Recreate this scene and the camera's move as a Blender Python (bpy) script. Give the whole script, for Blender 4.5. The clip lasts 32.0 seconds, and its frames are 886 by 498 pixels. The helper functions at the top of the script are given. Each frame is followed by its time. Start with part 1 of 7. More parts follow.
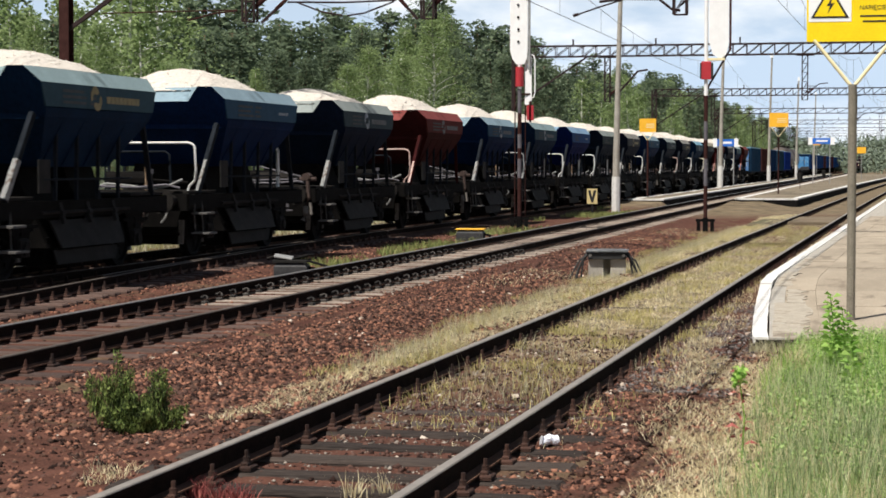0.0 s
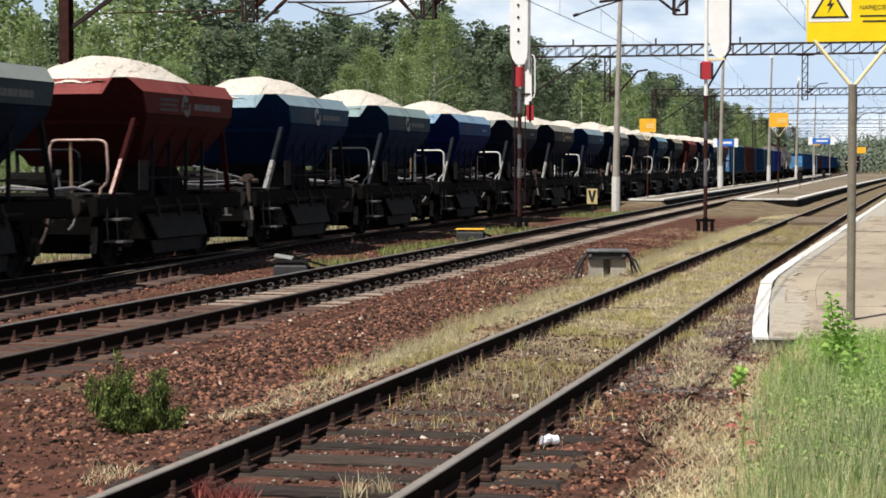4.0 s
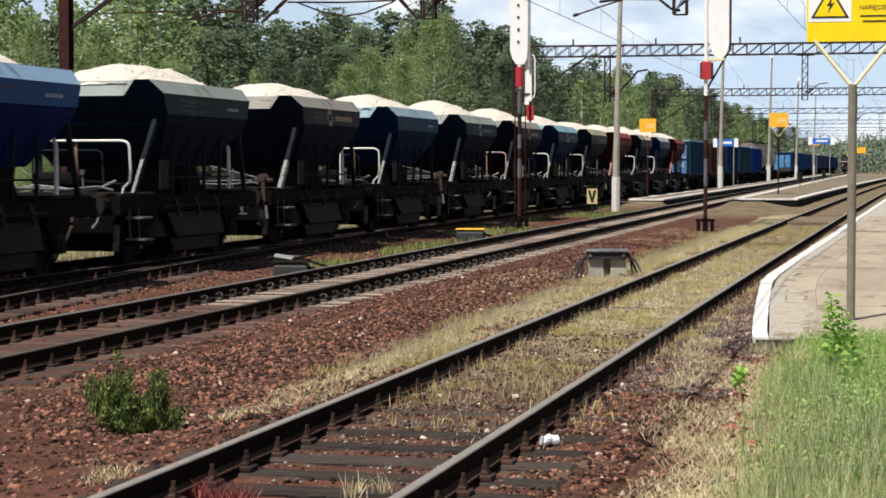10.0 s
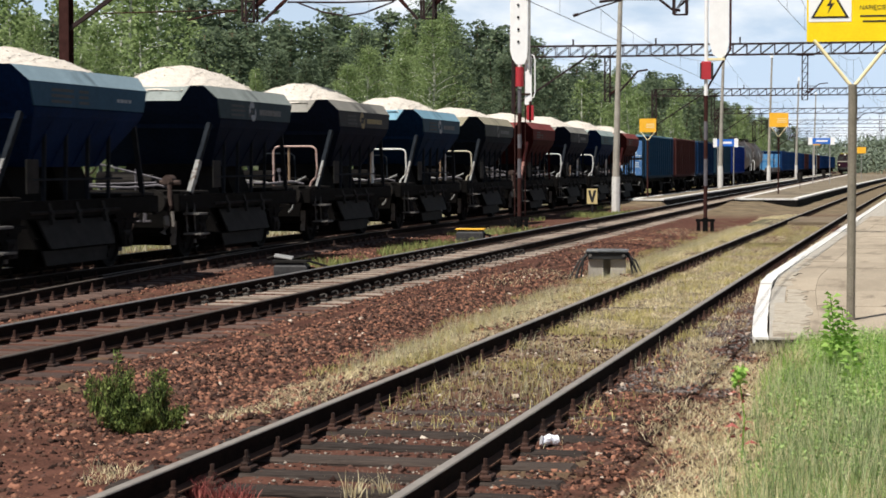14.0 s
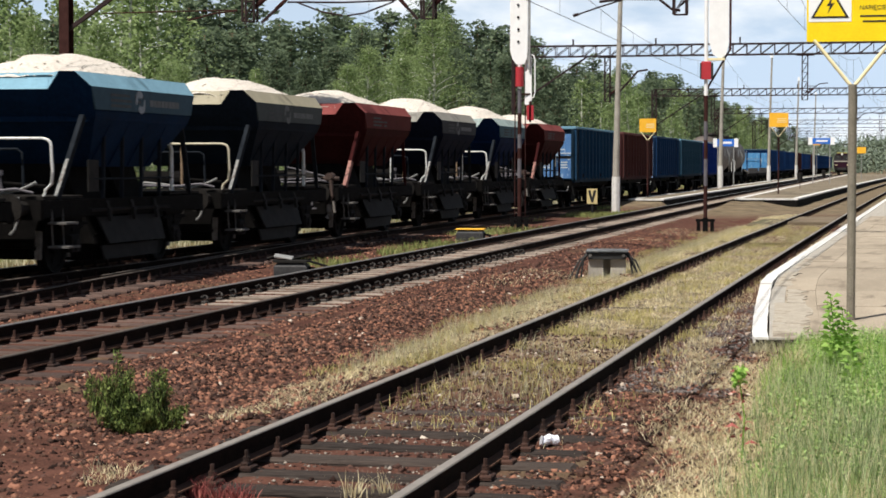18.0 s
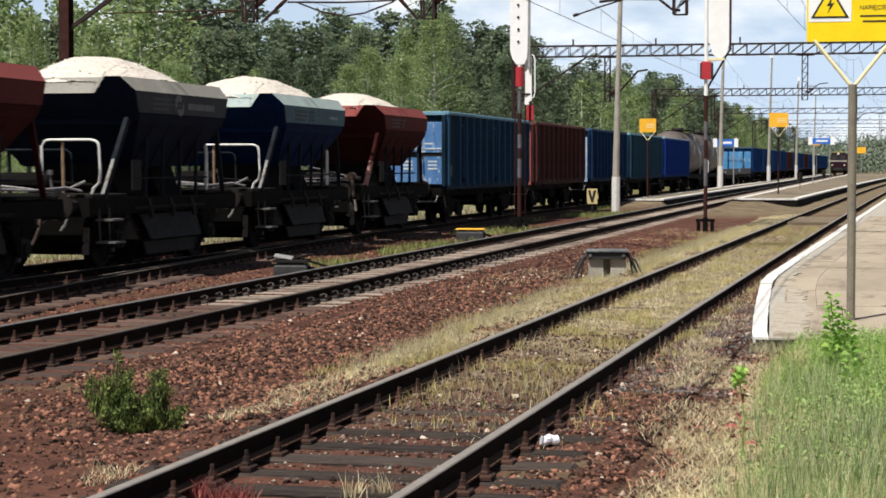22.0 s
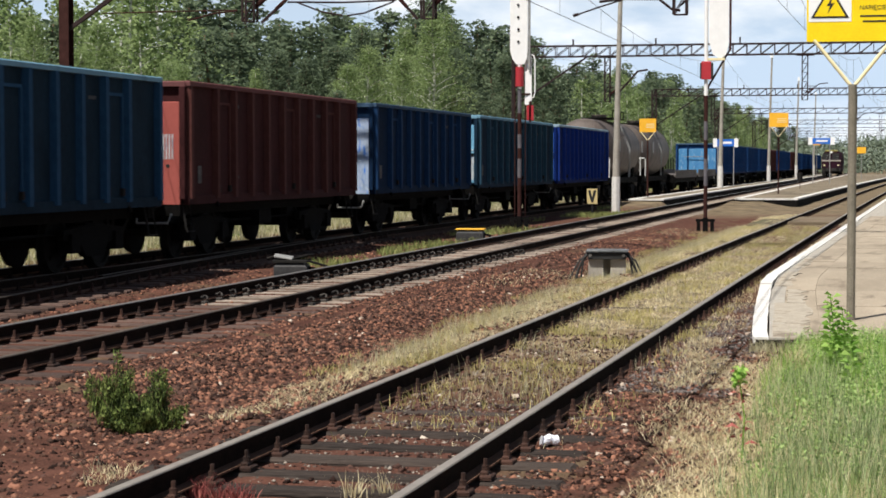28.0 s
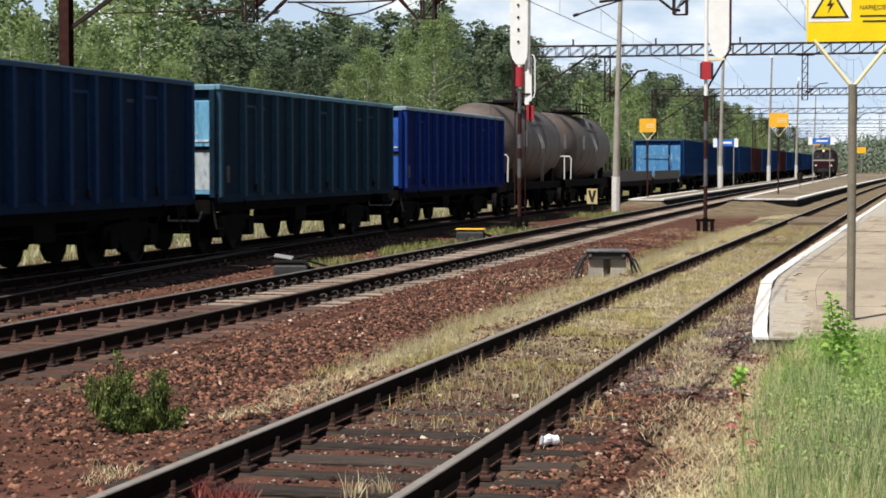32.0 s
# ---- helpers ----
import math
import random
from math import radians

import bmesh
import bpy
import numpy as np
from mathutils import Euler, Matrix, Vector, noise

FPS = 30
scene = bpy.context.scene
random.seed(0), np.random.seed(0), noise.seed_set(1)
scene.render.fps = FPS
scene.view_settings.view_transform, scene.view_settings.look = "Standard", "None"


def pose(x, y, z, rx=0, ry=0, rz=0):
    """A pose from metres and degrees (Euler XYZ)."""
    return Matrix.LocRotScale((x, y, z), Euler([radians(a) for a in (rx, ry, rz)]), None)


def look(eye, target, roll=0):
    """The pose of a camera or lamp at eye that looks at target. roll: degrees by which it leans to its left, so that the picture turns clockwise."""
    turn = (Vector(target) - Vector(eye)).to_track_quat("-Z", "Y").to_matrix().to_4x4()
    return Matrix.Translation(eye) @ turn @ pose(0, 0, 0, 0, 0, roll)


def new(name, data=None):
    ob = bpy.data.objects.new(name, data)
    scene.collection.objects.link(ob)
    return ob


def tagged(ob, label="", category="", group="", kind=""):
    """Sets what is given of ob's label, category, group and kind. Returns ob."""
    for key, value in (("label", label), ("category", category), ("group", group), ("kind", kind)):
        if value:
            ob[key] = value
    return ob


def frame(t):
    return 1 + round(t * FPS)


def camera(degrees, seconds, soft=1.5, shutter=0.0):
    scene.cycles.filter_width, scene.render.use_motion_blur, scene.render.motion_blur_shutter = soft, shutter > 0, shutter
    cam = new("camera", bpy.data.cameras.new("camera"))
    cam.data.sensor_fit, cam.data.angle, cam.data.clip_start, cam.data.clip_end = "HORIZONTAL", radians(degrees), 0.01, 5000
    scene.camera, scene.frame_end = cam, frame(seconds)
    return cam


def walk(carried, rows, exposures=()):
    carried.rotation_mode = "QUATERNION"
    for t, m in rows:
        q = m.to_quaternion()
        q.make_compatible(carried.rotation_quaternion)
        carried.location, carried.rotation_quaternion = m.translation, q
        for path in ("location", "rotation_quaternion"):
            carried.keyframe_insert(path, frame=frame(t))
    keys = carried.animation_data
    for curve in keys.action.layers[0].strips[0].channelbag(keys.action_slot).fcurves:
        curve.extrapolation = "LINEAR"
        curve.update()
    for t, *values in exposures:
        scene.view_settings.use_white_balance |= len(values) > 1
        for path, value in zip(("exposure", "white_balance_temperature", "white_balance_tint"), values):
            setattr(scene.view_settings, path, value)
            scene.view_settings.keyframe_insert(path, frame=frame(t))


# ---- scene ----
# the camera stands still beside the siding, looking along the station
EYE = (0.0, 0.0, 1.89)
cam = camera(24.907, 32.0, soft=1.7, shutter=0.4)
VIEW = pose(EYE[0], EYE[1], EYE[2], 90 - 2.4195, 0, 12.704)
walk(cam, [(0.0, VIEW), (32.0, VIEW)], exposures=[(0.0, 0.45), (32.0, 0.45)])

# ---------------- light ----------------
SUN_FROM = Vector((-0.27, -0.50, 1.0)).normalized()
sun_data = bpy.data.lights.new("sun", "SUN")
sun_data.energy, sun_data.angle, sun_data.color = 5.0, radians(0.5), (1.0, 0.95, 0.87)
sun = new("sun", sun_data)
sun.matrix_world = look((SUN_FROM * 60), (0, 0, 0))

world = bpy.data.worlds.new("sky")
scene.world = world
world.use_nodes = True
wn, wl = world.node_tree.nodes, world.node_tree.links
wn.clear()
w_out = wn.new("ShaderNodeOutputWorld")
w_bg = wn.new("ShaderNodeBackground")
w_sky = wn.new("ShaderNodeTexSky")
w_sky.sky_type, w_sky.sun_disc = "NISHITA", False
w_sky.sun_elevation = math.asin(SUN_FROM.z)
w_sky.sun_rotation = math.atan2(SUN_FROM.x, SUN_FROM.y)
w_sky.dust_density = 1.5
w_geo = wn.new("ShaderNodeTexCoord")
w_map = wn.new("ShaderNodeMapping")
w_map.inputs["Scale"].default_value = (4.0, 4.0, 11.0)
w_noise = wn.new("ShaderNodeTexNoise")
w_noise.inputs["Scale"].default_value = 1.9
w_noise.inputs["Detail"].default_value = 7
w_noise.inputs["Roughness"].default_value = 0.55
w_ramp = wn.new("ShaderNodeValToRGB")
w_ramp.color_ramp.elements[0].position, w_ramp.color_ramp.elements[1].position = 0.42, 0.60
w_sep = wn.new("ShaderNodeSeparateXYZ")
w_haze = wn.new("ShaderNodeMapRange")
w_haze.inputs["From Min"].default_value, w_haze.inputs["From Max"].default_value = 0.05, 0.26
w_haze.inputs["To Min"].default_value, w_haze.inputs["To Max"].default_value = 1.0, 0.05
w_fac = wn.new("ShaderNodeMath")
w_fac.operation = "MULTIPLY"
w_scl = wn.new("ShaderNodeMath")
w_scl.operation = "MULTIPLY_ADD"
w_scl.inputs[1].default_value, w_scl.inputs[2].default_value = 0.12, 0.86
w_cloud = wn.new("ShaderNodeMixRGB")
w_cloud.inputs[1].default_value, w_cloud.inputs[2].default_value = (14.2, 17.6, 22.0, 1), (25.4, 25.8, 26.2, 1)
w_mix = wn.new("ShaderNodeMixRGB")
wl.new(w_geo.outputs["Generated"], w_map.inputs["Vector"])
wl.new(w_geo.outputs["Generated"], w_sep.inputs[0])
wl.new(w_sep.outputs["Z"], w_haze.inputs["Value"])
wl.new(w_map.outputs[0], w_noise.inputs["Vector"])
wl.new(w_noise.outputs["Fac"], w_ramp.inputs[0])
wl.new(w_ramp.outputs[0], w_scl.inputs[0])
wl.new(w_ramp.outputs[0], w_cloud.inputs[0])
wl.new(w_cloud.outputs[0], w_mix.inputs[2])
wl.new(w_scl.outputs[0], w_fac.inputs[0])
wl.new(w_haze.outputs[0], w_fac.inputs[1])
wl.new(w_fac.outputs[0], w_mix.inputs[0])
wl.new(w_sky.outputs[0], w_mix.inputs[1])
wl.new(w_mix.outputs[0], w_bg.inputs["Color"])
wl.new(w_bg.outputs[0], w_out.inputs["Surface"])
w_bg.inputs["Strength"].default_value = 0.036

# ---------------- materials ----------------
def material(name, a, b, rough=0.7, metal=0.0, scale=6.0, bump=0.15, fine=60.0, stain=None, per_object=0.0, per_island=0.0, trans=0.0, stretch=(1, 1, 1), spec=0.3):
    """Two colours mixed by a coarse and a fine noise, with relief; stain adds a third colour in patches."""
    m = bpy.data.materials.new(name)
    m.use_nodes = True
    n, l = m.node_tree.nodes, m.node_tree.links
    bsdf = n["Principled BSDF"]
    bsdf.inputs["Roughness"].default_value = rough
    bsdf.inputs["Metallic"].default_value = metal
    bsdf.inputs["Specular IOR Level"].default_value = spec
    co = n.new("ShaderNodeTexCoord")
    mp = n.new("ShaderNodeMapping")
    mp.inputs["Scale"].default_value = stretch
    l.new(co.outputs["Object"], mp.inputs["Vector"])
    no = n.new("ShaderNodeTexNoise")
    no.inputs["Scale"].default_value, no.inputs["Detail"].default_value = scale, 5
    nf = n.new("ShaderNodeTexNoise")
    nf.inputs["Scale"].default_value, nf.inputs["Detail"].default_value = fine, 3
    l.new(mp.outputs[0], no.inputs["Vector"])
    l.new(mp.outputs[0], nf.inputs["Vector"])
    add = n.new("ShaderNodeMath")
    add.operation = "MULTIPLY_ADD"
    add.inputs[1].default_value, add.inputs[2].default_value = 0.5, 0.0
    l.new(nf.outputs["Fac"], add.inputs[0])
    sm = n.new("ShaderNodeMath")
    sm.operation = "MULTIPLY_ADD"
    sm.inputs[1].default_value = 0.5
    l.new(no.outputs["Fac"], sm.inputs[0])
    l.new(add.outputs[0], sm.inputs[2])
    last = sm.outputs[0]
    if per_object or per_island:
        rnd = n.new("ShaderNodeObjectInfo").outputs["Random"] if per_object else n.new("ShaderNodeNewGeometry").outputs["Random Per Island"]
        ad = n.new("ShaderNodeMath")
        ad.operation = "MULTIPLY_ADD"
        ad.inputs[1].default_value = per_object or per_island
        l.new(rnd, ad.inputs[0])
        l.new(last, ad.inputs[2])
        sb = n.new("ShaderNodeMath")
        sb.operation = "SUBTRACT"
        sb.inputs[1].default_value = 0.5 * (per_object or per_island)
        l.new(ad.outputs[0], sb.inputs[0])
        last = sb.outputs[0]
    rp = n.new("ShaderNodeValToRGB")
    e = rp.color_ramp.elements
    e[0].position, e[1].position = 0.32, 0.68
    e[0].color, e[1].color = (*a, 1), (*b, 1)
    l.new(last, rp.inputs[0])
    col = rp.outputs[0]
    if stain:
        ns = n.new("ShaderNodeTexNoise")
        ns.inputs["Scale"].default_value, ns.inputs["Detail"].default_value = stain[1], 6
        l.new(mp.outputs[0], ns.inputs["Vector"])
        rs = n.new("ShaderNodeValToRGB")
        rs.color_ramp.elements[0].position, rs.color_ramp.elements[1].position = stain[2], stain[2] + 0.1
        l.new(ns.outputs["Fac"], rs.inputs[0])
        mx = n.new("ShaderNodeMixRGB")
        mx.inputs[2].default_value = (*stain[0], 1)
        l.new(rs.outputs[0], mx.inputs[0])
        l.new(col, mx.inputs[1])
        col = mx.outputs[0]
    l.new(col, bsdf.inputs["Base Color"])
    if bump:
        bp = n.new("ShaderNodeBump")
        bp.inputs["Strength"].default_value = bump
        bp.inputs["Distance"].default_value = 0.02
        l.new(nf.outputs["Fac"], bp.inputs["Height"])
        l.new(bp.outputs[0], bsdf.inputs["Normal"])
    if trans:
        tl = n.new("ShaderNodeBsdfTranslucent")
        ms = n.new("ShaderNodeMixShader")
        ms.inputs[0].default_value = trans
        l.new(col, tl.inputs["Color"])
        l.new(bsdf.outputs[0], ms.inputs[1])
        l.new(tl.outputs[0], ms.inputs[2])
        l.new(ms.outputs[0], n["Material Output"].inputs["Surface"])
    return m


M_STONE = material("ballast_stone", (0.020, 0.011, 0.009), (0.275, 0.130, 0.086), 0.9, 0, 9, 0.5, 70, ((0.085, 0.050, 0.038), 9.0, 0.50), per_island=1.15, spec=0.1)
M_STONE_DARK = material("dark_ballast_stone", (0.022, 0.012, 0.010), (0.098, 0.054, 0.043), 0.9, 0, 9, 0.4, 70, per_island=0.8, spec=0.1)
M_STONE_PALE = material("pale_ballast_stone", (0.22, 0.15, 0.11), (0.55, 0.46, 0.38), 0.9, 0, 9, 0.3, 70, per_island=0.8)
M_STONE_SLATE = material("slate_grey_ballast_stone", (0.030, 0.025, 0.024), (0.19, 0.165, 0.155), 0.9, 0, 9, 0.4, 70, per_island=0.8)
M_STONE_GREY = material("old_ballast_stone", (0.05, 0.04, 0.035), (0.30, 0.26, 0.22), 0.9, 0, 9, 0.4, 70, per_island=0.8)
M_SAND = material("sandy_ground", (0.10, 0.076, 0.05), (0.19, 0.148, 0.10), 0.95, 0, 2.0, 0.5, 40, ((0.075, 0.075, 0.035), 0.5, 0.53))
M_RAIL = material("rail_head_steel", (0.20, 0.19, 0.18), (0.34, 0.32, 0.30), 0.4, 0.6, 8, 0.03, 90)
# sky sheen is put into the head colours: this darker steel goes without
M_RAILNOSHEEN = material("sheenless_rail_head", (0.055, 0.043, 0.036), (0.12, 0.098, 0.082), 0.6, 0.2, 8, 0.05, 90, spec=0.2)
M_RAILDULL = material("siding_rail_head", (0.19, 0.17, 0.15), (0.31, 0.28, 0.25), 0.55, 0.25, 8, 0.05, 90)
# rust of the rail flanks with their shadow mixed in
M_RAILWEB = material("shaded_rusty_rail_web", (0.006, 0.004, 0.0035), (0.022, 0.013, 0.010), 0.95, 0.0, 8, 0.2, 80, spec=0.04)
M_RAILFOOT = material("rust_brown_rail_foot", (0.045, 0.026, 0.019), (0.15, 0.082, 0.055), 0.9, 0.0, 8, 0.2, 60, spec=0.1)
M_SLEEPER = material("old_wooden_sleeper", (0.016, 0.013, 0.012), (0.072, 0.056, 0.048), 0.92, 0, 5, 0.5, 30, per_object=0.4, stretch=(0.35, 3, 3), spec=0.1)
M_SLEEPERRED = material("rust_dusted_sleeper", (0.038, 0.024, 0.020), (0.115, 0.072, 0.058), 0.9, 0, 5, 0.5, 30, per_object=0.4, stretch=(0.35, 3, 3))
M_CONCSLEEP = material("concrete_sleeper", (0.17, 0.138, 0.112), (0.33, 0.272, 0.226), 0.9, 0, 5, 0.3, 40, per_object=0.35)
M_CLIP = material("grimy_grey_clip", (0.020, 0.018, 0.017), (0.070, 0.062, 0.056), 0.85, 0.1, 14, 0.3, 80, per_object=0.3)
M_CHAIR = material("rusty_chair", (0.020, 0.012, 0.010), (0.075, 0.036, 0.026), 0.9, 0.1, 14, 0.4, 80, per_object=0.3)
M_CONC = material("weathered_concrete", (0.24, 0.22, 0.19), (0.42, 0.39, 0.34), 0.9, 0, 3, 0.3, 45)
# walls turned from the sun: their shade is put into the concrete colour
M_CONCSHADE = material("shaded_platform_wall", (0.004, 0.004, 0.004), (0.013, 0.012, 0.011), 0.95, 0, 3, 0.3, 45, spec=0.06)
M_PAVE = material("platform_paving", (0.245, 0.205, 0.155), (0.38, 0.32, 0.245), 0.92, 0, 1.3, 0.5, 30, ((0.19, 0.155, 0.115), 1.6, 0.56), per_object=0.15, stretch=(1.6, 0.5, 1))
M_SANDPAVE = material("sandy_platform_paving", (0.11, 0.088, 0.062), (0.22, 0.18, 0.125), 0.95, 0, 1.2, 0.4, 30, ((0.08, 0.072, 0.05), 0.6, 0.58), per_object=0.3)
M_WHITE = material("white_edge_paint", (0.50, 0.485, 0.455), (0.72, 0.705, 0.68), 0.85, 0, 5, 0.2, 50, ((0.27, 0.24, 0.20), 3.0, 0.60))
M_WHITEMETAL = material("white_enamel", (0.74, 0.74, 0.74), (0.86, 0.86, 0.86), 0.45, 0, 4, 0.03, 60)
M_RED = material("red_signal_paint", (0.30, 0.02, 0.03), (0.48, 0.04, 0.05), 0.5, 0, 5, 0.05, 50)
M_BROWN = material("rusty_mast_paint", (0.022, 0.009, 0.008), (0.060, 0.024, 0.021), 0.85, 0, 6, 0.2, 60, spec=0.1)
M_GANTRY = material("rusty_gantry_steel", (0.018, 0.013, 0.014), (0.050, 0.033, 0.033), 0.85, 0.0, 4, 0.2, 50, spec=0.1)
M_STEELGREY = material("grey_galvanised_steel", (0.22, 0.22, 0.22), (0.36, 0.36, 0.35), 0.6, 0.3, 5, 0.1, 60)
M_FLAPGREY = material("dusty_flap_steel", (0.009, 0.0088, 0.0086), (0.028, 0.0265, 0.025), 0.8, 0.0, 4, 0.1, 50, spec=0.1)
M_POST = material("weathered_post_paint", (0.13, 0.115, 0.09), (0.24, 0.215, 0.17), 0.8, 0, 5, 0.1, 50)
M_WIRE = material("dark_wire", (0.05, 0.05, 0.05), (0.09, 0.09, 0.09), 0.6, 0.6, 5, 0, 50)
M_YELLOW = material("yellow_sign_enamel", (0.80, 0.56, 0.005), (0.90, 0.66, 0.01), 0.4, 0, 4, 0.02, 50)
M_CREAM = material("cream_painted_steel", (0.72, 0.62, 0.36), (0.82, 0.73, 0.46), 0.6, 0, 5, 0.1, 50)
M_TANBOARD = material("weathered_tan_board", (0.46, 0.36, 0.16), (0.60, 0.49, 0.25), 0.7, 0, 5, 0.1, 50)
M_CASE = material("grey_cast_iron_case", (0.016, 0.016, 0.017), (0.060, 0.060, 0.062), 0.7, 0.1, 6, 0.3, 50)
M_LID = material("patchy_glossy_lid", (0.03, 0.032, 0.036), (0.16, 0.165, 0.17), 0.32, 0.3, 7, 0.15, 40, ((0.35, 0.34, 0.32), 6, 0.60))
M_BLACK = material("black_paint", (0.012, 0.012, 0.012), (0.03, 0.03, 0.03), 0.6, 0, 5, 0.1, 50)
M_PITCH = material("tarred_black_steel", (0.003, 0.003, 0.003), (0.010, 0.009, 0.009), 0.9, 0, 5, 0.2, 50, spec=0.05)
M_DULLMARK = material("dim_lettering_paint", (0.050, 0.053, 0.056), (0.092, 0.096, 0.10), 0.8, 0, 9, 0.05, 50, spec=0.05)
M_BLUESIGN = material("blue_sign_enamel", (0.02, 0.12, 0.5), (0.03, 0.16, 0.6), 0.4, 0, 4, 0.02, 50)
# grime plus the shade under the wagons, mixed into one near-black colour
M_UNDER = material("shaded_grimy_underframe", (0.002, 0.002, 0.002), (0.009, 0.008, 0.0075), 0.9, 0.0, 6, 0.3, 50, spec=0.06)
M_SCUFFWHITE = material("scuffed_white_paint", (0.15, 0.15, 0.148), (0.30, 0.30, 0.29), 0.75, 0, 9, 0.1, 50, ((0.10, 0.075, 0.06), 9, 0.55))
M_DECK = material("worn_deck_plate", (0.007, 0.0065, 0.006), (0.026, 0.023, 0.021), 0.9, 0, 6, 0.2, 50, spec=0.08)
M_ORANGE = material("faded_orange_yellow_enamel", (0.72, 0.36, 0.02), (0.84, 0.46, 0.04), 0.5, 0, 4, 0.02, 50)
M_OLIVE = material("olive_yellow_roof", (0.16, 0.14, 0.04), (0.28, 0.25, 0.07), 0.7, 0, 4, 0.1, 40)
M_PIPE = material("rusty_pipe", (0.02, 0.014, 0.012), (0.075, 0.05, 0.04), 0.85, 0, 10, 0.3, 60)
# wheel steel likewise darkened by the shade below the wagons
M_WHEEL = material("shaded_worn_wheel_steel", (0.003, 0.003, 0.003), (0.012, 0.010, 0.009), 0.8, 0.0, 6, 0.2, 50, spec=0.08)
M_RAILING = material("white_handrail_paint", (0.60, 0.60, 0.58), (0.80, 0.80, 0.78), 0.6, 0, 5, 0.1, 50, ((0.25, 0.14, 0.09), 9, 0.62))
M_GRAVEL = material("pale_crushed_limestone", (0.42, 0.38, 0.33), (0.72, 0.66, 0.59), 0.95, 0, 14, 1.0, 40)
M_GRAVELSTONE = material("pale_stone_lumps", (0.44, 0.40, 0.345), (0.80, 0.74, 0.66), 0.95, 0, 9, 0.3, 40, per_island=0.9)
M_TANK = material("sooty_tank_paint", (0.05, 0.04, 0.035), (0.145, 0.118, 0.104), 0.6, 0, 1.3, 0.1, 25, ((0.028, 0.022, 0.02), 0.8, 0.52), stretch=(1, 1.6, 0.5))
M_FLAT = material("grey_brown_flat_wagon", (0.06, 0.052, 0.048), (0.13, 0.113, 0.105), 0.85, 0, 4, 0.3, 40)
M_BARK = material("pine_bark", (0.07, 0.045, 0.03), (0.18, 0.10, 0.06), 0.9, 0, 8, 0.6, 30, stretch=(1, 1, 0.3))
M_BIRCHBARK = material("birch_bark", (0.45, 0.44, 0.40), (0.68, 0.67, 0.62), 0.8, 0, 6, 0.3, 30, ((0.05, 0.05, 0.05), 9, 0.62), stretch=(1, 1, 2.5))
M_PINE = material("pine_needles", (0.078, 0.112, 0.072), (0.185, 0.240, 0.140), 0.75, 0, 0.7, 0, 5, per_island=0.4, trans=0.45)
M_BIRCH = material("birch_leaves", (0.15, 0.218, 0.086), (0.32, 0.405, 0.175), 0.65, 0, 0.7, 0, 5, per_island=0.4, trans=0.5)
# far foliage paler and greyer: the haze of distance is in its colour
M_HAZYWOOD = material("far_woods", (0.105, 0.138, 0.105), (0.165, 0.205, 0.142), 0.9, 0, 0.2, 0, 3, per_island=0.4)
M_GRASS = material("green_grass", (0.13, 0.24, 0.06), (0.47, 0.62, 0.24), 0.8, 0, 1.6, 0, 9, per_island=0.8, trans=0.45)
M_PALEGRASS = material("pale_olive_grass", (0.34, 0.32, 0.19), (0.62, 0.58, 0.40), 0.85, 0, 2, 0, 8, per_island=0.5, trans=0.4)
M_VERGE = material("dull_verge_grass", (0.14, 0.19, 0.055), (0.38, 0.40, 0.15), 0.85, 0, 2, 0, 8, per_island=0.6, trans=0.4)
M_OLIVEGRASS = material("yellow_olive_grass", (0.34, 0.31, 0.11), (0.62, 0.55, 0.24), 0.85, 0, 2, 0, 8, per_island=0.5, trans=0.4)
M_LUSH = material("lush_green_grass", (0.17, 0.36, 0.05), (0.52, 0.74, 0.20), 0.75, 0, 2, 0, 9, per_island=0.8, trans=0.45)
M_STALK = material("grey_green_stalks", (0.13, 0.19, 0.075), (0.50, 0.57, 0.31), 0.85, 0, 3, 0, 9, per_island=0.95, trans=0.35)
M_PATCH = material("pale_mortar_patch", (0.25, 0.22, 0.18), (0.47, 0.42, 0.34), 0.92, 0, 4, 0.5, 40, ((0.20, 0.165, 0.125), 4, 0.54))
M_BAND = material("dim_lavender_band_paint", (0.07, 0.065, 0.075), (0.15, 0.14, 0.155), 0.75, 0, 5, 0.1, 50)
M_DRY = material("dry_grass", (0.50, 0.42, 0.24), (0.88, 0.79, 0.53), 0.85, 0, 2, 0, 8, per_island=0.6, trans=0.4)
M_WEED = material("weed_leaves", (0.20, 0.38, 0.06), (0.44, 0.64, 0.17), 0.65, 0, 3, 0, 9, per_island=0.5, trans=0.45)
M_SHRUB = material("shrub_needles", (0.014, 0.026, 0.008), (0.20, 0.265, 0.07), 0.85, 0, 5, 0, 9, per_island=0.9, trans=0.25)
M_SHRUBTIP = material("young_shrub_shoots", (0.045, 0.075, 0.018), (0.24, 0.30, 0.085), 0.8, 0, 5, 0, 9, per_island=0.7, trans=0.3)
M_REDLEAF = material("reddish_weed_leaves", (0.20, 0.045, 0.045), (0.42, 0.13, 0.11), 0.7, 0, 3, 0, 9, per_island=0.5, trans=0.3)
M_EMBLEM = material("faded_white_marking", (0.15, 0.18, 0.21), (0.30, 0.33, 0.36), 0.7, 0, 6, 0, 40)
M_EMBLEM_Y = material("faded_yellow_marking", (0.17, 0.14, 0.07), (0.27, 0.22, 0.11), 0.7, 0, 6, 0, 40)
M_EMBLEM_D = material("dim_worn_marking", (0.075, 0.08, 0.085), (0.15, 0.155, 0.16), 0.8, 0, 6, 0, 40)
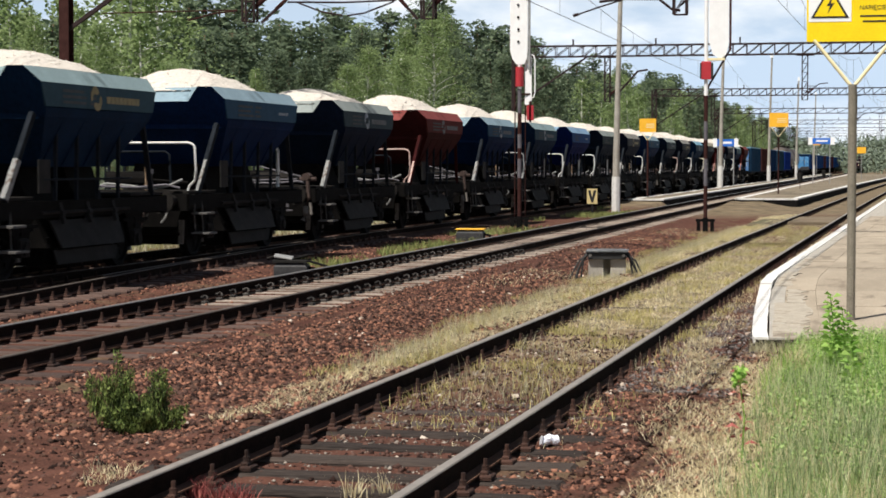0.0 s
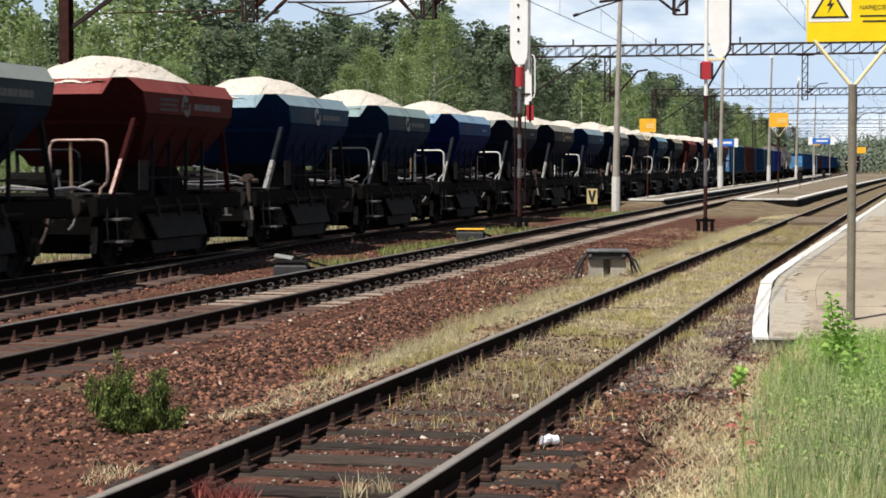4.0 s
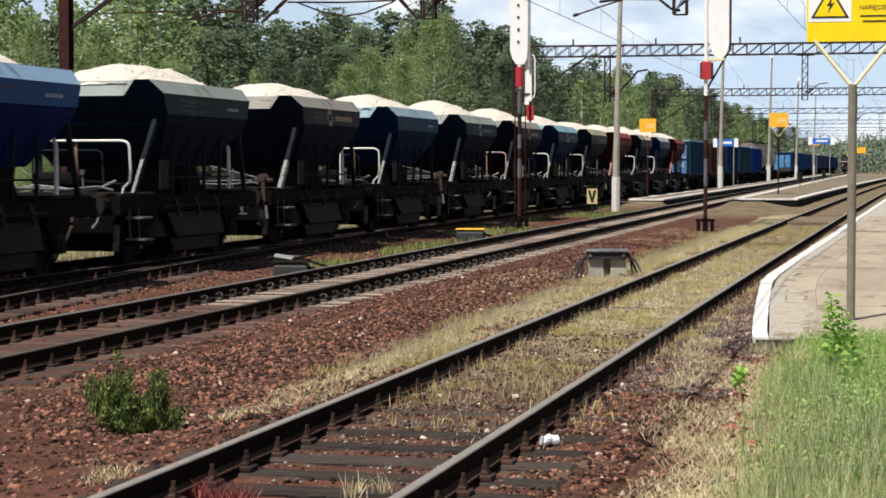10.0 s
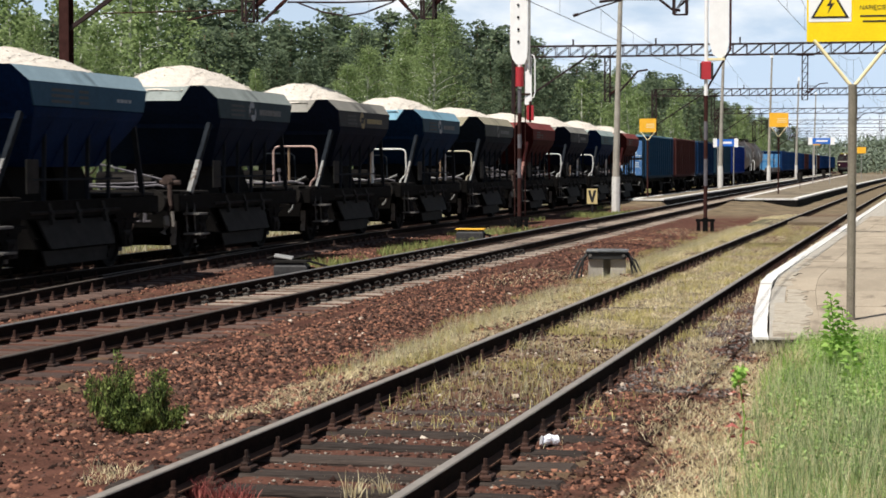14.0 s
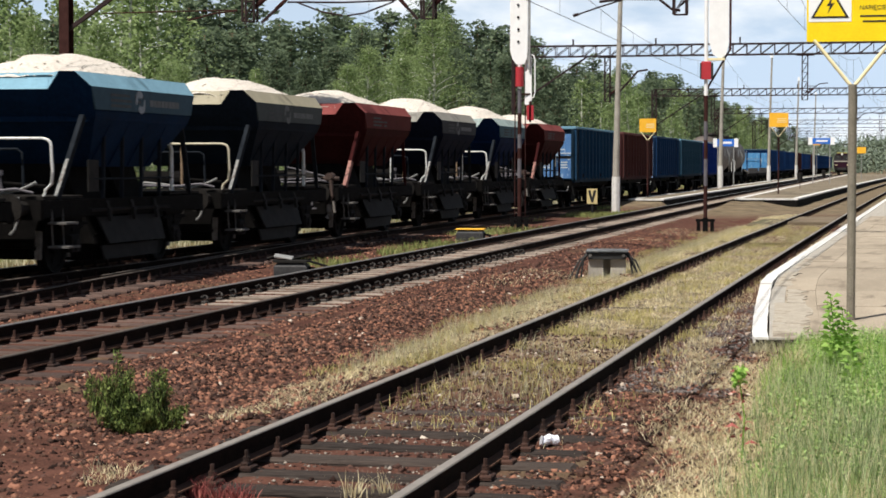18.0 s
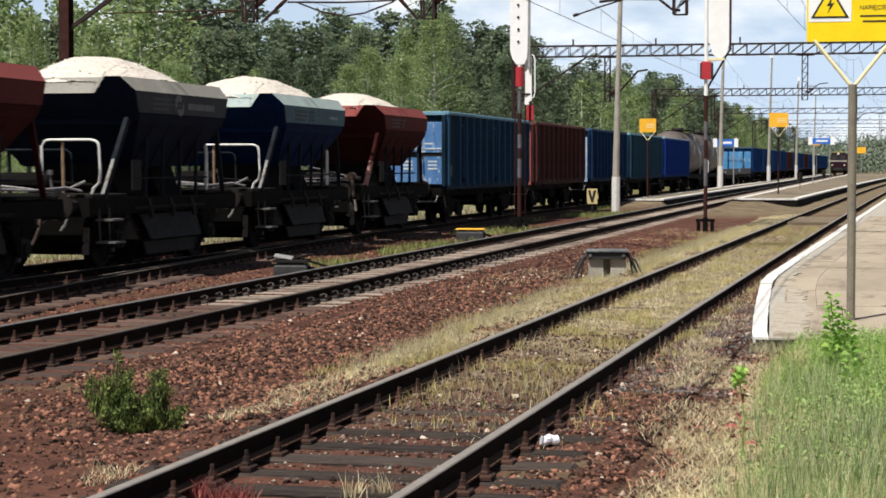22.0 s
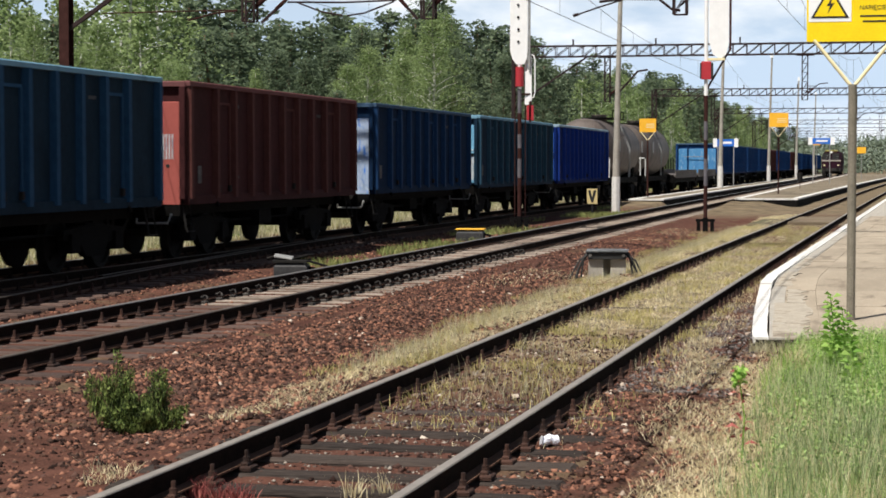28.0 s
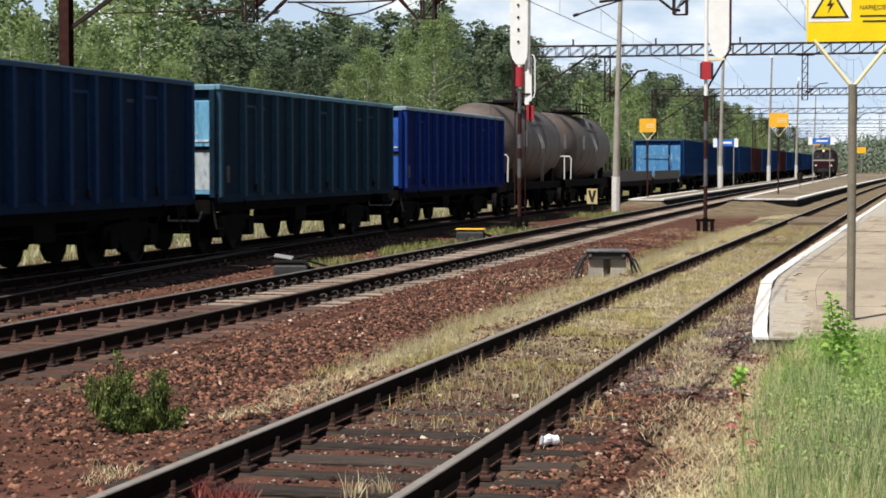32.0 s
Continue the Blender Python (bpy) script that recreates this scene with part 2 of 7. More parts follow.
M_POSTGREY = material("grimy_post_paint", (0.005, 0.007, 0.010), (0.017, 0.021, 0.027), 0.85, 0, 6, 0.1, 50, spec=0.08)
M_SCUFFPINK = material("scuffed_pink_red_paint", (0.20, 0.085, 0.07), (0.36, 0.18, 0.15), 0.75, 0, 9, 0.1, 50, ((0.10, 0.05, 0.04), 9, 0.55))
M_RAILPINK = material("rust_pink_handrail_paint", (0.34, 0.20, 0.17), (0.58, 0.44, 0.40), 0.65, 0, 5, 0.1, 50, ((0.22, 0.08, 0.05), 9, 0.58))
M_RAILDIM = material("dull_grey_handrail_paint", (0.16, 0.17, 0.18), (0.30, 0.31, 0.32), 0.65, 0, 5, 0.1, 50)
M_RAILCREAM = material("cream_handrail_paint", (0.42, 0.38, 0.28), (0.66, 0.60, 0.46), 0.65, 0, 5, 0.1, 50)
M_TAN = material("tan_rusted_upright", (0.16, 0.10, 0.06), (0.36, 0.26, 0.17), 0.8, 0, 8, 0.1, 50)
M_VALVE = material("rusty_valve_casting", (0.020, 0.013, 0.011), (0.072, 0.046, 0.038), 0.85, 0, 10, 0.3, 60)
M_PIPEPALE = material("dusty_pale_iron", (0.06, 0.052, 0.046), (0.20, 0.18, 0.16), 0.85, 0, 10, 0.3, 60)
M_STEP = material("scuffed_step_plate", (0.05, 0.047, 0.044), (0.13, 0.122, 0.115), 0.8, 0, 9, 0.2, 60)
M_CAN = material("crumpled_white_can", (0.55, 0.57, 0.66), (0.85, 0.86, 0.90), 0.35, 0.3, 20, 0.2, 60)



def ground_material():
    """Ballast soil that gives way to sand before the platforms and to meadow at the margins, with ragged edges."""
    m = material("trackbed_ground", (0.036, 0.017, 0.012), (0.135, 0.060, 0.043), 0.95, 0, 3.0, 1.0, 38, ((0.12, 0.085, 0.052), 0.8, 0.58), spec=0.1)
    n, l = m.node_tree.nodes, m.node_tree.links
    bsdf = n["Principled BSDF"]
    col = bsdf.inputs["Base Color"].links[0].from_socket
    co = n.new("ShaderNodeTexCoord")
    wob = n.new("ShaderNodeTexNoise")
    wob.inputs["Scale"].default_value, wob.inputs["Detail"].default_value = 0.9, 5
    l.new(co.outputs["Object"], wob.inputs["Vector"])
    sep = n.new("ShaderNodeSeparateXYZ")
    l.new(co.outputs["Object"], sep.inputs[0])

    skew = n.new("ShaderNodeMath")
    skew.operation = "MULTIPLY_ADD"
    skew.inputs[1].default_value = -0.013
    l.new(sep.outputs["Y"], skew.inputs[0])
    l.new(sep.outputs["X"], skew.inputs[2])

    def ramp(axis, lo, hi):
        ad = n.new("ShaderNodeMath")
        ad.operation = "MULTIPLY_ADD"
        ad.inputs[1].default_value = 1.2 if axis == "S" else 2.4
        l.new(wob.outputs["Fac"], ad.inputs[0])
        l.new(skew.outputs[0] if axis == "S" else sep.outputs[axis], ad.inputs[2])
        mr = n.new("ShaderNodeMapRange")
        mr.inputs["From Min"].default_value, mr.inputs["From Max"].default_value = lo + (0.6 if axis == "S" else 1.2), hi + (0.6 if axis == "S" else 1.2)
        l.new(ad.outputs[0], mr.inputs["Value"])
        return mr.outputs[0]

    def zone(col, edges, a, b, scale):
        mask = None
        for axis, lo, hi in edges:
            r = ramp(axis, lo, hi)
            if mask is None:
                mask = r
            else:
                mu = n.new("ShaderNodeMath")
                mu.operation = "MULTIPLY"
                l.new(mask, mu.inputs[0])
                l.new(r, mu.inputs[1])
                mask = mu.outputs[0]
        nz = n.new("ShaderNodeTexNoise")
        nz.inputs["Scale"].default_value, nz.inputs["Detail"].default_value = scale, 8
        l.new(co.outputs["Object"], nz.inputs["Vector"])
        rp = n.new("ShaderNodeValToRGB")
        rp.color_ramp.elements[0].position, rp.color_ramp.elements[1].position = 0.35, 0.65
        rp.color_ramp.elements[0].color, rp.color_ramp.elements[1].color = (*a, 1), (*b, 1)
        l.new(nz.outputs["Fac"], rp.inputs[0])
        mx = n.new("ShaderNodeMixRGB")
        l.new(mask, mx.inputs[0])
        l.new(col, mx.inputs[1])
        l.new(rp.outputs[0], mx.inputs[2])
        return mx.outputs[0]

    straw = ((0.10, 0.073, 0.045), (0.36, 0.29, 0.17))
    col = zone(col, (("S", -5.65, -5.2), ("S", -4.55, -4.85), ("Y", 14, 19)), *straw, 5.0)
    col = zone(col, (("S", -4.25, -4.0), ("S", -2.5, -2.75), ("Y", 14.5, 24), ("Y", 52, 36)), *straw, 2.2)
    col = zone(col, (("S", -1.75, -1.25), ("Y", 24, 20)), *straw, 3.0)
    sand = ((0.10, 0.076, 0.05), (0.20, 0.155, 0.10))
    col = zone(col, (("Y", 70, 78), ("X", -7.9, -7.2)), *sand, 1.5)
    col = zone(col, (("Y", 80, 86), ("X", -12.4, -11.9), ("X", -9.6, -10.0)), *sand, 1.5)
    col = zone(col, (("X", -16.0, -17.0),), (0.07, 0.085, 0.03), (0.19, 0.17, 0.075), 0.7)
    col = zone(col, (("X", -1.0, 0.2),), (0.08, 0.085, 0.035), (0.20, 0.165, 0.085), 2.5)
    l.new(col, bsdf.inputs["Base Color"])
    return m


M_GROUND = ground_material()


# ---------------- mesh helpers ----------------
class Shape:
    """Collects vertices and faces for one mesh."""

    def __init__(self):
        self.v, self.f = [], []

    def add(self, verts, faces):
        o = len(self.v)
        self.v += [tuple(p) for p in verts]
        self.f += [tuple(i + o for i in q) for q in faces]
        return self

    def box(self, x0, x1, y0, y1, z0, z1):
        p = [(x0, y0, z0), (x1, y0, z0), (x1, y1, z0), (x0, y1, z0), (x0, y0, z1), (x1, y0, z1), (x1, y1, z1), (x0, y1, z1)]
        return self.add(p, [(3, 2, 1, 0), (4, 5, 6, 7), (0, 1, 5, 4), (1, 2, 6, 5), (2, 3, 7, 6), (3, 0, 4, 7)])

    def slab(self, x0, x1, y0, y1, z0, z1, c=0.01):
        """A box with chamfered upper edges."""
        p = [(x0, y0, z0), (x1, y0, z0), (x1, y1, z0), (x0, y1, z0), (x0, y0, z1 - c), (x1, y0, z1 - c), (x1, y1, z1 - c), (x0, y1, z1 - c),
             (x0 + c, y0 + c, z1), (x1 - c, y0 + c, z1), (x1 - c, y1 - c, z1), (x0 + c, y1 - c, z1)]
        return self.add(p, [(3, 2, 1, 0), (0, 1, 5, 4), (1, 2, 6, 5), (2, 3, 7, 6), (3, 0, 4, 7), (4, 5, 9, 8), (5, 6, 10, 9), (6, 7, 11, 10), (7, 4, 8, 11), (8, 9, 10, 11)])

    def tube(self, path, r, seg=8, r2=None, cap=True):
        """A round bar along a line of points, tapering from r to r2."""
        pts = [Vector(p) for p in path]
        rings, up = [], Vector((0.13, 0.21, 0.97))
        for i, p in enumerate(pts):
            d = (pts[min(i + 1, len(pts) - 1)] - pts[max(i - 1, 0)]).normalized()
            a = d.cross(up)
            a = (a if a.length > 0.05 else d.cross(Vector((1, 0, 0)))).normalized()
            b = d.cross(a)
            rr = r if r2 is None else r + (r2 - r) * i / max(1, len(pts) - 1)
            rings.append([p + (a * math.cos(k * math.tau / seg) + b * math.sin(k * math.tau / seg)) * rr for k in range(seg)])
        faces = []
        for i in range(len(pts) - 1):
            for k in range(seg):
                k2 = (k + 1) % seg
                faces.append((i * seg + k, i * seg + k2, (i + 1) * seg + k2, (i + 1) * seg + k))
        if cap:
            faces.append(tuple(reversed(range(seg))))
            faces.append(tuple(range((len(pts) - 1) * seg, len(pts) * seg)))
        return self.add([q for ring in rings for q in ring], faces)

    def bar(self, a, b, w, h):
        """A rectangular bar from a to b."""
        a, b = Vector(a), Vector(b)
        d = (b - a).normalized()
        s = d.cross(Vector((0, 0, 1)))
        s = (s if s.length > 0.05 else Vector((1, 0, 0))).normalized()
        u = s.cross(d)
        p = [c + s * (w / 2 * i) + u * (h / 2 * j) for c in (a, b) for i, j in ((-1, -1), (1, -1), (1, 1), (-1, 1))]
        return self.add(p, [(3, 2, 1, 0), (4, 5, 6, 7), (0, 1, 5, 4), (1, 2, 6, 5), (2, 3, 7, 6), (3, 0, 4, 7)])

    def prism_y(self, prof, y0, y1):
        """A closed outline in x and z, drawn out along y."""
        n = len(prof)
        v = [(x, y0, z) for x, z in prof] + [(x, y1, z) for x, z in prof]
        return self.add(v, [tuple(range(n)), tuple(reversed(range(n, 2 * n)))] + [(i, i + n, (i + 1) % n + n, (i + 1) % n) for i in range(n)])

    def mesh(self, name, mat, smooth=False):
        me = bpy.data.meshes.new(name)
        me.from_pydata(self.v, [], self.f)
        me.materials.append(mat)
        bm = bmesh.new()
        bm.from_mesh(me)
        if len(bm.faces) < 30000:
            bmesh.ops.recalc_face_normals(bm, faces=bm.faces)
        bm.to_mesh(me)
        bm.free()
        if smooth:
            for p in me.polygons:
                p.use_smooth = True
        me.update()
        return me


def part(name, shape, mat, parent=None, label="", smooth=False, at=None):
    me = shape.mesh(name, mat, smooth) if isinstance(shape, Shape) else shape
    ob = new(name, me)
    if parent:
        ob.parent = parent
    if at is not None:
        ob.matrix_basis = at
    if label:
        ob["label"] = label
    return ob


def thing(name, label, category, group="", kind="", at=None):
    ob = new(name)
    ob.empty_display_size = 0.2
    if at is not None:
        ob.matrix_basis = at
    return tagged(ob, label, category, group, kind)


def bulk(name, verts, faces, mat, parent=None):
    """A large mesh from arrays, all faces with the same number of corners."""
    me = bpy.data.meshes.new(name)
    verts, faces = np.asarray(verts, dtype=np.float32), np.asarray(faces, dtype=np.int32)
    k = faces.shape[1]
    me.vertices.add(len(verts))
    me.vertices.foreach_set("co", verts.ravel())
    me.loops.add(faces.size)
    me.loops.foreach_set("vertex_index", faces.ravel())
    me.polygons.add(len(faces))
    me.polygons.foreach_set("loop_start", np.arange(0, faces.size, k, dtype=np.int32))
    me.materials.append(mat)
    me.update(calc_edges=True)
    me.validate()
    ob = new(name, me)
    if parent:
        ob.parent = parent
    return ob


rng = np.random.default_rng(7)

# ---------------- ground ----------------
X_NEAR, X_MAIN, X_TRAIN = -3.25, -8.5, -13.6


def near_centre(y):
    """The siding swings gently away from the main line."""
    d = max(0.0, y - 10.0)
    return X_NEAR + 0.0115 * (y - 10.0) + 0.00004 * d * d


def ground_height(x, y):
    h = 0.035 * noise.noise(Vector((x * 0.35, y * 0.25, 1.0))) + 0.015 * noise.noise(Vector((x * 1.7, y * 1.7, 4.0))) - 0.035
    if abs(x - near_centre(y)) < 1.6:
        h = -0.020 + 0.034 * min(1, max(0, (y - 12) / 6)) + 0.02 * noise.noise(Vector((x * 1.7, y * 1.7, 4.0))) + 0.012 * noise.noise(Vector((x * 5, y * 5, 2.0)))
    elif abs(x - X_MAIN) < 1.5:
        h = -0.014 + 0.010 * noise.noise(Vector((x * 2.7, y * 2.7, 4.0)))
    if 80 < y < 91.6 and -7.3 < x < -4.6:
        h += 0.24 * min(1, (y - 80) / 10) * min(1, (-4.6 - x) / 1.3)
    if 79 < y < 89.2 and -12.0 < x < -10.0:
        h += 0.28 * min(1, (y - 79) / 9)
    m = 0.5 * (near_centre(y) - 0.8 + X_MAIN + 1.3)
    if abs(x - m) < 0.9 and y < 70:
        h -= 0.10 * (1 - abs(x - m) / 0.9)
    if x > -1.2 and y < 21:
        h += 0.09 * min(1, (x + 1.2) / 1.2)
    if x < -19:
        h += 0.5 * min(1.0, (-19 - x) / 12)
    return h


def ground():
    xs = np.concatenate([[-4000, -1500, -600, -250, -120, -70, -45, -30, -22], np.arange(-18, 3.0, 0.22), [4, 6, 10, 20, 50, 120, 300, 800, 2500, 4000]])
    ys = np.concatenate([[-4000, -1000, -200, -40, -8, 0, 4, 7], np.arange(8, 45, 0.3), np.arange(45, 130, 1.5), [140, 160, 190, 230, 280, 340, 420, 520, 700, 1000, 1600, 2500, 4000]])
    v = [(x, y, ground_height(x, y)) for y in ys for x in xs]
    n = len(xs)
    f = [(j * n + i, j * n + i + 1, (j + 1) * n + i + 1, (j + 1) * n + i) for j in range(len(ys) - 1) for i in range(n - 1)]
    ob = bulk("ground", v, f, M_GROUND)
    for p in ob.data.polygons:
        p.use_smooth = True
    tagged(ob, "reddish brown ballast bed with sandy and grassy strips", "ground", kind="structure")


ground()


# ---------------- tracks ----------------
def rail_shapes():
    """Outlines of the head and of the web and foot of a rail, its running top at 0.18."""
    head = [(-0.033, 0.170), (0.033, 0.170), (0.033, 0.174), (0.027, 0.18), (-0.027, 0.18), (-0.033, 0.174)]
    web = [(-0.014, 0.058), (0.014, 0.058), (0.010, 0.132), (0.036, 0.142), (0.036, 0.1695), (-0.036, 0.1695), (-0.036, 0.142), (-0.010, 0.132)]
    return head, web


RAIL_FOOT = [(-0.075, 0.032), (0.075, 0.032), (0.075, 0.044), (0.014, 0.0575), (-0.014, 0.0575), (-0.075, 0.044)]


def swept(prof, line):
    """An outline drawn along a line in plan."""
    s, n = Shape(), len(prof)
    v = []
    for i, (x, y) in enumerate(line):
        x2, y2 = line[min(i + 1, len(line) - 1)]
        x1, y1 = line[max(i - 1, 0)]
        d = Vector((x2 - x1, y2 - y1)).normalized()
        v += [(x + d.y * px, y - d.x * px, pz) for px, pz in prof]
    f = [(i * n + k, i * n + (k + 1) % n, (i + 1) * n + (k + 1) % n, (i + 1) * n + k) for i in range(len(line) - 1) for k in range(n)]
    return s.add(v, f + [tuple(reversed(range(n))), tuple(range((len(line) - 1) * n, len(line) * n))])


CHAIR = Shape().slab(-0.150, 0.150, -0.075, 0.075, 0.0, 0.028, 0.008)
for sx in (-1, 1):
    CHAIR.slab(sx * 0.098 - 0.024, sx * 0.098 + 0.024, -0.045, 0.045, 0.026, 0.052, 0.008)
    CHAIR.tube([(sx * 0.10, 0, 0.05), (sx * 0.10, 0, 0.122)], 0.014, 6)
    CHAIR.tube([(sx * 0.10, 0, 0.052), (sx * 0.10, 0, 0.082)], 0.024, 6)
CHAIR_MESH = CHAIR.mesh("chair", M_CHAIR)
CLIP = Shape().slab(-0.15, 0.15, -0.07, 0.07, 0.0, 0.03, 0.006)
for sx in (-1, 1):
    CLIP.tube([(sx * 0.10 + 0.05 * math.cos(a) * 0.9, 0.05 * math.sin(a), 0.05 + 0.05 * abs(math.sin(a))) for a in (0, 0.9, 1.7, 2.5, 3.3, 4.2)], 0.014, 6)
CLIP_MESH = CLIP.mesh("clip", M_CLIP)
CHAIR_V, CHAIR_F = np.array(CHAIR.v), CHAIR.f


def track(name, label, centre, y0, y1, spacing, head_mat, wood_until, y_parts, sleeper_mat):
    tr = thing(name, label, "railway track", kind="structure")
    head, web = rail_shapes()
    ys = np.arange(y0, y1 + 1, 6.0)
    for side in (-0.7535, 0.7535):
        line = [(centre(y) + side, y) for y in ys]
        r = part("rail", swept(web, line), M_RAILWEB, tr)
        # left heads pale with painted sky sheen, right heads dark without it
        part("rail_head", swept(head, line), head_mat if side < 0 or head_mat is M_RAILDULL else M_RAILNOSHEEN, r, "worn running surface")
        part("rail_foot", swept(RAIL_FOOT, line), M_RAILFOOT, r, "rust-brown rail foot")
    wood = [Shape().slab(-1.28, 1.28, -0.125, 0.125, -0.16, 0.0, 0.02).mesh("sleeper", sleeper_mat)]
    for k in range(3):
        s = Shape().slab(-1.28 - 0.03 * k, 1.26 + 0.03 * k, -0.125, 0.12 + 0.01 * k, -0.16, 0.0, 0.02)
        s.v = [(x, y + 0.012 * math.sin(3 * x + k), z + 0.006 * math.sin(5 * x + 2 * k)) for x, y, z in s.v]
        wood.append(s.mesh("sleeper", sleeper_mat))
    conc = Shape().add([(x, sy * w, z) for x, w, z in ((-1.28, 0.13, -0.16), (1.28, 0.13, -0.16)) for sy in (-1, 1)] +
                       [(x, sy * w, z) for x, w, z in ((-1.26, 0.10, 0.0), (-0.45, 0.10, 0.0), (0.45, 0.10, 0.0), (1.26, 0.10, 0.0)) for sy in (-1, 1)],
                       [(0, 2, 3, 1), (4, 5, 7, 6), (6, 7, 9, 8), (8, 9, 11, 10), (0, 1, 5, 4), (3, 2, 10, 11), (0, 4, 6, 8, 10, 2), (1, 3, 11, 9, 7, 5)]).mesh("sleeper", M_CONCSLEEP)
    far_v, far_f = [], []
    k = 0
    y = y0
    while y < y1:
        cx = centre(y)
        isw = y < wood_until
        if y < y_parts:
            sl = part("sleeper", random.choice(wood) if isw else conc, None, tr, at=pose(cx, y, random.uniform(-0.012, 0.008) + 0.004, 0, 0, random.uniform(-1, 1) if isw else 0))
            for side in (-0.7535, 0.7535):
                if y < min(y_parts, 42):
                    part("chair" if isw else "clip", CHAIR_MESH if isw else CLIP_MESH, None, sl, at=pose(side, 0, 0.004))
        else:
            o = len(far_v)
            for a, b, c in [(cx + sx * 1.28, y + sy * 0.12, z) for z in (-0.16, 0.0) for sx, sy in ((-1, -1), (1, -1), (1, 1), (-1, 1))]:
                far_v.append((a, b, c))
            far_f += [(o + 4, o + 5, o + 6, o + 7), (o, o + 1, o + 5, o + 4), (o + 1, o + 2, o + 6, o + 5), (o + 3, o, o + 4, o + 7)]
        y += spacing * random.uniform(0.97, 1.03)
        k += 1
    if far_v:
        tagged(bulk("far_sleepers", far_v, far_f, M_CONCSLEEP if wood_until < 1000 else sleeper_mat, tr), kind="stuff")
    return tr


track("track_1", "old siding with rust-brown rails on wooden sleepers", near_centre, -12.0, 320, 0.62, M_RAILDULL, 9999, 66, M_SLEEPER)
track("track_2", "main line track, wooden then concrete sleepers", lambda y: X_MAIN, -12.0, 420, 0.60, M_RAIL, 25.5, 75, M_SLEEPERRED)
track("track_3", "loop track under the freight train", lambda y: X_TRAIN, -12.0, 460, 0.60, M_RAIL, 9999, 45, M_SLEEPERRED)


def crossover_x(y):
    """The joining rail of the turnout closes in on the loop track."""
    t = min(1.0, max(0.0, (y - 10) / 42.0))
    return -9.6 - 3.22 * (1 - (1 - t) ** 1.8)


def crossover():
    tr = thing("track_4", "turnout rails curving into the loop track", "railway track", kind="structure")
    head, web = rail_shapes()
    line = [(crossover_x(y), y) for y in np.arange(10, 50, 2.0)]
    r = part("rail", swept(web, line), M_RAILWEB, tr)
    part("rail_head", swept(head, line), M_RAILNOSHEEN, r, "worn running surface")
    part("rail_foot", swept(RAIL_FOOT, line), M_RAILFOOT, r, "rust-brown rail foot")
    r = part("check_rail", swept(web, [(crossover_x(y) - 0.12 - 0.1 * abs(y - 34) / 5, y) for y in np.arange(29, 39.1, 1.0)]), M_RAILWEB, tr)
    part("rail_head", swept(head, [(crossover_x(y) - 0.12 - 0.1 * abs(y - 34) / 5, y) for y in np.arange(29, 39.1, 1.0)]), M_RAILNOSHEEN, r)
    y = 18.0
    me = Shape().slab(-2.3, 0.5, -0.125, 0.125, -0.16, 0.0, 0.02).mesh("sleeper", M_SLEEPERRED)
    while y < 50:
        sl = part("sleeper", me, None, tr, at=pose(crossover_x(y), y, 0.012))
        part("chair", CHAIR_MESH, None, sl, at=pose(0, 0, 0.004))
        y += 0.6


crossover()

# ---------------- platforms ----------------
def platform_island(name, label, left, right, y0, y1, top, paving, step=2.0):
    """A low platform: retaining walls with shade painted in, paving slabs, white edges."""
    pf = thing(name, label, "platform", kind="structure")
    wall, edge = Shape(), Shape()
    ys = list(np.arange(y0, y1 + 0.1, step * 4))
    for a, b in zip(ys[:-1], ys[1:]):
        for fn, s in ((left, 1), (right, -1)):
            wall.add([(fn(a), a, -0.2), (fn(b), b, -0.2), (fn(b), b, top - 0.06), (fn(a), a, top - 0.06), (fn(a) + s * 0.3, a, -0.2), (fn(b) + s * 0.3, b, -0.2), (fn(b) + s * 0.3, b, top - 0.06), (fn(a) + s * 0.3, a, top - 0.06)],
                     [(0, 1, 2, 3), (5, 4, 7, 6), (3, 2, 6, 7)])
            e = [(fn(a) - s * 0.04, a), (fn(b) - s * 0.04, b), (fn(b) + s * 0.26, b), (fn(a) + s * 0.26, a)]
            edge.add([(x, y, top - 0.07) for x, y in e] + [(x, y, top + 0.004) for x, y in e], [(4, 5, 6, 7), (0, 1, 5, 4), (2, 3, 7, 6), (3, 0, 4, 7), (1, 2, 6, 5)])
    wall.box(left(y0), right(y0), y0, y0 + 0.25, -0.2, top - 0.06)
    edge.box(left(y0) - 0.04, right(y0) + 0.04, y0 - 0.03, y0 + 0.28, top - 0.07, top + 0.006)
    part("retaining_wall", wall, M_CONCSHADE, pf, "retaining wall with its shade painted near black")
    part("edge_band", edge, M_WHITE, pf, "white-painted platform edge")
    y, n = y0 + 0.28, 0
    while y < y1:
        d = step if n < 60 else step * 6
        l, r = left(y) + 0.26, right(y) - 0.26
        k = max(1, round((r - l) / 1.2)) if n < 60 else 1
        for i in range(k):
            x0, x1 = l + (r - l) * i / k, l + (r - l) * (i + 1) / k
            part("paving_slab", Shape().slab(x0 + 0.006, x1 - 0.006, y + 0.006, y + d - 0.006, top - 0.1, top - random.uniform(0, 0.008), 0.006), paving, pf)
        y += d
        n += 1
    return pf


platform_island("platform_1", "low island platform with white edge beside the loop track", lambda y: -11.55, lambda y: -10.05, 89.0, 330, 0.35, M_SANDPAVE)
platform_island("platform_2", "low sandy island platform with white edges", lambda y: -7.05, lambda y: near_centre(y) - 2.25, 91.5, 310, 0.35, M_SANDPAVE)


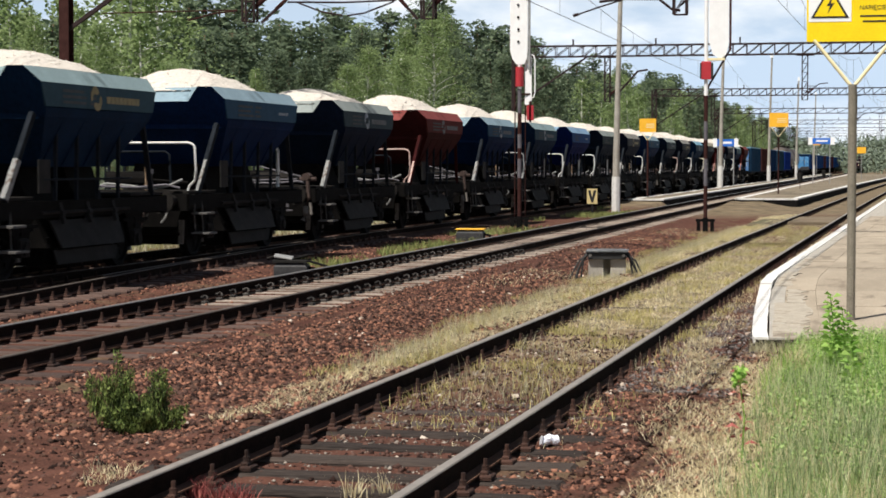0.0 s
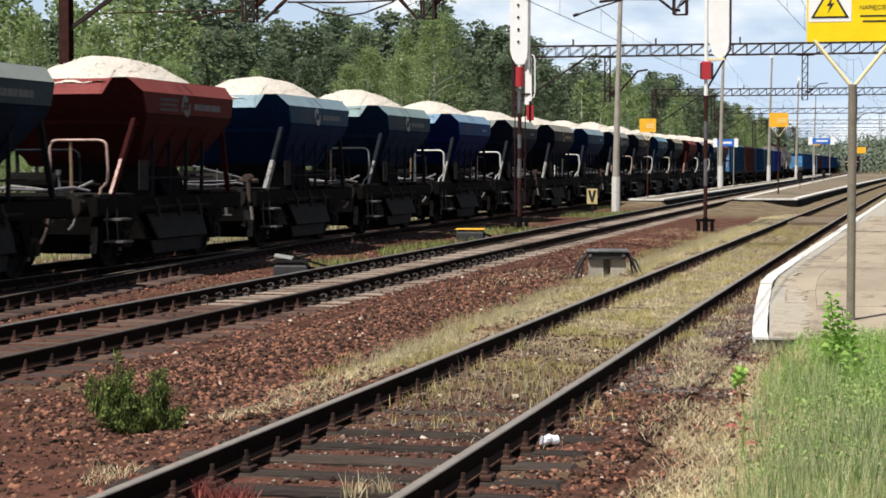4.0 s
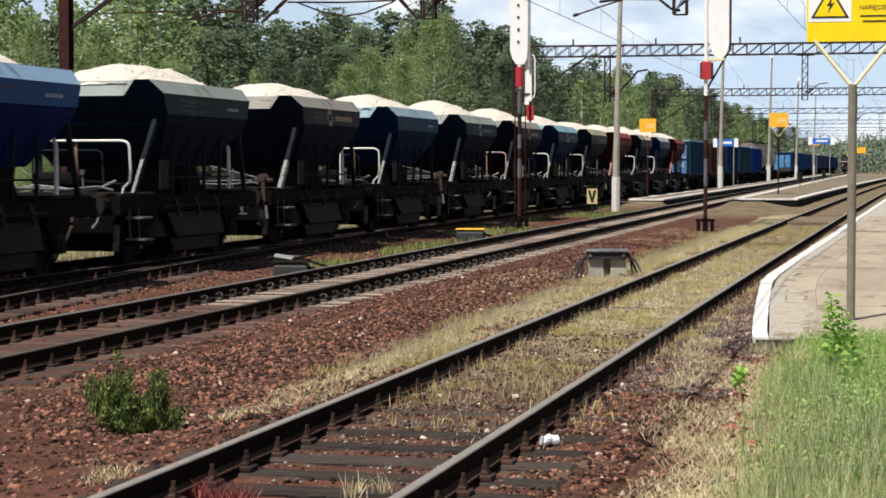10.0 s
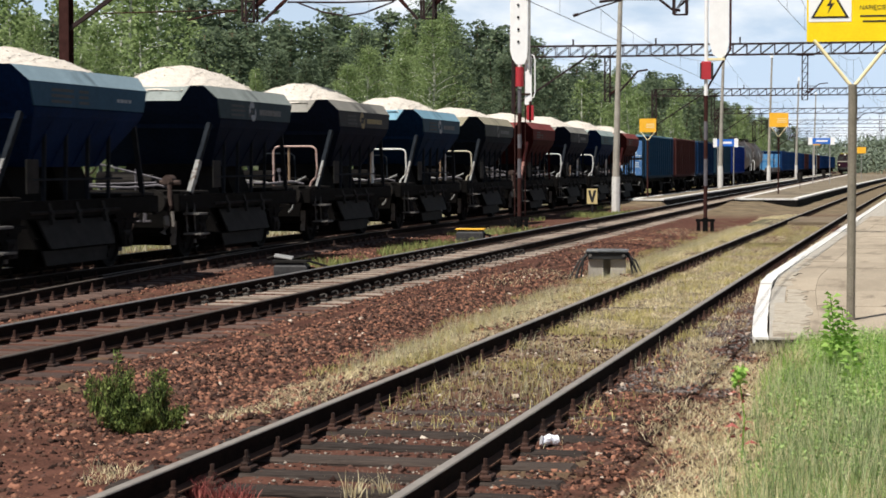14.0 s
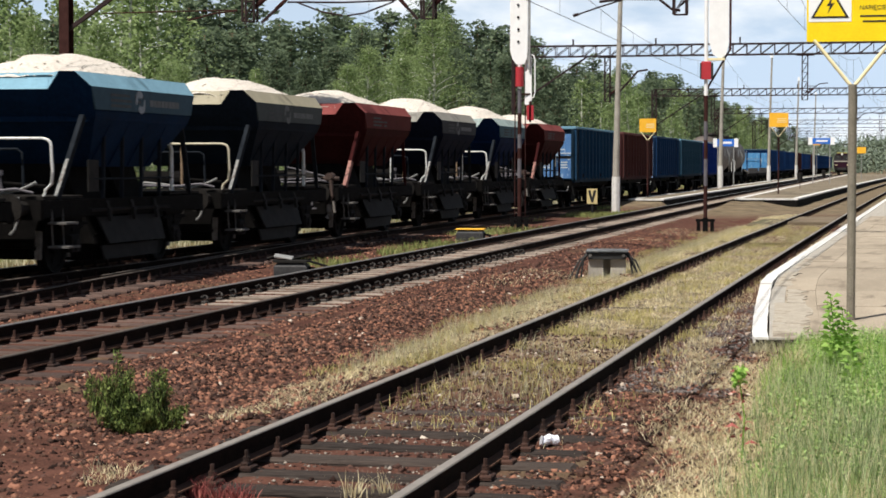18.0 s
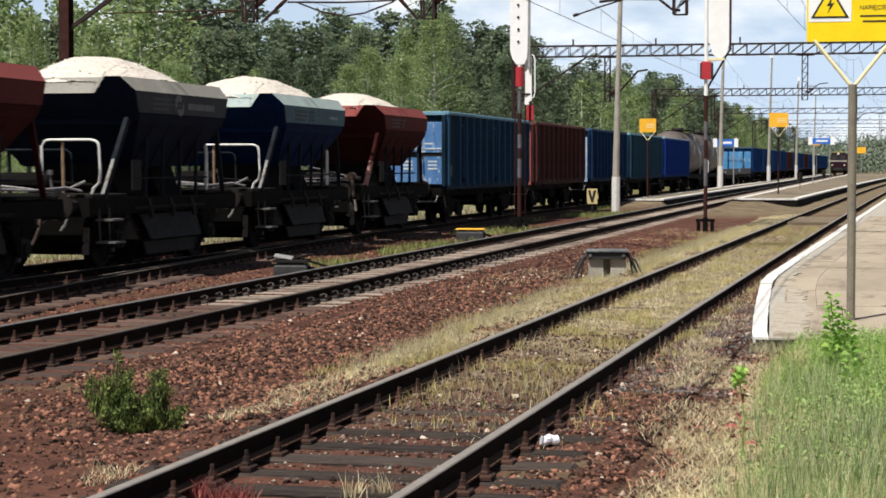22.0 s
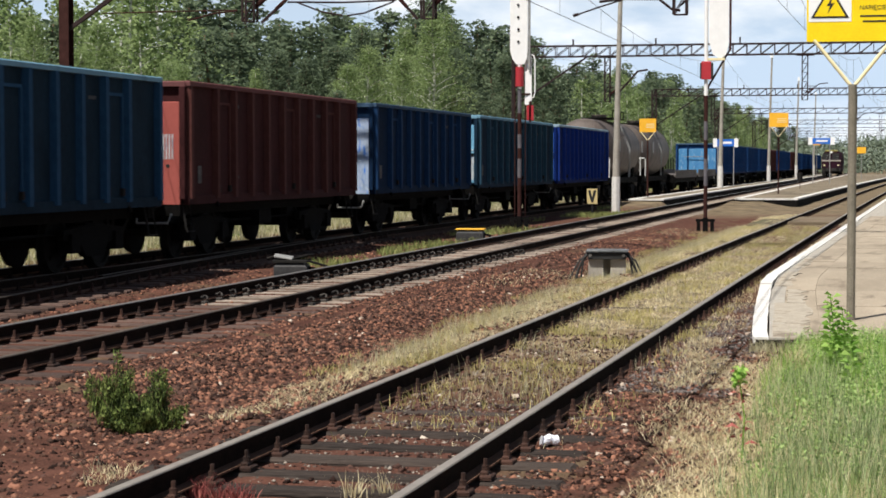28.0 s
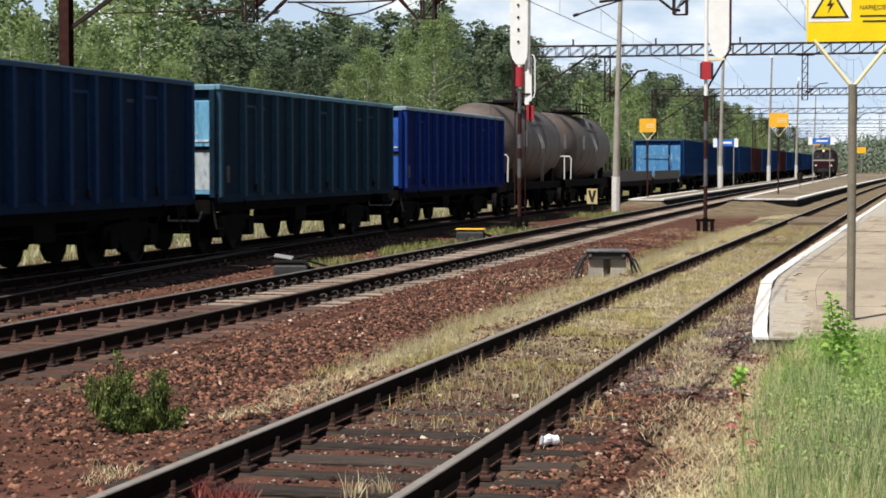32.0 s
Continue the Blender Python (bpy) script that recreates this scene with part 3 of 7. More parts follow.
def ramp_top(y):
    return 0.09 + 0.24 * min(1.0, max(0.0, (y - 21.0) / 7.5))


def edge_x(y):
    return -1.40 - 0.34 * min(1.0, max(0.0, (y - 21.0) / 6.5)) ** 0.8 + max(0.0, y - 27.5) * 0.0205


def platform_near():
    pf = thing("platform_3", "cracked concrete platform with white edge and ramped end", "platform", kind="structure")
    ys = list(np.arange(21.0, 40, 0.5)) + list(np.arange(40, 330, 5.0))
    wall, edge = Shape(), Shape()
    for a, b in zip(ys[:-1], ys[1:]):
        wall.add([(edge_x(a), a, -0.2), (edge_x(b), b, -0.2), (edge_x(b), b, ramp_top(b) - 0.05), (edge_x(a), a, ramp_top(a) - 0.05)], [(0, 1, 2, 3)])
        w = 0.13
        e = [(edge_x(y) + o + 0.004 * math.sin(7 * y + o), y, ramp_top(y) + z) for z in (-0.06, 0.006) for y, o in ((a, -0.03), (b, -0.03), (b, w), (a, w))]
        edge.add(e, [(4, 5, 6, 7), (0, 1, 5, 4), (3, 0, 4, 7), (1, 2, 6, 5), (2, 3, 7, 6)])
    wall.box(edge_x(21.0), edge_x(21.0) + 10, 21.0, 21.2, -0.2, ramp_top(21.0) - 0.02)
    part("retaining_wall", wall, M_CONCSHADE, pf)
    part("edge_band", edge, M_WHITE, pf, "white-painted kerb edge, worn")
    y = 21.0
    widths = (0.18, 0.38, 3.0, 4.5)
    n = 0
    while y < 320:
        d = random.choice((1.9, 2.6, 3.4)) if y < 60 else 10.0
        x = edge_x(y) + 0.135
        for i, w in enumerate(widths if y < 60 else (0.62, 9.0)):
            s = Shape()
            g = 0.0015
            p = []
            for z in (-0.12, 0.0):
                for yy, oo in ((y + g, g), (y + g, w - g), (y + d - g, w - g), (y + d - g, g)):
                    p.append((edge_x(yy) + x - edge_x(y) + oo, yy, ramp_top(yy) + z - 0.003 * ((i * 7 + n) % 3)))
            s.add(p, [(4, 5, 6, 7), (0, 1, 5, 4), (1, 2, 6, 5), (2, 3, 7, 6), (3, 0, 4, 7)])
            part("paving_slab", s, M_CONC if i == 0 else M_PAVE, pf)
            x += w
        y += d
        n += 1
    # crumbling second kerb: rough-edged pale concrete set against the painted edge
    rnd = random.Random(31)
    for y0, y1, off, w0 in ((21.05, 22.35, 0.19, 0.36), (22.42, 24.6, 0.20, 0.40), (24.68, 26.4, 0.34, 0.22), (26.9, 29.5, 0.18, 0.20), (30.5, 34.0, 0.18, 0.16)):
        ys = np.linspace(y0, y1, 15)
        rim = [(edge_x(yy) + off + rnd.uniform(-0.012, 0.012), yy, ramp_top(yy) + 0.003) for yy in ys] + [(edge_x(yy) + off + w0 + rnd.uniform(-0.07, 0.05), yy, ramp_top(yy) + 0.003) for yy in reversed(ys)]
        m = len(rim)
        part("kerb_slab", Shape().add(rim + [(px, py, pz - 0.03) for px, py, pz in rim], [(i, i + 1, m - 2 - i, m - 1 - i) for i in range(14)] + [(i, (i + 1) % m, (i + 1) % m + m, i + m) for i in range(m)]), M_PATCH, pf, "crumbling pale concrete strip")
    return pf


platform_near()

# crossing boards over the siding, sandy path between the platforms
def crossing():
    cr = thing("crossing", "sandy footway laid flush across the siding rails", "crossing", kind="structure")
    for k in range(5):
        y = 62.0 + k * 1.25
        c = near_centre(y)
        for x0, x1 in ((-0.66, 0.66), (-1.9, -0.86), (0.86, 1.5)):
            part("slab", Shape().slab(x0, x1, 0.01, 1.24, -0.1, (0.15 if abs(x0) < 0.7 else 0.06) - random.uniform(0, 0.02), 0.02), M_SAND, cr, at=pose(c, y, 0))


crossing()

# ---------------- train ----------------
V0, ACC, JERK = 5.068, 0.01771, -0.0000746


def gone(t):
    """Metres that the train has rolled since the clip's start."""
    return V0 * t + ACC * t * t + JERK * t ** 3


MOVING = []          # (thing, place along the track at the start)
WHEELS = []          # (wheelset, local place, radius)


def paint(name, side, dark=0.55, rough=0.8):
    a = tuple(c * dark for c in side)
    return material(name, a, side, rough, 0.0, 1.6, 0.06, 22, (tuple(0.5 * c + 0.001 for c in side), 1.3, 0.58), stretch=(1, 1, 0.4), spec=0.05)


def wheel_mesh(r):
    s = Shape()
    for sx in (-1, 1):
        x = sx * 0.7535
        prof = [(x - sx * 0.09, r + 0.03), (x - sx * 0.055, r + 0.03), (x - sx * 0.045, r), (x + sx * 0.055, r - 0.004), (x + sx * 0.055, r - 0.07), (x + sx * 0.015, r - 0.09), (x + sx * 0.0, 0.16), (x + sx * 0.07, 0.14), (x + sx * 0.07, 0.07)]
        seg = 22
        v = [(px, pr * math.cos(k * math.tau / seg), pr * math.sin(k * math.tau / seg)) for px, pr in prof for k in range(seg)]
        n = len(prof)
        f = [(i * seg + k, i * seg + (k + 1) % seg, (i + 1) * seg + (k + 1) % seg, (i + 1) * seg + k) for i in range(n - 1) for k in range(seg)]
        s.add(v, f + [tuple((n - 1) * seg + k for k in range(seg)), tuple(range(seg))])
        for k in range(4):
            a = k * math.tau / 4 + 0.4
            s.tube([(x + sx * 0.03, 0.26 * math.cos(a), 0.26 * math.sin(a)), (x + sx * 0.045, 0.26 * math.cos(a), 0.26 * math.sin(a))], 0.05, 8)
    s.tube([(-0.9, 0, 0), (0.9, 0, 0)], 0.075, 10)
    return s.mesh("wheelset", M_WHEEL, False)


WHEEL = wheel_mesh(0.46)


def wheelset(parent, y, turn=True):
    ob = part("wheelset", WHEEL, None, parent, at=pose(0, y, 0.64))
    if turn:
        WHEELS.append((ob, y))
    return ob


def buffers(parent, y, d):
    """Two buffers and the coupling at one end; d is -1 at the front and 1 at the rear."""
    for x in (-0.875, 0.875):
        s = Shape().tube([(x, y - d * 0.62, 1.23), (x, y - d * 0.25, 1.23)], 0.11, 10).tube([(x, y - d * 0.3, 1.23), (x, y - d * 0.03, 1.23)], 0.075, 10).tube([(x, y - d * 0.03, 1.23), (x, y, 1.23)], 0.225, 14)
        part("buffer", s, M_DECK, parent)
    s = Shape().tube([(0, y - d * 0.6, 1.2), (0, y - d * 0.2, 1.12), (0, y, 1.05)], 0.035, 6).tube([(0.03, y - d * 0.2, 1.1), (0.06, y - d * 0.1, 0.7), (0.02, y, 0.62)], 0.03, 6)
    s.bar((0, y - d * 0.6, 1.2), (0, y - d * 0.3, 1.2), 0.14, 0.2)
    part("coupling", s, M_PIPE, parent)
    for x in (-0.45, 0.45):
        part("brake_hose", Shape().tube([(x, y - d * 0.55, 1.1), (x, y - d * 0.3, 0.95), (x * 0.8, y - d * 0.12, 0.62), (x * 0.5, y - d * 0.02, 0.66)], 0.028, 6), M_DECK, parent)


def hopper(q, k, colours, rail, rail_mat, mark):
    """A two-axle stone hopper on leaning corner posts; rail 0 has the brake gear on its front deck, 1 a short and 2 a long handrail."""
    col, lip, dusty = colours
    w = thing("hopper_wagon", "", "freight wagon", "wagons of the freight train")
    L = 4.6
    rnd = random.Random(100 + k)
    # cargo box with sloping ends and raised corners
    v = []
    for d, y in ((1, 0.0), (-1, L)):
        v += [(1.24, y - d * 0.18, 3.33), (1.45, y - d * 0.02, 3.10), (1.40, y + d * 0.22, 2.58), (0.98, y + d * 0.95, 1.85), (-0.98, y + d * 0.95, 1.85), (-1.40, y + d * 0.22, 2.58), (-1.45, y - d * 0.02, 3.10), (-1.24, y - d * 0.18, 3.33),
              (0.98, y - d * 0.18, 3.33), (0.74, y - d * 0.05, 3.06), (-0.74, y - d * 0.05, 3.06), (-0.98, y - d * 0.18, 3.33), (0.72, y + d * 0.22, 3.33), (-0.72, y + d * 0.22, 3.33)]
    f = [(1, 2, 16, 15), (2, 3, 17, 16), (3, 4, 18, 17), (4, 5, 19, 18), (5, 6, 20, 19)]
    for o in (0, 14):
        f += [(o + 0, o + 1, o + 2, o + 9, o + 8), (o + 7, o + 11, o + 10, o + 5, o + 6), (o + 9, o + 2, o + 3, o + 4, o + 5, o + 10)]
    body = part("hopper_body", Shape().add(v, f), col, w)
    # sunlight on the up-facing lip is given by a paler paint
    ls = Shape()
    for a, b, c, d in ((1, 15, 14, 0), (6, 20, 21, 7)):
        ls.add([v[a], v[b], v[c], v[d]], [(0, 1, 2, 3)])
    for o in (0, 14):
        ls.add([v[o + 9], v[o + 10], v[o + 13], v[o + 12]], [(0, 1, 2, 3)])
        for a, b, c in ((9, 12, 8), (10, 13, 11)):
            ls.add([v[o + a], v[o + b], v[o + c]], [(0, 1, 2)])
    for x0, x1 in ((1.12, 1.235), (-1.235, -1.12)):
        ls.box(x0, x1, 0.1, L - 0.1, 3.29, 3.335)
    part("lip", ls, lip, body, "upper lip, sunlight put into its paler paint")
    # upper sheet: dust and the sky's light, both put into lighter paint
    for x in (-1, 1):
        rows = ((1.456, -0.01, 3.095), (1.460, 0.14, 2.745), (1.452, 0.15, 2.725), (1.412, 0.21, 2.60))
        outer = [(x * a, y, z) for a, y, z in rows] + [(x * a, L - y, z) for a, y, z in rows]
        part("side_panel", Shape().add([outer[i] for i in (0, 4, 5, 1)] + [(px - x * 0.02, py, pz) for px, py, pz in (outer[0], outer[4], outer[5], outer[1])], [(0, 1, 2, 3), (7, 6, 5, 4), (0, 4, 5, 1), (1, 5, 6, 2), (2, 6, 7, 3), (3, 7, 4, 0)]), dusty, body, "dusty upper side sheet, painted lighter for the sky's light")
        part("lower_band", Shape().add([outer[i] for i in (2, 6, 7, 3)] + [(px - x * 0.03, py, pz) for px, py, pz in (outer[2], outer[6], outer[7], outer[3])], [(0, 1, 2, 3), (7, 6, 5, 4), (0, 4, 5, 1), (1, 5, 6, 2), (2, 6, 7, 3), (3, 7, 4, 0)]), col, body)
    for y, d in ((-0.03, 1), (L + 0.03, -1)):
        part("end_stiffener", Shape().bar((-1.30, y + d * 0.26, 2.60), (1.30, y + d * 0.26, 2.60), 0.06, 0.08), col, body)
    # load of crushed stone, each heap a little different
    nx, ny = 17, 29
    gv = []
    pk, mid, skew = rnd.uniform(3.66, 3.80), rnd.uniform(-0.16, 0.10), rnd.uniform(1.1, 1.5)
    for j in range(ny):
        for i in range(nx):
            u, t = 2 * i / (nx - 1) - 1, 2 * j / (ny - 1) - 1
            r = min(1.0, math.hypot(u * 0.92, abs(t - mid * (1 - t * t)) ** skew))
            z = 3.26 + (pk - 3.26) * max(0, 1 - r ** 1.7) + 0.050 * noise.noise(Vector((u * 3 + k, t * 5, k * 1.7))) + 0.030 * noise.noise(Vector((u * 9, t * 15, k)))
            gv.append((u * 1.19, L / 2 + t * (L / 2 - 0.12), z))
    gf = [(j * nx + i, j * nx + i + 1, (j + 1) * nx + i + 1, (j + 1) * nx + i) for j in range(ny - 1) for i in range(nx - 1)]
    load = part("stone_load", Shape().add(gv, gf), M_GRAVEL, w, "heaped pale crushed stone", smooth=True)
    rv, rf = rocks(1500, lambda: (lambda i: (gv[i][0] + random.uniform(-.06, .06), gv[i][1] + random.uniform(-.1, .1), gv[i][2] - 0.010))(random.randrange(len(gv))), 0.010, 0.027)
    tagged(bulk("loose_gravel", rv, rf, M_GRAVELSTONE, load), kind="stuff")
    # worn markings: a round two-lobed emblem with a row of bars, or a short row alone
    if mark in MARKS:
        mm = MARKS[mark]
        em = Shape()
        for a0, cy, cz, rr, px in ((0.5, 1.98, 2.93, 0.17, 1.4645), (3.64, 2.07, 2.885, 0.17, 1.4660)):
            ring = [(px, cy + rr * math.cos(a0 + s0 * math.pi / 9), cz + rr * math.sin(a0 + s0 * math.pi / 9)) for s0 in range(10)]
            em.add(ring + [(px, cy + 0.5 * rr * math.cos(a0 + s0 * math.pi / 9), cz + 0.3 * rr * math.sin(a0 + s0 * math.pi / 9)) for s0 in range(10)], [(i, i + 1, i + 11, i + 10) for i in range(9)])
        part("emblem", em, mm, body, "faded two-lobed emblem")
        for i in range(8):
            part("text_bar", Shape().box(1.4585, 1.4625, 2.46 + i * 0.175, 2.615 + i * 0.175, 2.845, 2.955), M_EMBLEM_D if mm is M_EMBLEM else mm, body)
    elif mark == "small":
        for i in range(4):
            part("text_bar", Shape().box(1.4585, 1.4625, 3.30 + i * 0.16, 3.42 + i * 0.16, 2.875, 2.93), M_EMBLEM, body)
    for row in range(3):
        part("text_bar", Shape().box(1.4585, 1.4620, 0.75, 1.45 + 0.25 * rnd.random(), 2.80 + 0.085 * row, 2.845 + 0.085 * row), M_DULLMARK, body)
        if rnd.random() < 0.8:
            part("text_bar", Shape().box(1.4585, 1.4620, 1.78, 2.02 + 0.15 * rnd.random(), 2.80 + 0.085 * row, 2.845 + 0.085 * row), M_DULLMARK, body)
    # ribs under the slope, standing posts, corner posts
    for y in (0.95, 1.75, 2.6, 3.45):
        for x in (1, -1):
            part("rib", Shape().add([(x * px, y + o, pz) for o in (-0.03, 0.03) for px, pz in ((1.400, 2.575), (1.32, 2.57), (0.94, 1.87), (1.02, 1.87))], [(0, 1, 2, 3), (7, 6, 5, 4), (0, 4, 5, 1), (1, 5, 6, 2), (2, 6, 7, 3), (3, 7, 4, 0)]), col, w)
            part("post", Shape().bar((x * 1.25, y, 2.38), (x * 1.23, y, 1.34), 0.055, 0.05), M_POSTGREY, w)
    for y, d in ((0.16, -1), (L - 0.16, 1)):
        for x in (1, -1):
            cp = part("corner_post", Shape().bar((x * 1.25, y + d * 0.04, 2.64), (x * 1.13, y + d * 0.80, 1.36), 0.080, 0.095), col if mark == "plain" or k == 3 else M_POSTGREY, w)
            # front posts: the lower end is set paler as its own piece
            if d < 0:
                part("pale_post_end", Shape().bar((x * 1.186, -0.29, 1.95), (x * 1.133, -0.628, 1.38), 0.055 if rail else 0.084, 0.100), M_RAILPINK if k == 3 else M_SCUFFPINK if mark == "plain" else M_SCUFFWHITE, cp, "scuffed pale lower end")
    # hopper chutes and discharge flaps
    for y in (1.35, 3.2):
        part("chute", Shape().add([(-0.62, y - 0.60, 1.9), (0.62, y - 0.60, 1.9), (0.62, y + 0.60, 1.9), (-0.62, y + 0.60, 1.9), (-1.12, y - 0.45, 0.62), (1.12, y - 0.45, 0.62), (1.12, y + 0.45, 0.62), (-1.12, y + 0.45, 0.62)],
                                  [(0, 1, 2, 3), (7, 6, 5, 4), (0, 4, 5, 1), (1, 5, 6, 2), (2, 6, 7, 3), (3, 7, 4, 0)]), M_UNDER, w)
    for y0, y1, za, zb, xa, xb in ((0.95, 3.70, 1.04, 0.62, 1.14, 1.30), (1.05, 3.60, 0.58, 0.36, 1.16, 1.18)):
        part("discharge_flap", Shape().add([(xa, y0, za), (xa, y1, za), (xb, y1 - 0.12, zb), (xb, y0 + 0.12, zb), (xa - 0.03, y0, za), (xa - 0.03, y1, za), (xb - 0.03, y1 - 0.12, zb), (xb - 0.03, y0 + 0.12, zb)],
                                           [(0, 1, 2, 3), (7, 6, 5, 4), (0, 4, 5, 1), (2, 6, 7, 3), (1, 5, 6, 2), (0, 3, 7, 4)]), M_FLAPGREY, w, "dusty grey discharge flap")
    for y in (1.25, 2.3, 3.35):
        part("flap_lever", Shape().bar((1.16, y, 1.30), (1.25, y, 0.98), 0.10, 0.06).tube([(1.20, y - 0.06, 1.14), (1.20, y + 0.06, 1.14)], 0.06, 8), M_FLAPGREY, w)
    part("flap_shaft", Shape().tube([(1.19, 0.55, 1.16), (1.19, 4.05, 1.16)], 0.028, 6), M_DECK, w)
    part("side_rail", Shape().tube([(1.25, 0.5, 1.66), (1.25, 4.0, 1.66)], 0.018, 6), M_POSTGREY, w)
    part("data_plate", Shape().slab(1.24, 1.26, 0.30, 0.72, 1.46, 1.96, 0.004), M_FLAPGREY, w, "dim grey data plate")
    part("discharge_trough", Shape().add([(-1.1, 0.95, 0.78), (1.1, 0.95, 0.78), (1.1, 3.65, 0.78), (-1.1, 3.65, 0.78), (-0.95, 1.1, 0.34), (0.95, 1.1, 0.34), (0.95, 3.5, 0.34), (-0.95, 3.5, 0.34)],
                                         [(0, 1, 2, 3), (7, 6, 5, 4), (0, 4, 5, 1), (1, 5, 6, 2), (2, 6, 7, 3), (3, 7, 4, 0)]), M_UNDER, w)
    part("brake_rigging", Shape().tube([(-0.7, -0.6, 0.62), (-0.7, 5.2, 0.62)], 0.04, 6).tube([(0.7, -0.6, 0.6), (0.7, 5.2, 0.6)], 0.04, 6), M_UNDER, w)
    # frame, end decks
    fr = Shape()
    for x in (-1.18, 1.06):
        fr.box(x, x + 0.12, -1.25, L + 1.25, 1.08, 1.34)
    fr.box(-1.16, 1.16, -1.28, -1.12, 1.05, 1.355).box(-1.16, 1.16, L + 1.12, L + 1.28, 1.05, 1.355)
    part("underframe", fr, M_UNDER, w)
    for y0, y1 in ((-1.15, 0.35), (L - 0.35, L + 1.15)):
        part("end_deck", Shape().slab(-1.14, 1.14, y0, y1, 1.36, 1.41, 0.01), M_DECK, w)
    part("deck_edge", Shape().box(-1.0, 0.85, -1.32, -1.29, 1.30, 1.42), M_DECK, w)
    part("brake_cylinder", Shape().tube([(-0.7, -0.45, 1.60), (0.15, -0.45, 1.60)], 0.16, 12).tube([(0.15, -0.45, 1.60), (0.9, -0.5, 1.55)], 0.03, 6), M_UNDER, w)
    # coiled pipes, hoses and the cross rods over the buffer beam
    part("brake_pipe", Shape().tube([(-0.9, -1.20, 1.50), (0.2, -1.24, 1.47), (0.75, -1.26, 1.52), (1.0, -1.2, 1.46)], 0.022, 6), M_BAND, w)
    for x in (-0.5, 0.38):
        part("brake_hose", Shape().tube([(x, -1.3, 1.22), (x + 0.03, -1.45, 1.18), (x + 0.05, -1.60, 0.85), (x - 0.02, -1.70, 0.62), (x - 0.10, -1.80, 0.70)], 0.028, 6), M_PIPE, w)
    part("screw_coupling", Shape().tube([(-0.05, -1.3, 1.02), (-0.05, -1.55, 0.86), (0.0, -1.75, 0.80)], 0.035, 6).tube([(0.05, -1.3, 1.02), (0.05, -1.55, 0.86), (0.0, -1.75, 0.80)], 0.035, 6).tube([(-0.14, -1.62, 0.84), (0.14, -1.62, 0.84)], 0.03, 6), M_PIPE, w)
    if rail:
        x0 = -1.15 if rail == 2 else 0.28
        zz = 2.28
        leg = [(1.26, -1.12, zz - 0.12), (1.27, -1.10, 1.78), (1.22, -1.02, 1.60), (1.10, -0.98, 1.50), (1.06, -0.98, 1.36)]
        part("handrail", Shape().tube([(x0, -1.1, 1.40), (x0, -1.12, zz - 0.10), (x0 + 0.05, -1.12, zz - 0.02), (x0 + 0.12, -1.12, zz), (1.12, -1.12, zz), (1.20, -1.12, zz - 0.02), (1.245, -1.12, zz - 0.06)] + leg, 0.021, 8), rail_mat, w, "pale tubular handrail")
        part("inner_rail", Shape().tube([(0.30 if rail == 2 else 0.62, -1.05, 1.40), (0.30 if rail == 2 else 0.62, -1.08, zz - 0.03)], 0.024, 6), M_TAN, w, "rust-stained tan upright")
        part("inner_rail", Shape().tube([(-0.55, -0.92, 1.40), (-0.55, -0.92, 2.06), (-0.48, -0.92, 2.12), (0.62, -0.92, 2.12), (0.70, -0.92, 2.06), (0.72, -0.92, 1.5)], 0.020, 6), M_POSTGREY, w, "dull grey inner rail")
        part("curved_pipe", Shape().tube([(-0.75, -1.16, 1.44), (-0.40, -1.20, 1.54), (0.05, -1.22, 1.50), (0.45, -1.22, 1.44), (0.80, -1.24, 1.50), (1.05, -1.2, 1.62)], 0.022, 6), M_SCUFFWHITE, w, "pale bent air pipe")
        part("hanging_chain", Shape().tube([(0.82, -1.33, 1.40), (0.86, -1.36, 1.15), (0.78, -1.38, 0.92), (0.70, -1.36, 0.84)], 0.022, 6), M_SCUFFWHITE, w, "pale hanging hose")
        part("brake_lever", Shape().tube([(0.40, -0.98, 1.40), (0.36, -0.98, 1.72)], 0.02, 6).tube([(0.36, -0.98, 1.72), (0.36, -0.98, 1.80)], 0.05, 8), M_BAND, w)
    else:
        part("brake_valve", Shape().tube([(0.94, -1.28, 1.60), (0.94, -1.05, 1.60)], 0.100, 12).tube([(0.94, -1.31, 1.60), (0.94, -1.28, 1.60)], 0.07, 12).tube([(0.78, -1.2, 1.56), (1.16, -1.2, 1.56)], 0.05, 8), M_VALVE, w, "rust-brown brake valve")
        part("drain_pipe", Shape().tube([(0.98, -1.28, 1.52), (1.02, -1.32, 1.15), (0.95, -1.36, 0.92)], 0.045, 6), M_VALVE, w)
        part("hose_coupling", Shape().tube([(0.96, -1.38, 0.96), (0.98, -1.42, 0.80), (0.92, -1.44, 0.66)], 0.062, 7).tube([(1.06, -1.36, 1.05), (1.10, -1.38, 0.78)], 0.035, 6), M_PIPEPALE, w, "dusty pale hose coupling")
        ring = [(-0.72 + 0.21 * math.cos(a * math.tau / 14), -1.02, 1.90 + 0.21 * math.sin(a * math.tau / 14)) for a in range(15)]
        part("brake_wheel", Shape().tube(ring, 0.018, 5).tube([(-0.93, -1.02, 1.90), (-0.51, -1.02, 1.90)], 0.014, 5).tube([(-0.72, -1.02, 1.4), (-0.72, -1.02, 2.14)], 0.018, 5), M_PIPE, w, "rusty handbrake wheel")
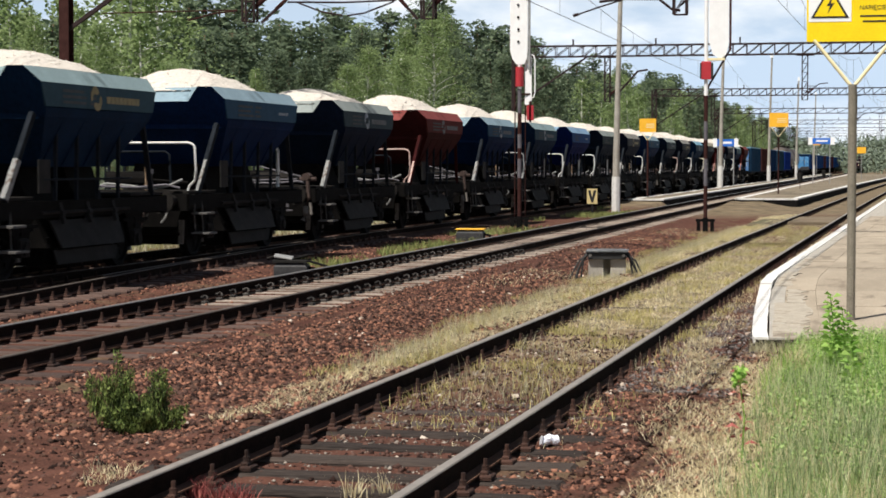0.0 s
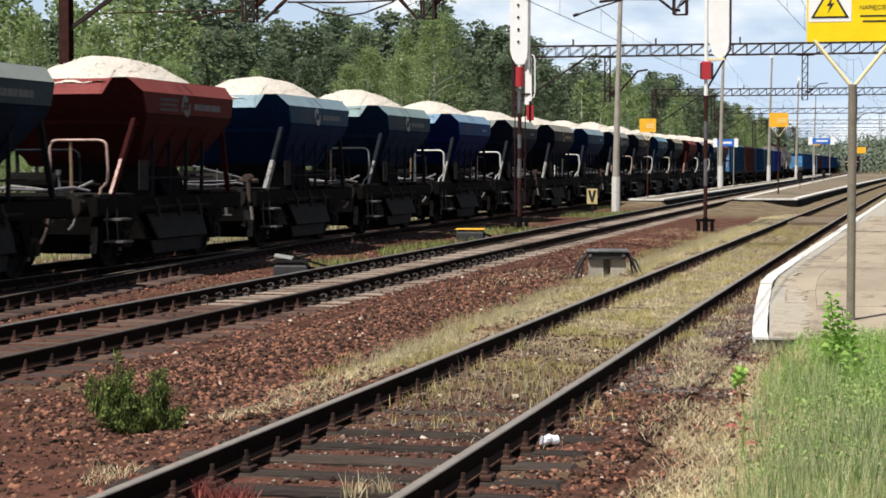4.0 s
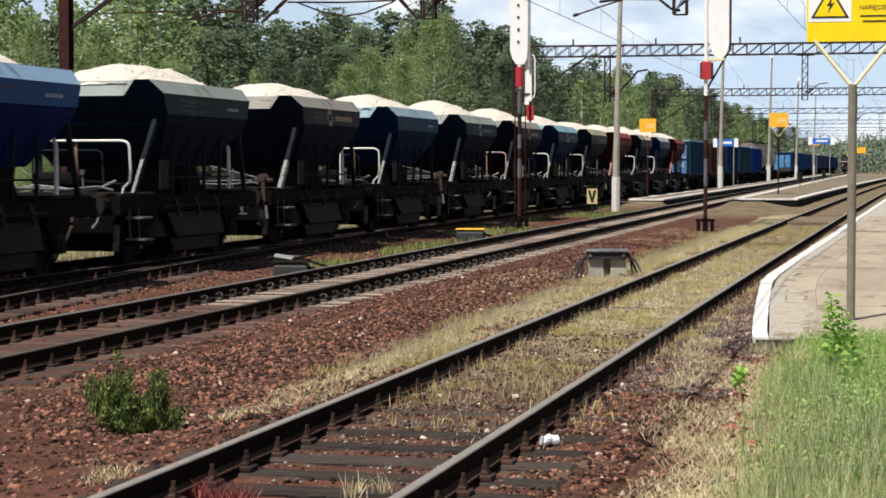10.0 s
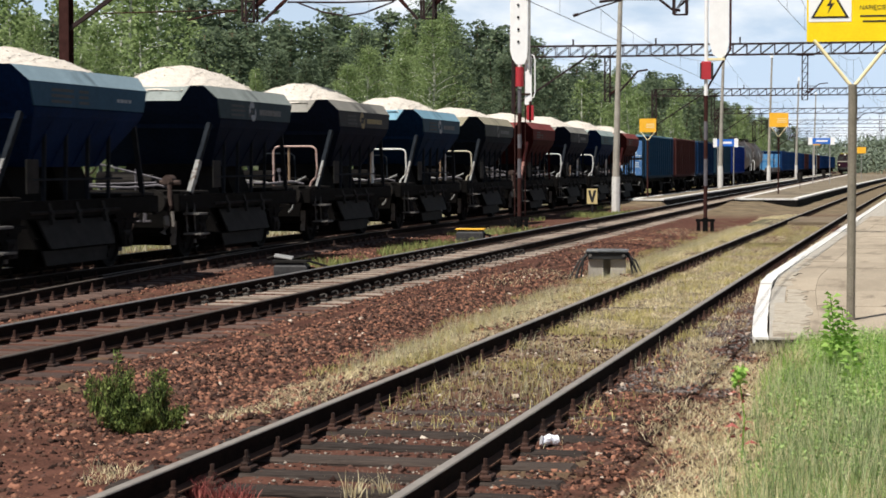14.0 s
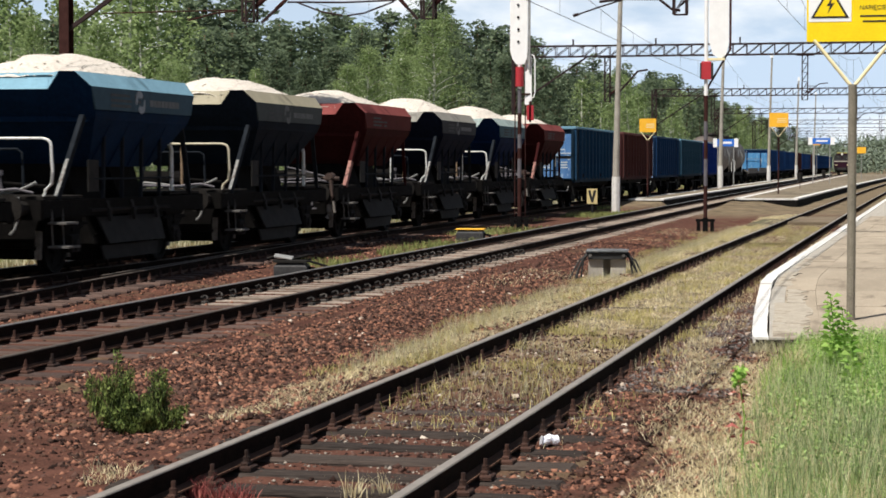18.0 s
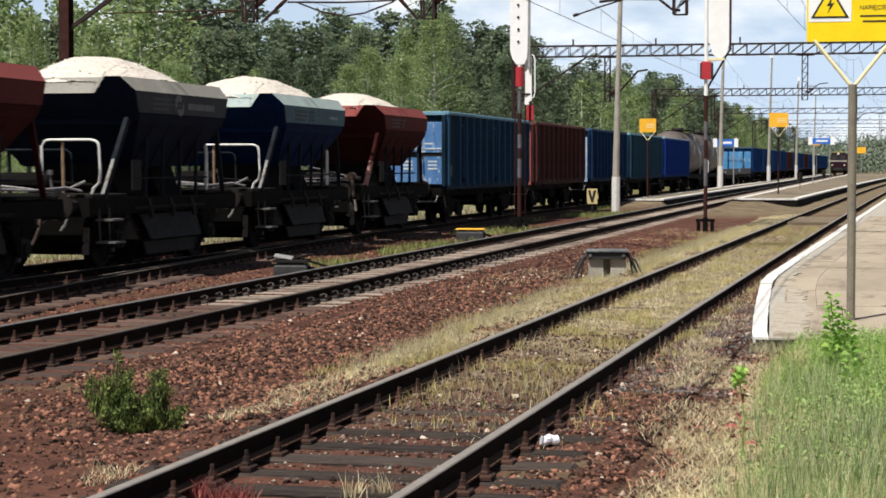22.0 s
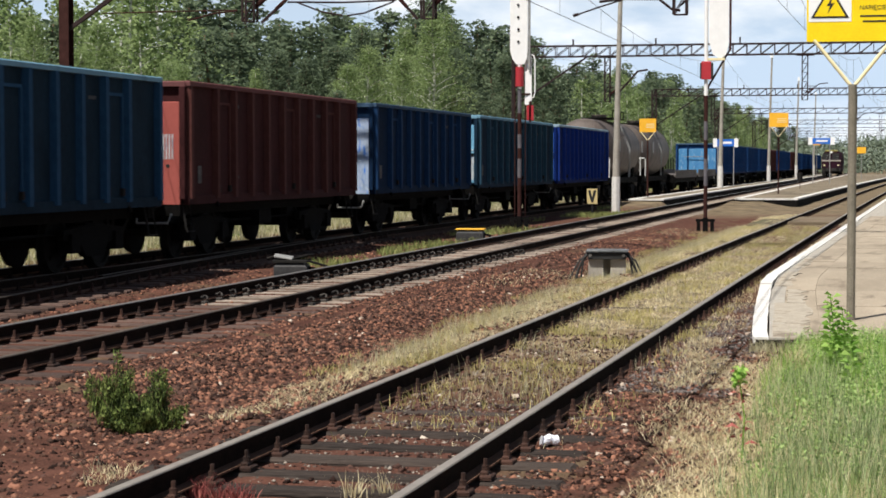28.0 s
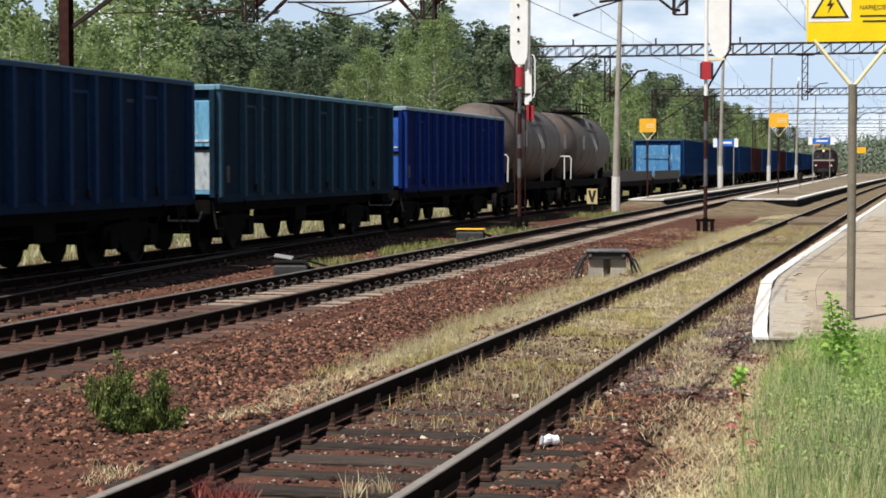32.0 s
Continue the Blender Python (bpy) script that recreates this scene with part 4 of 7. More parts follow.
        for a, b in (((-0.62, -1.10, 1.94), (0.80, -1.16, 1.62)), ((-0.95, -1.1, 1.52), (0.7, -1.15, 1.56)), ((0.28, -1.12, 1.42), (0.28, -1.12, 1.80))):
            part("linkage_rod", Shape().tube([a, b], 0.017, 5), M_BAND, w)
        part("gear_case", Shape().slab(-0.98, -0.62, -1.14, -0.94, 1.42, 1.68, 0.03).tube([(-0.6, -1.05, 1.98), (-0.36, -1.05, 2.02)], 0.05, 8), M_VALVE, w)
        part("air_reservoir", Shape().tube([(-0.4, -0.80, 1.58), (0.5, -0.80, 1.58)], 0.13, 12), M_DECK, w)
        for x in (-0.25, 0.52):
            part("pipe_hanger", Shape().bar((x, -1.33, 1.32), (x + 0.03, -1.36, 0.86), 0.05, 0.03).bar((x - 0.12, -1.36, 0.88), (x + 0.14, -1.36, 0.88), 0.03, 0.03), M_BAND, w)
    if mark == "grab" or rail == 2 or k in (5, 6, 8, 11, 12, 15):
        part("grab_post", Shape().tube([(0.98, 4.75, 1.42), (0.98, 4.75, 2.16), (0.94, 4.75, 2.28), (0.86, 4.75, 2.30)], 0.034, 8), M_RAILING, w, "white grab post on the rear deck")
    for z, x1 in ((0.98, 1.42), (0.62, 1.46)):
        part("step", Shape().slab(1.12, x1, -0.95, -0.50, z, z + 0.035, 0.006).tube([(1.2, -0.93, z), (1.15, -0.93, 1.35)], 0.013, 5).tube([(1.2, -0.52, z), (1.15, -0.52, 1.35)], 0.013, 5), M_STEP, w)
    for y in (0.05, 4.55):
        for x in (-1.06, 1.06):
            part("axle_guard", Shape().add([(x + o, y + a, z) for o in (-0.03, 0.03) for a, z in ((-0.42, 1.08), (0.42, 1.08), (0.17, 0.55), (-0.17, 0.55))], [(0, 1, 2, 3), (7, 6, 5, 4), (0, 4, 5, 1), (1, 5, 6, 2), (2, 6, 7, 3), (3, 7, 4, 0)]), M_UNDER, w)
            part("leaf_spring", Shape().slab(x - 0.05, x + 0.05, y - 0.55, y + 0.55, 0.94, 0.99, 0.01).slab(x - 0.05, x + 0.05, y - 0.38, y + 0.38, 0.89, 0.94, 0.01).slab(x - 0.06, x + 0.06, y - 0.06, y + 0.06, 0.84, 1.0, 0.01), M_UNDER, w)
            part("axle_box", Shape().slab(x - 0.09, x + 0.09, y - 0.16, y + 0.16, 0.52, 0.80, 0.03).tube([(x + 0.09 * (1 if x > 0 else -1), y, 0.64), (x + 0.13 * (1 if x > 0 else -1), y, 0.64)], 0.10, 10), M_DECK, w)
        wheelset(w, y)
        for d in (-1, 1):
            part("brake_shoe", Shape().bar((0.755, y + d * 0.55, 0.42), (0.755, y + d * 0.50, 0.86), 0.09, 0.07), M_PIPEPALE, w)
    buffers(w, -1.80, -1)
    buffers(w, L + 1.80, 1)
    MOVING.append((w, q))
    return w


def rocks(n, place, r0, r1):
    """Angular stones: squashed, turned octahedra."""
    base = np.array([(1, 0, 0), (-1, 0, 0), (0, 1, 0), (0, -1, 0), (0, 0, 1), (0, 0, -1)], dtype=float)
    fc = np.array([(0, 2, 4), (2, 1, 4), (1, 3, 4), (3, 0, 4), (2, 0, 5), (1, 2, 5), (3, 1, 5), (0, 3, 5)])
    pts = np.array([place() for _ in range(n)], dtype=float)
    size = (r0 + (r1 - r0) * rng.random((n, 1, 1)) ** 1.8) * rng.uniform(0.6, 1.2, (n, 1, 3)) * np.array([1.0, 1.0, 0.72])
    v = base[None] * size * rng.uniform(0.7, 1.15, (n, 6, 1))
    ang = rng.uniform(0, math.tau, n)
    tilt = rng.uniform(-0.7, 0.7, n)
    ca, sa, ct, st = np.cos(ang)[:, None], np.sin(ang)[:, None], np.cos(tilt)[:, None], np.sin(tilt)[:, None]
    x, y, z = v[..., 0], v[..., 1], v[..., 2]
    y, z = y * ct - z * st, y * st + z * ct
    x, y = x * ca - y * sa, x * sa + y * ca
    v = np.stack([x, y, z], -1) + pts[:, None]
    f = fc[None] + (np.arange(n) * 6)[:, None, None]
    return v.reshape(-1, 3), f.reshape(-1, 3)


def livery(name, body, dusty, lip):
    """One wagon colour painted as shaded body, sunlit lip and dusty skylit side panel."""
    return (paint("dark_" + name + "_shaded_wagon_paint", body, 0.45), paint("pale_" + name + "_sunlit_lip_paint", lip, 0.75), paint("dusty_" + name + "_skylit_panel_paint", dusty, 0.62))


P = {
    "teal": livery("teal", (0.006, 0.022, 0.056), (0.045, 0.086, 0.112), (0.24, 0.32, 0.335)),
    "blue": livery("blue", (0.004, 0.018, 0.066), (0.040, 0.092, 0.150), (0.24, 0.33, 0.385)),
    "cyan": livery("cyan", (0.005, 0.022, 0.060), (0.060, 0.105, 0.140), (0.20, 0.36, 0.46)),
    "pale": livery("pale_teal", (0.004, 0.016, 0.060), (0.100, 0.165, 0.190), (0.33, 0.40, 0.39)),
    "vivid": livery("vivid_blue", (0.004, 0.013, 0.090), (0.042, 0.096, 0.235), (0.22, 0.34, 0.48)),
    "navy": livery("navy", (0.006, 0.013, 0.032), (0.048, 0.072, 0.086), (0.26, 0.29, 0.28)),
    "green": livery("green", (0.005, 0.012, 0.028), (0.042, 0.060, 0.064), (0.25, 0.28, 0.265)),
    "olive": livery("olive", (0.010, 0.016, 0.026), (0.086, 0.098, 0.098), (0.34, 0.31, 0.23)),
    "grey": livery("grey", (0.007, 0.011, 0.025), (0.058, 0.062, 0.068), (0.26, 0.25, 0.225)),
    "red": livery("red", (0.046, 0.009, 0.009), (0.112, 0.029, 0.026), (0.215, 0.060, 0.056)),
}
LABELS = {"cyan": "teal hopper wagon with bright cyan lip, heaped with stone", "pale": "pale dusty teal hopper wagon heaped with crushed stone", "teal": "dark teal hopper wagon heaped with pale crushed stone", "blue": "dusty blue hopper wagon heaped with pale crushed stone", "vivid": "bright blue hopper wagon heaped with pale crushed stone", "navy": "navy hopper wagon with grey lip, heaped with stone",
          "green": "dark green hopper wagon heaped with pale stone", "olive": "dusty olive-grey hopper wagon heaped with stone", "grey": "dark grey hopper wagon heaped with pale stone", "red": "red-oxide hopper wagon heaped with pale crushed stone"}
MARKS = {"white": M_EMBLEM, "yellow": M_EMBLEM_Y, "dim": M_EMBLEM_D}
HOPPERS = [(-1, "navy", 2, M_RAILING, "small"), (0, "teal", 0, M_RAILING, "yellow"), (1, "blue", 2, M_RAILING, "small"), (2, "navy", 0, M_RAILING, "white"), (3, "red", 1, M_RAILPINK, "dim"), (4, "blue", 0, M_RAILING, "white"),
           (5, "teal", 2, M_RAILDIM, "white"), (6, "vivid", 2, M_RAILING, "small"), (7, "green", 2, M_RAILING, "small"), (8, "grey", 0, M_RAILING, "yellow"), (9, "blue", 1, M_RAILING, "small"), (10, "navy", 0, M_RAILING, "white"),
           (11, "grey", 1, M_RAILPINK, "yellow"), (12, "cyan", 2, M_RAILING, "white"), (13, "olive", 2, M_RAILCREAM, "dim"), (14, "red", 0, M_RAILING, "plain"), (15, "grey", 1, M_RAILING, "dim"), (16, "pale", 2, M_RAILING, "small"), (17, "red", 0, M_RAILING, "plain")]
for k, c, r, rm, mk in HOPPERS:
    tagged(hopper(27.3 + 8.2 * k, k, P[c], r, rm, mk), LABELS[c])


def bogie(parent, y, turn):
    b = Shape()
    for x in (-1.02, 1.02):
        b.add([(x + o, y + a, z) for o in (-0.06, 0.06) for a, z in ((-1.25, 0.72), (-1.2, 0.86), (-0.4, 0.92), (0.4, 0.92), (1.2, 0.86), (1.25, 0.72), (0.55, 0.62), (0.35, 0.42), (-0.35, 0.42), (-0.55, 0.62))],
              [tuple(range(10)), tuple(reversed(range(10, 20)))] + [(i, i + 10, (i + 1) % 10 + 10, (i + 1) % 10) for i in range(10)])
        for d in (-0.9, 0.9):
            b.box(x - 0.12, x + 0.12, y + d - 0.16, y + d + 0.16, 0.5, 0.8)
    b.box(-1.0, 1.0, y - 0.2, y + 0.2, 0.6, 0.95)
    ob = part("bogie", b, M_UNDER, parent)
    for d in (-0.9, 0.9):
        wheelset(parent, y + d, turn)
    return ob


def gondola(q, L, side, rim, door, label, turn=True, near=True, rib=None, bars=True, low=None):
    w = thing("gondola_wagon", label, "freight wagon", "wagons of the freight train")
    bx, z0, z1 = 1.40, 1.28, 3.36
    for x0, x1 in ((-bx, -bx + 0.05), (bx - 0.05, bx)):
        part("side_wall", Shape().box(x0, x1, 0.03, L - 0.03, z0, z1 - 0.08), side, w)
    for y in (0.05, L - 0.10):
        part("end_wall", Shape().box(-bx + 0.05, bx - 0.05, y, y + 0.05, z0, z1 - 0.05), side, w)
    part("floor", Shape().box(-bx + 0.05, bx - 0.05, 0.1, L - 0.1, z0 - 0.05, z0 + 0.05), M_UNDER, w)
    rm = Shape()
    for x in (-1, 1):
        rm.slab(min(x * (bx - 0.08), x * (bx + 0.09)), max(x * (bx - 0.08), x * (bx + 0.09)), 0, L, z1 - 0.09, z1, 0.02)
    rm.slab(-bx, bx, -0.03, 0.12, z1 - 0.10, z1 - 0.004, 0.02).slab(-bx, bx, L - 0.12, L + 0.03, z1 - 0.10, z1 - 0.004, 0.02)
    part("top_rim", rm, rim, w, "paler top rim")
    sl = Shape()
    for x in (-1, 1):
        sl.box(min(x * (bx - 0.06), x * (bx + 0.06)), max(x * (bx - 0.06), x * (bx + 0.06)), 0.0, L, z0 - 0.1, z0 + 0.06)
    part("sole_bar", sl, side, w)
    n = max(8, round((L - 3.0) / 0.98))
    stands = [0.10] + [1.5 + (L - 3.0) * i / n for i in range(n + 1)] + [L - 0.10]
    # posts take a lighter copy of the side paint as light on them
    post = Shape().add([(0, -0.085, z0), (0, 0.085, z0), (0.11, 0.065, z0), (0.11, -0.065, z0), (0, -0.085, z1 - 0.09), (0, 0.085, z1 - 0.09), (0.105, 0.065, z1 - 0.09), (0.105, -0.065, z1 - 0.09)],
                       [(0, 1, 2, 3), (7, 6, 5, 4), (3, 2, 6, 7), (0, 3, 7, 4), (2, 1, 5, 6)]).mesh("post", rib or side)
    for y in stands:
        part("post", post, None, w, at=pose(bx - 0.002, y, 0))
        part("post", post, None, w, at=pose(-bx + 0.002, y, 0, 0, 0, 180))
    if near:
        for i in (1, n // 2 + 1, n):
            y = 0.5 * (stands[i] + stands[i + 1])
            dr = part("side_door", Shape().slab(-0.38, 0.38, 0, 0.03, 0, 1.5, 0.01).mesh("side_door", side), None, w, at=pose(bx + 0.004, y, z0 + 0.08, 0, 0, 90))
            part("door_bar", Shape().box(-0.335, -0.285, -0.035, -0.002, 0.05, 1.62).box(0.285, 0.335, -0.035, -0.002, 0.05, 1.62).box(-0.335, 0.335, -0.03, -0.002, 1.62, 1.67).mesh("door_bar", rib or side), None, dr)
            part("door_hinge", Shape().box(-0.34, -0.26, -0.06, -0.002, 0.02, 0.14).box(0.26, 0.34, -0.06, -0.002, 0.02, 0.14).mesh("door_hinge", M_FLAPGREY), None, dr)
        part("label_plate", Shape().slab(bx + 0.004, bx + 0.012, 0.62, 0.80, 1.55, 1.86, 0.002), M_STEP, w, "small pale label plate")
        for y in (1.5, L - 1.5):
            part("roping_hook", Shape().bar((bx, y, z0 - 0.02), (bx + 0.10, y, z0 - 0.16), 0.08, 0.05), M_UNDER, w)
        for y, z, ww in ((2.6, 2.95, 0.35), (2.6, 2.86, 0.28), (2.45, 1.75, 0.4), (2.45, 1.62, 0.5), (L - 3.0, 2.9, 0.3)):
            part("text_bar", Shape().box(bx + 0.003, bx + 0.006, y, y + ww, z, z + 0.055), M_DULLMARK, w)
    # front end with its two leaves
    for x0, x1 in ((-1.30, -0.70), (-0.60, 0.60), (0.70, 1.30)):
        leaf = part("end_door", Shape().slab(x0, x1, -0.006 if bars else -0.028, 0.046, z0 + (0.06 if bars else -0.10), z1 - (0.30 if bars else 0.37), 0.012), door, w, "painted end panel, sunlight put into its paler colour")
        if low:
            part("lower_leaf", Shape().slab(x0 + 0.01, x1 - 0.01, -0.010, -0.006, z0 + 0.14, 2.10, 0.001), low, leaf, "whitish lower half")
        if "coral" in label:
            for i in range(6):
                part("text_bar", Shape().box(x1 - 0.42 + 0.055 * i, x1 - 0.395 + 0.055 * i, -0.0335, -0.0285, 1.98, 2.42), D_PALE, leaf)
            part("drain_hole", Shape().tube([(x1 - 0.22, -0.034, 1.86), (x1 - 0.22, -0.0285, 1.86)], 0.035, 8), M_BLACK, leaf)
        if not bars:
            continue
        part("crossbar", Shape().slab(x0 - 0.0, x1, -0.05, -0.006, 2.22, 2.30, 0.01), door, leaf)
        part("crossbar_top", Shape().slab(x0 + 0.01, x1 - 0.01, -0.062, -0.008, 2.30, 2.335, 0.006), D_PALE, leaf, "whitish top edge")
        # flat black plate stands for the shade in the gap below the bar
        part("shade_strip", Shape().slab(x0 + 0.01, x1 - 0.01, -0.012, -0.0062, 2.11, 2.21, 0.001), M_BLACK, leaf)
        for i in range(3):
            part("text_bar", Shape().box(x1 - 0.40, x1 - 0.14, -0.0115, -0.0065, 1.74 + 0.10 * i, 1.79 + 0.10 * i), D_PALE, leaf)
        part("text_bar", Shape().box(x0 + 0.06, x0 + 0.36, -0.0115, -0.0065, 2.44, 2.485), D_PALE, leaf)
    for x in (-1.36, -0.65, 0.65, 1.36):
        part("end_post", Shape().slab(x - 0.05, x + 0.05, -0.075, 0.05, z0, z1 - 0.1, 0.012), side, w)
    if near:
        part("handrail", Shape().tube([(-0.9, -0.14, 2.42), (0.62, -0.16, 2.42), (0.68, -0.16, 2.38), (0.70, -0.16, 2.28), (0.72, -0.14, 1.80)], 0.020, 6), M_SCUFFWHITE, w, "thin white end handrail")
        part("shunter_step", Shape().tube([(0.62, -0.30, 1.10), (0.64, -0.42, 0.86), (1.22, -0.42, 0.86), (1.24, -0.30, 1.02)], 0.022, 6), M_SCUFFWHITE, w, "white shunter's foothold")
    fr = Shape()
    for x in (-1.0, 0.85):
        fr.box(x, x + 0.15, 0.1, L - 0.1, 0.98, z0 - 0.06)
    fr.box(-1.3, 1.3, -0.02, 0.22, 0.98, z0 - 0.05).box(-1.3, 1.3, L - 0.22, L + 0.02, 0.98, z0 - 0.05)
    part("underframe", fr, M_UNDER, w)
    if near:
        part("brake_gear", Shape().tube([(-0.4, L / 2 - 0.6, 0.85), (-0.4, L / 2 + 0.5, 0.85)], 0.17, 10).tube([(0.9, 2.5, 0.8), (0.9, L - 2.5, 0.8)], 0.025, 6).box(0.5, 1.1, L / 2 - 0.5, L / 2 + 0.3, 0.7, 0.98), M_UNDER, w)
        for y in (0.25, L - 0.25):
            part("step", Shape().tube([(1.3, y - 0.18, 1.2), (1.4, y - 0.18, 0.7), (1.4, y + 0.18, 0.7), (1.3, y + 0.18, 1.2)], 0.02, 5), M_FLAPGREY, w)
    bogie(w, 2.0, turn)
    bogie(w, L - 2.0, turn)
    buffers(w, -0.62, -1)
    buffers(w, L + 0.62, 1)
    MOVING.append((w, q))
    return w


# shade on the sides and sun on the ends are put into these paints
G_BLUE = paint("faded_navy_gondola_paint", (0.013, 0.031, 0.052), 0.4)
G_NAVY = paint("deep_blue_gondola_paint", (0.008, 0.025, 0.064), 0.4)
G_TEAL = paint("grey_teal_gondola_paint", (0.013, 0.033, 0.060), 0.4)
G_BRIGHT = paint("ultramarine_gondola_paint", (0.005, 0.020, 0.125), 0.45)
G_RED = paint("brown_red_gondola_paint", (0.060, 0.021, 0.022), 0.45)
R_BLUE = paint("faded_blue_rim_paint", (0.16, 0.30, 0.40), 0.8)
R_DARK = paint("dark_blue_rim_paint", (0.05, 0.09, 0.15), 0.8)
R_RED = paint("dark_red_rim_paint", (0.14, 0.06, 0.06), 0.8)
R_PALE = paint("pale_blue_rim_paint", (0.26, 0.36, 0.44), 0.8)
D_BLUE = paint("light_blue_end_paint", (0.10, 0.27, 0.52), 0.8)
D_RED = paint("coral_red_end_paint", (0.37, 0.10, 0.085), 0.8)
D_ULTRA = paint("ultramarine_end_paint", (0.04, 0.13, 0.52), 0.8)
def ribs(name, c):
    """Sheet paint made nearly twice as light, standing in for light on the ribs."""
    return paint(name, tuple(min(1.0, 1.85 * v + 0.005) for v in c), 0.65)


# end paint: real peeling patches over a base lightened for the sun
def bleached(name, a, b, peel):
    return material(name, a, b, 0.85, 0.0, 2.2, 0.08, 30, (peel, 7.0, 0.57), stretch=(1, 1, 0.35), spec=0.08)


RB_BLUE = ribs("lit_navy_rib", (0.010, 0.036, 0.074))
RB_NAVY = ribs("lit_deep_blue_rib", (0.006, 0.024, 0.066))
RB_TEAL = ribs("lit_teal_rib", (0.016, 0.044, 0.07))
RB_BRIGHT = ribs("lit_ultramarine_rib", (0.006, 0.024, 0.15))
RB_RED = ribs("lit_brown_red_rib", (0.05, 0.018, 0.016))
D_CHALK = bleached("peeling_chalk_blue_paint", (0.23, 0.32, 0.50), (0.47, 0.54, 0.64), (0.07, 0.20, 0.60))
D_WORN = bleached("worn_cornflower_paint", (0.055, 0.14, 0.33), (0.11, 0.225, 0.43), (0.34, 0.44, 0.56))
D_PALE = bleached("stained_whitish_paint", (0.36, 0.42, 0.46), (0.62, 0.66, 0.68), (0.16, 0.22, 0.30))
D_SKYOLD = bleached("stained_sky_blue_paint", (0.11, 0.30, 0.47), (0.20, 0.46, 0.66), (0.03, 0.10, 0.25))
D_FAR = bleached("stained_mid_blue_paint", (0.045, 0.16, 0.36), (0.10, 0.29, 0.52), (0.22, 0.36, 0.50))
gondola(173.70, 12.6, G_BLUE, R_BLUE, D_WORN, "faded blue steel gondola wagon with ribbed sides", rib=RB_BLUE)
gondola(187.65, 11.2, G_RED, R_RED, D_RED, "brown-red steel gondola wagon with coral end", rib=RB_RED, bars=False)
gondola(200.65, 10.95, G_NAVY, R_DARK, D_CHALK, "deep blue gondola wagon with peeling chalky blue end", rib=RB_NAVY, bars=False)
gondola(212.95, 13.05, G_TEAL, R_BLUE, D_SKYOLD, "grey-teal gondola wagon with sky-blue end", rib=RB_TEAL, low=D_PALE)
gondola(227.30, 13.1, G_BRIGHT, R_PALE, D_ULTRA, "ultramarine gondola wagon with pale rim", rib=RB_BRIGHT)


def tank_wagon(q):
    w = thing("tank_wagon", "sooty brown-grey tank wagon with a top walkway", "freight wagon", "wagons of the freight train")
    L, r, zc = 11.3, 1.36, 2.58
    s, seg = Shape(), 32
    prof = [(0.0, 0.02), (0.06, 0.45), (0.2, 0.85), (0.42, 1.15), (0.7, 1.31), (1.0, r), (L - 1.0, r), (L - 0.7, 1.31), (L - 0.42, 1.15), (L - 0.2, 0.85), (L - 0.06, 0.45), (L, 0.02)]
    v = [(pr * math.cos(k * math.tau / seg), y, zc + pr * math.sin(k * math.tau / seg)) for y, pr in prof for k in range(seg)]
    f = [(i * seg + k, i * seg + (k + 1) % seg, (i + 1) * seg + (k + 1) % seg, (i + 1) * seg + k) for i in range(len(prof) - 1) for k in range(seg)]
    part("barrel", s.add(v, f), M_TANK, w, smooth=True)
    part("dome", Shape().tube([(0, L / 2, zc + r - 0.1), (0, L / 2, zc + r + 0.22)], 0.36, 20).tube([(0, L / 2, zc + r + 0.22), (0, L / 2, zc + r + 0.27)], 0.40, 20), M_TANK, w)
    wk = Shape().slab(-0.55, 0.9, L / 2 - 2.0, L / 2 + 2.0, zc + r + 0.06, zc + r + 0.1, 0.01)
    part("walkway", wk, M_UNDER, w)
    for i in range(5):
        y = L / 2 - 1.9 + i * 0.95
        part("railing_post", Shape().tube([(0.88, y, zc + r + 0.1), (0.88, y, zc + r + 0.42)], 0.02, 5), M_UNDER, w)
    part("railing", Shape().tube([(0.88, L / 2 - 1.9, zc + r + 0.42), (0.88, L / 2 + 1.9, zc + r + 0.42)], 0.02, 5), M_UNDER, w)
    part("ladder", Shape().tube([(0.9, L / 2 - 0.2, zc + r), (1.45, L / 2 - 0.2, zc), (1.42, L / 2 - 0.2, 1.3)], 0.02, 5).tube([(0.9, L / 2 + 0.2, zc + r), (1.45, L / 2 + 0.2, zc), (1.42, L / 2 + 0.2, 1.3)], 0.02, 5), M_STEELGREY, w)
    for y in (1.5, L - 1.5):
        part("saddle", Shape().box(-1.1, 1.1, y - 0.25, y + 0.25, 1.2, 1.75), M_UNDER, w)
        part("data_panel", Shape().slab(-0.28, 0.28, 0, 0.01, 0, 0.55, 0.002).mesh("data_panel", M_STEELGREY), None, w, "faded grey data panel", at=pose(1.372, y + 1.2, zc - 0.1, 0, 0, 90))
    part("handrail", Shape().tube([(1.3, -0.2, 1.3), (1.32, -0.22, 2.1), (1.25, -0.22, 2.2), (0.6, -0.22, 2.2)], 0.026, 6).tube([(1.05, -0.2, 1.3), (1.05, -0.22, 2.2)], 0.026, 6), M_RAILING, w, "white tubular handrail")
    fr = Shape()
    for x in (-1.1, 0.95):
        fr.box(x, x + 0.15, -0.3, L + 0.3, 1.02, 1.28)
    fr.box(-1.3, 1.3, -0.45, -0.25, 1.0, 1.32).box(-1.3, 1.3, L + 0.25, L + 0.45, 1.0, 1.32)
    part("underframe", fr, M_UNDER, w)
    bogie(w, 1.7, True)
    bogie(w, L - 1.7, True)
    buffers(w, -0.95, -1)
    buffers(w, L + 0.95, 1)
    MOVING.append((w, q))


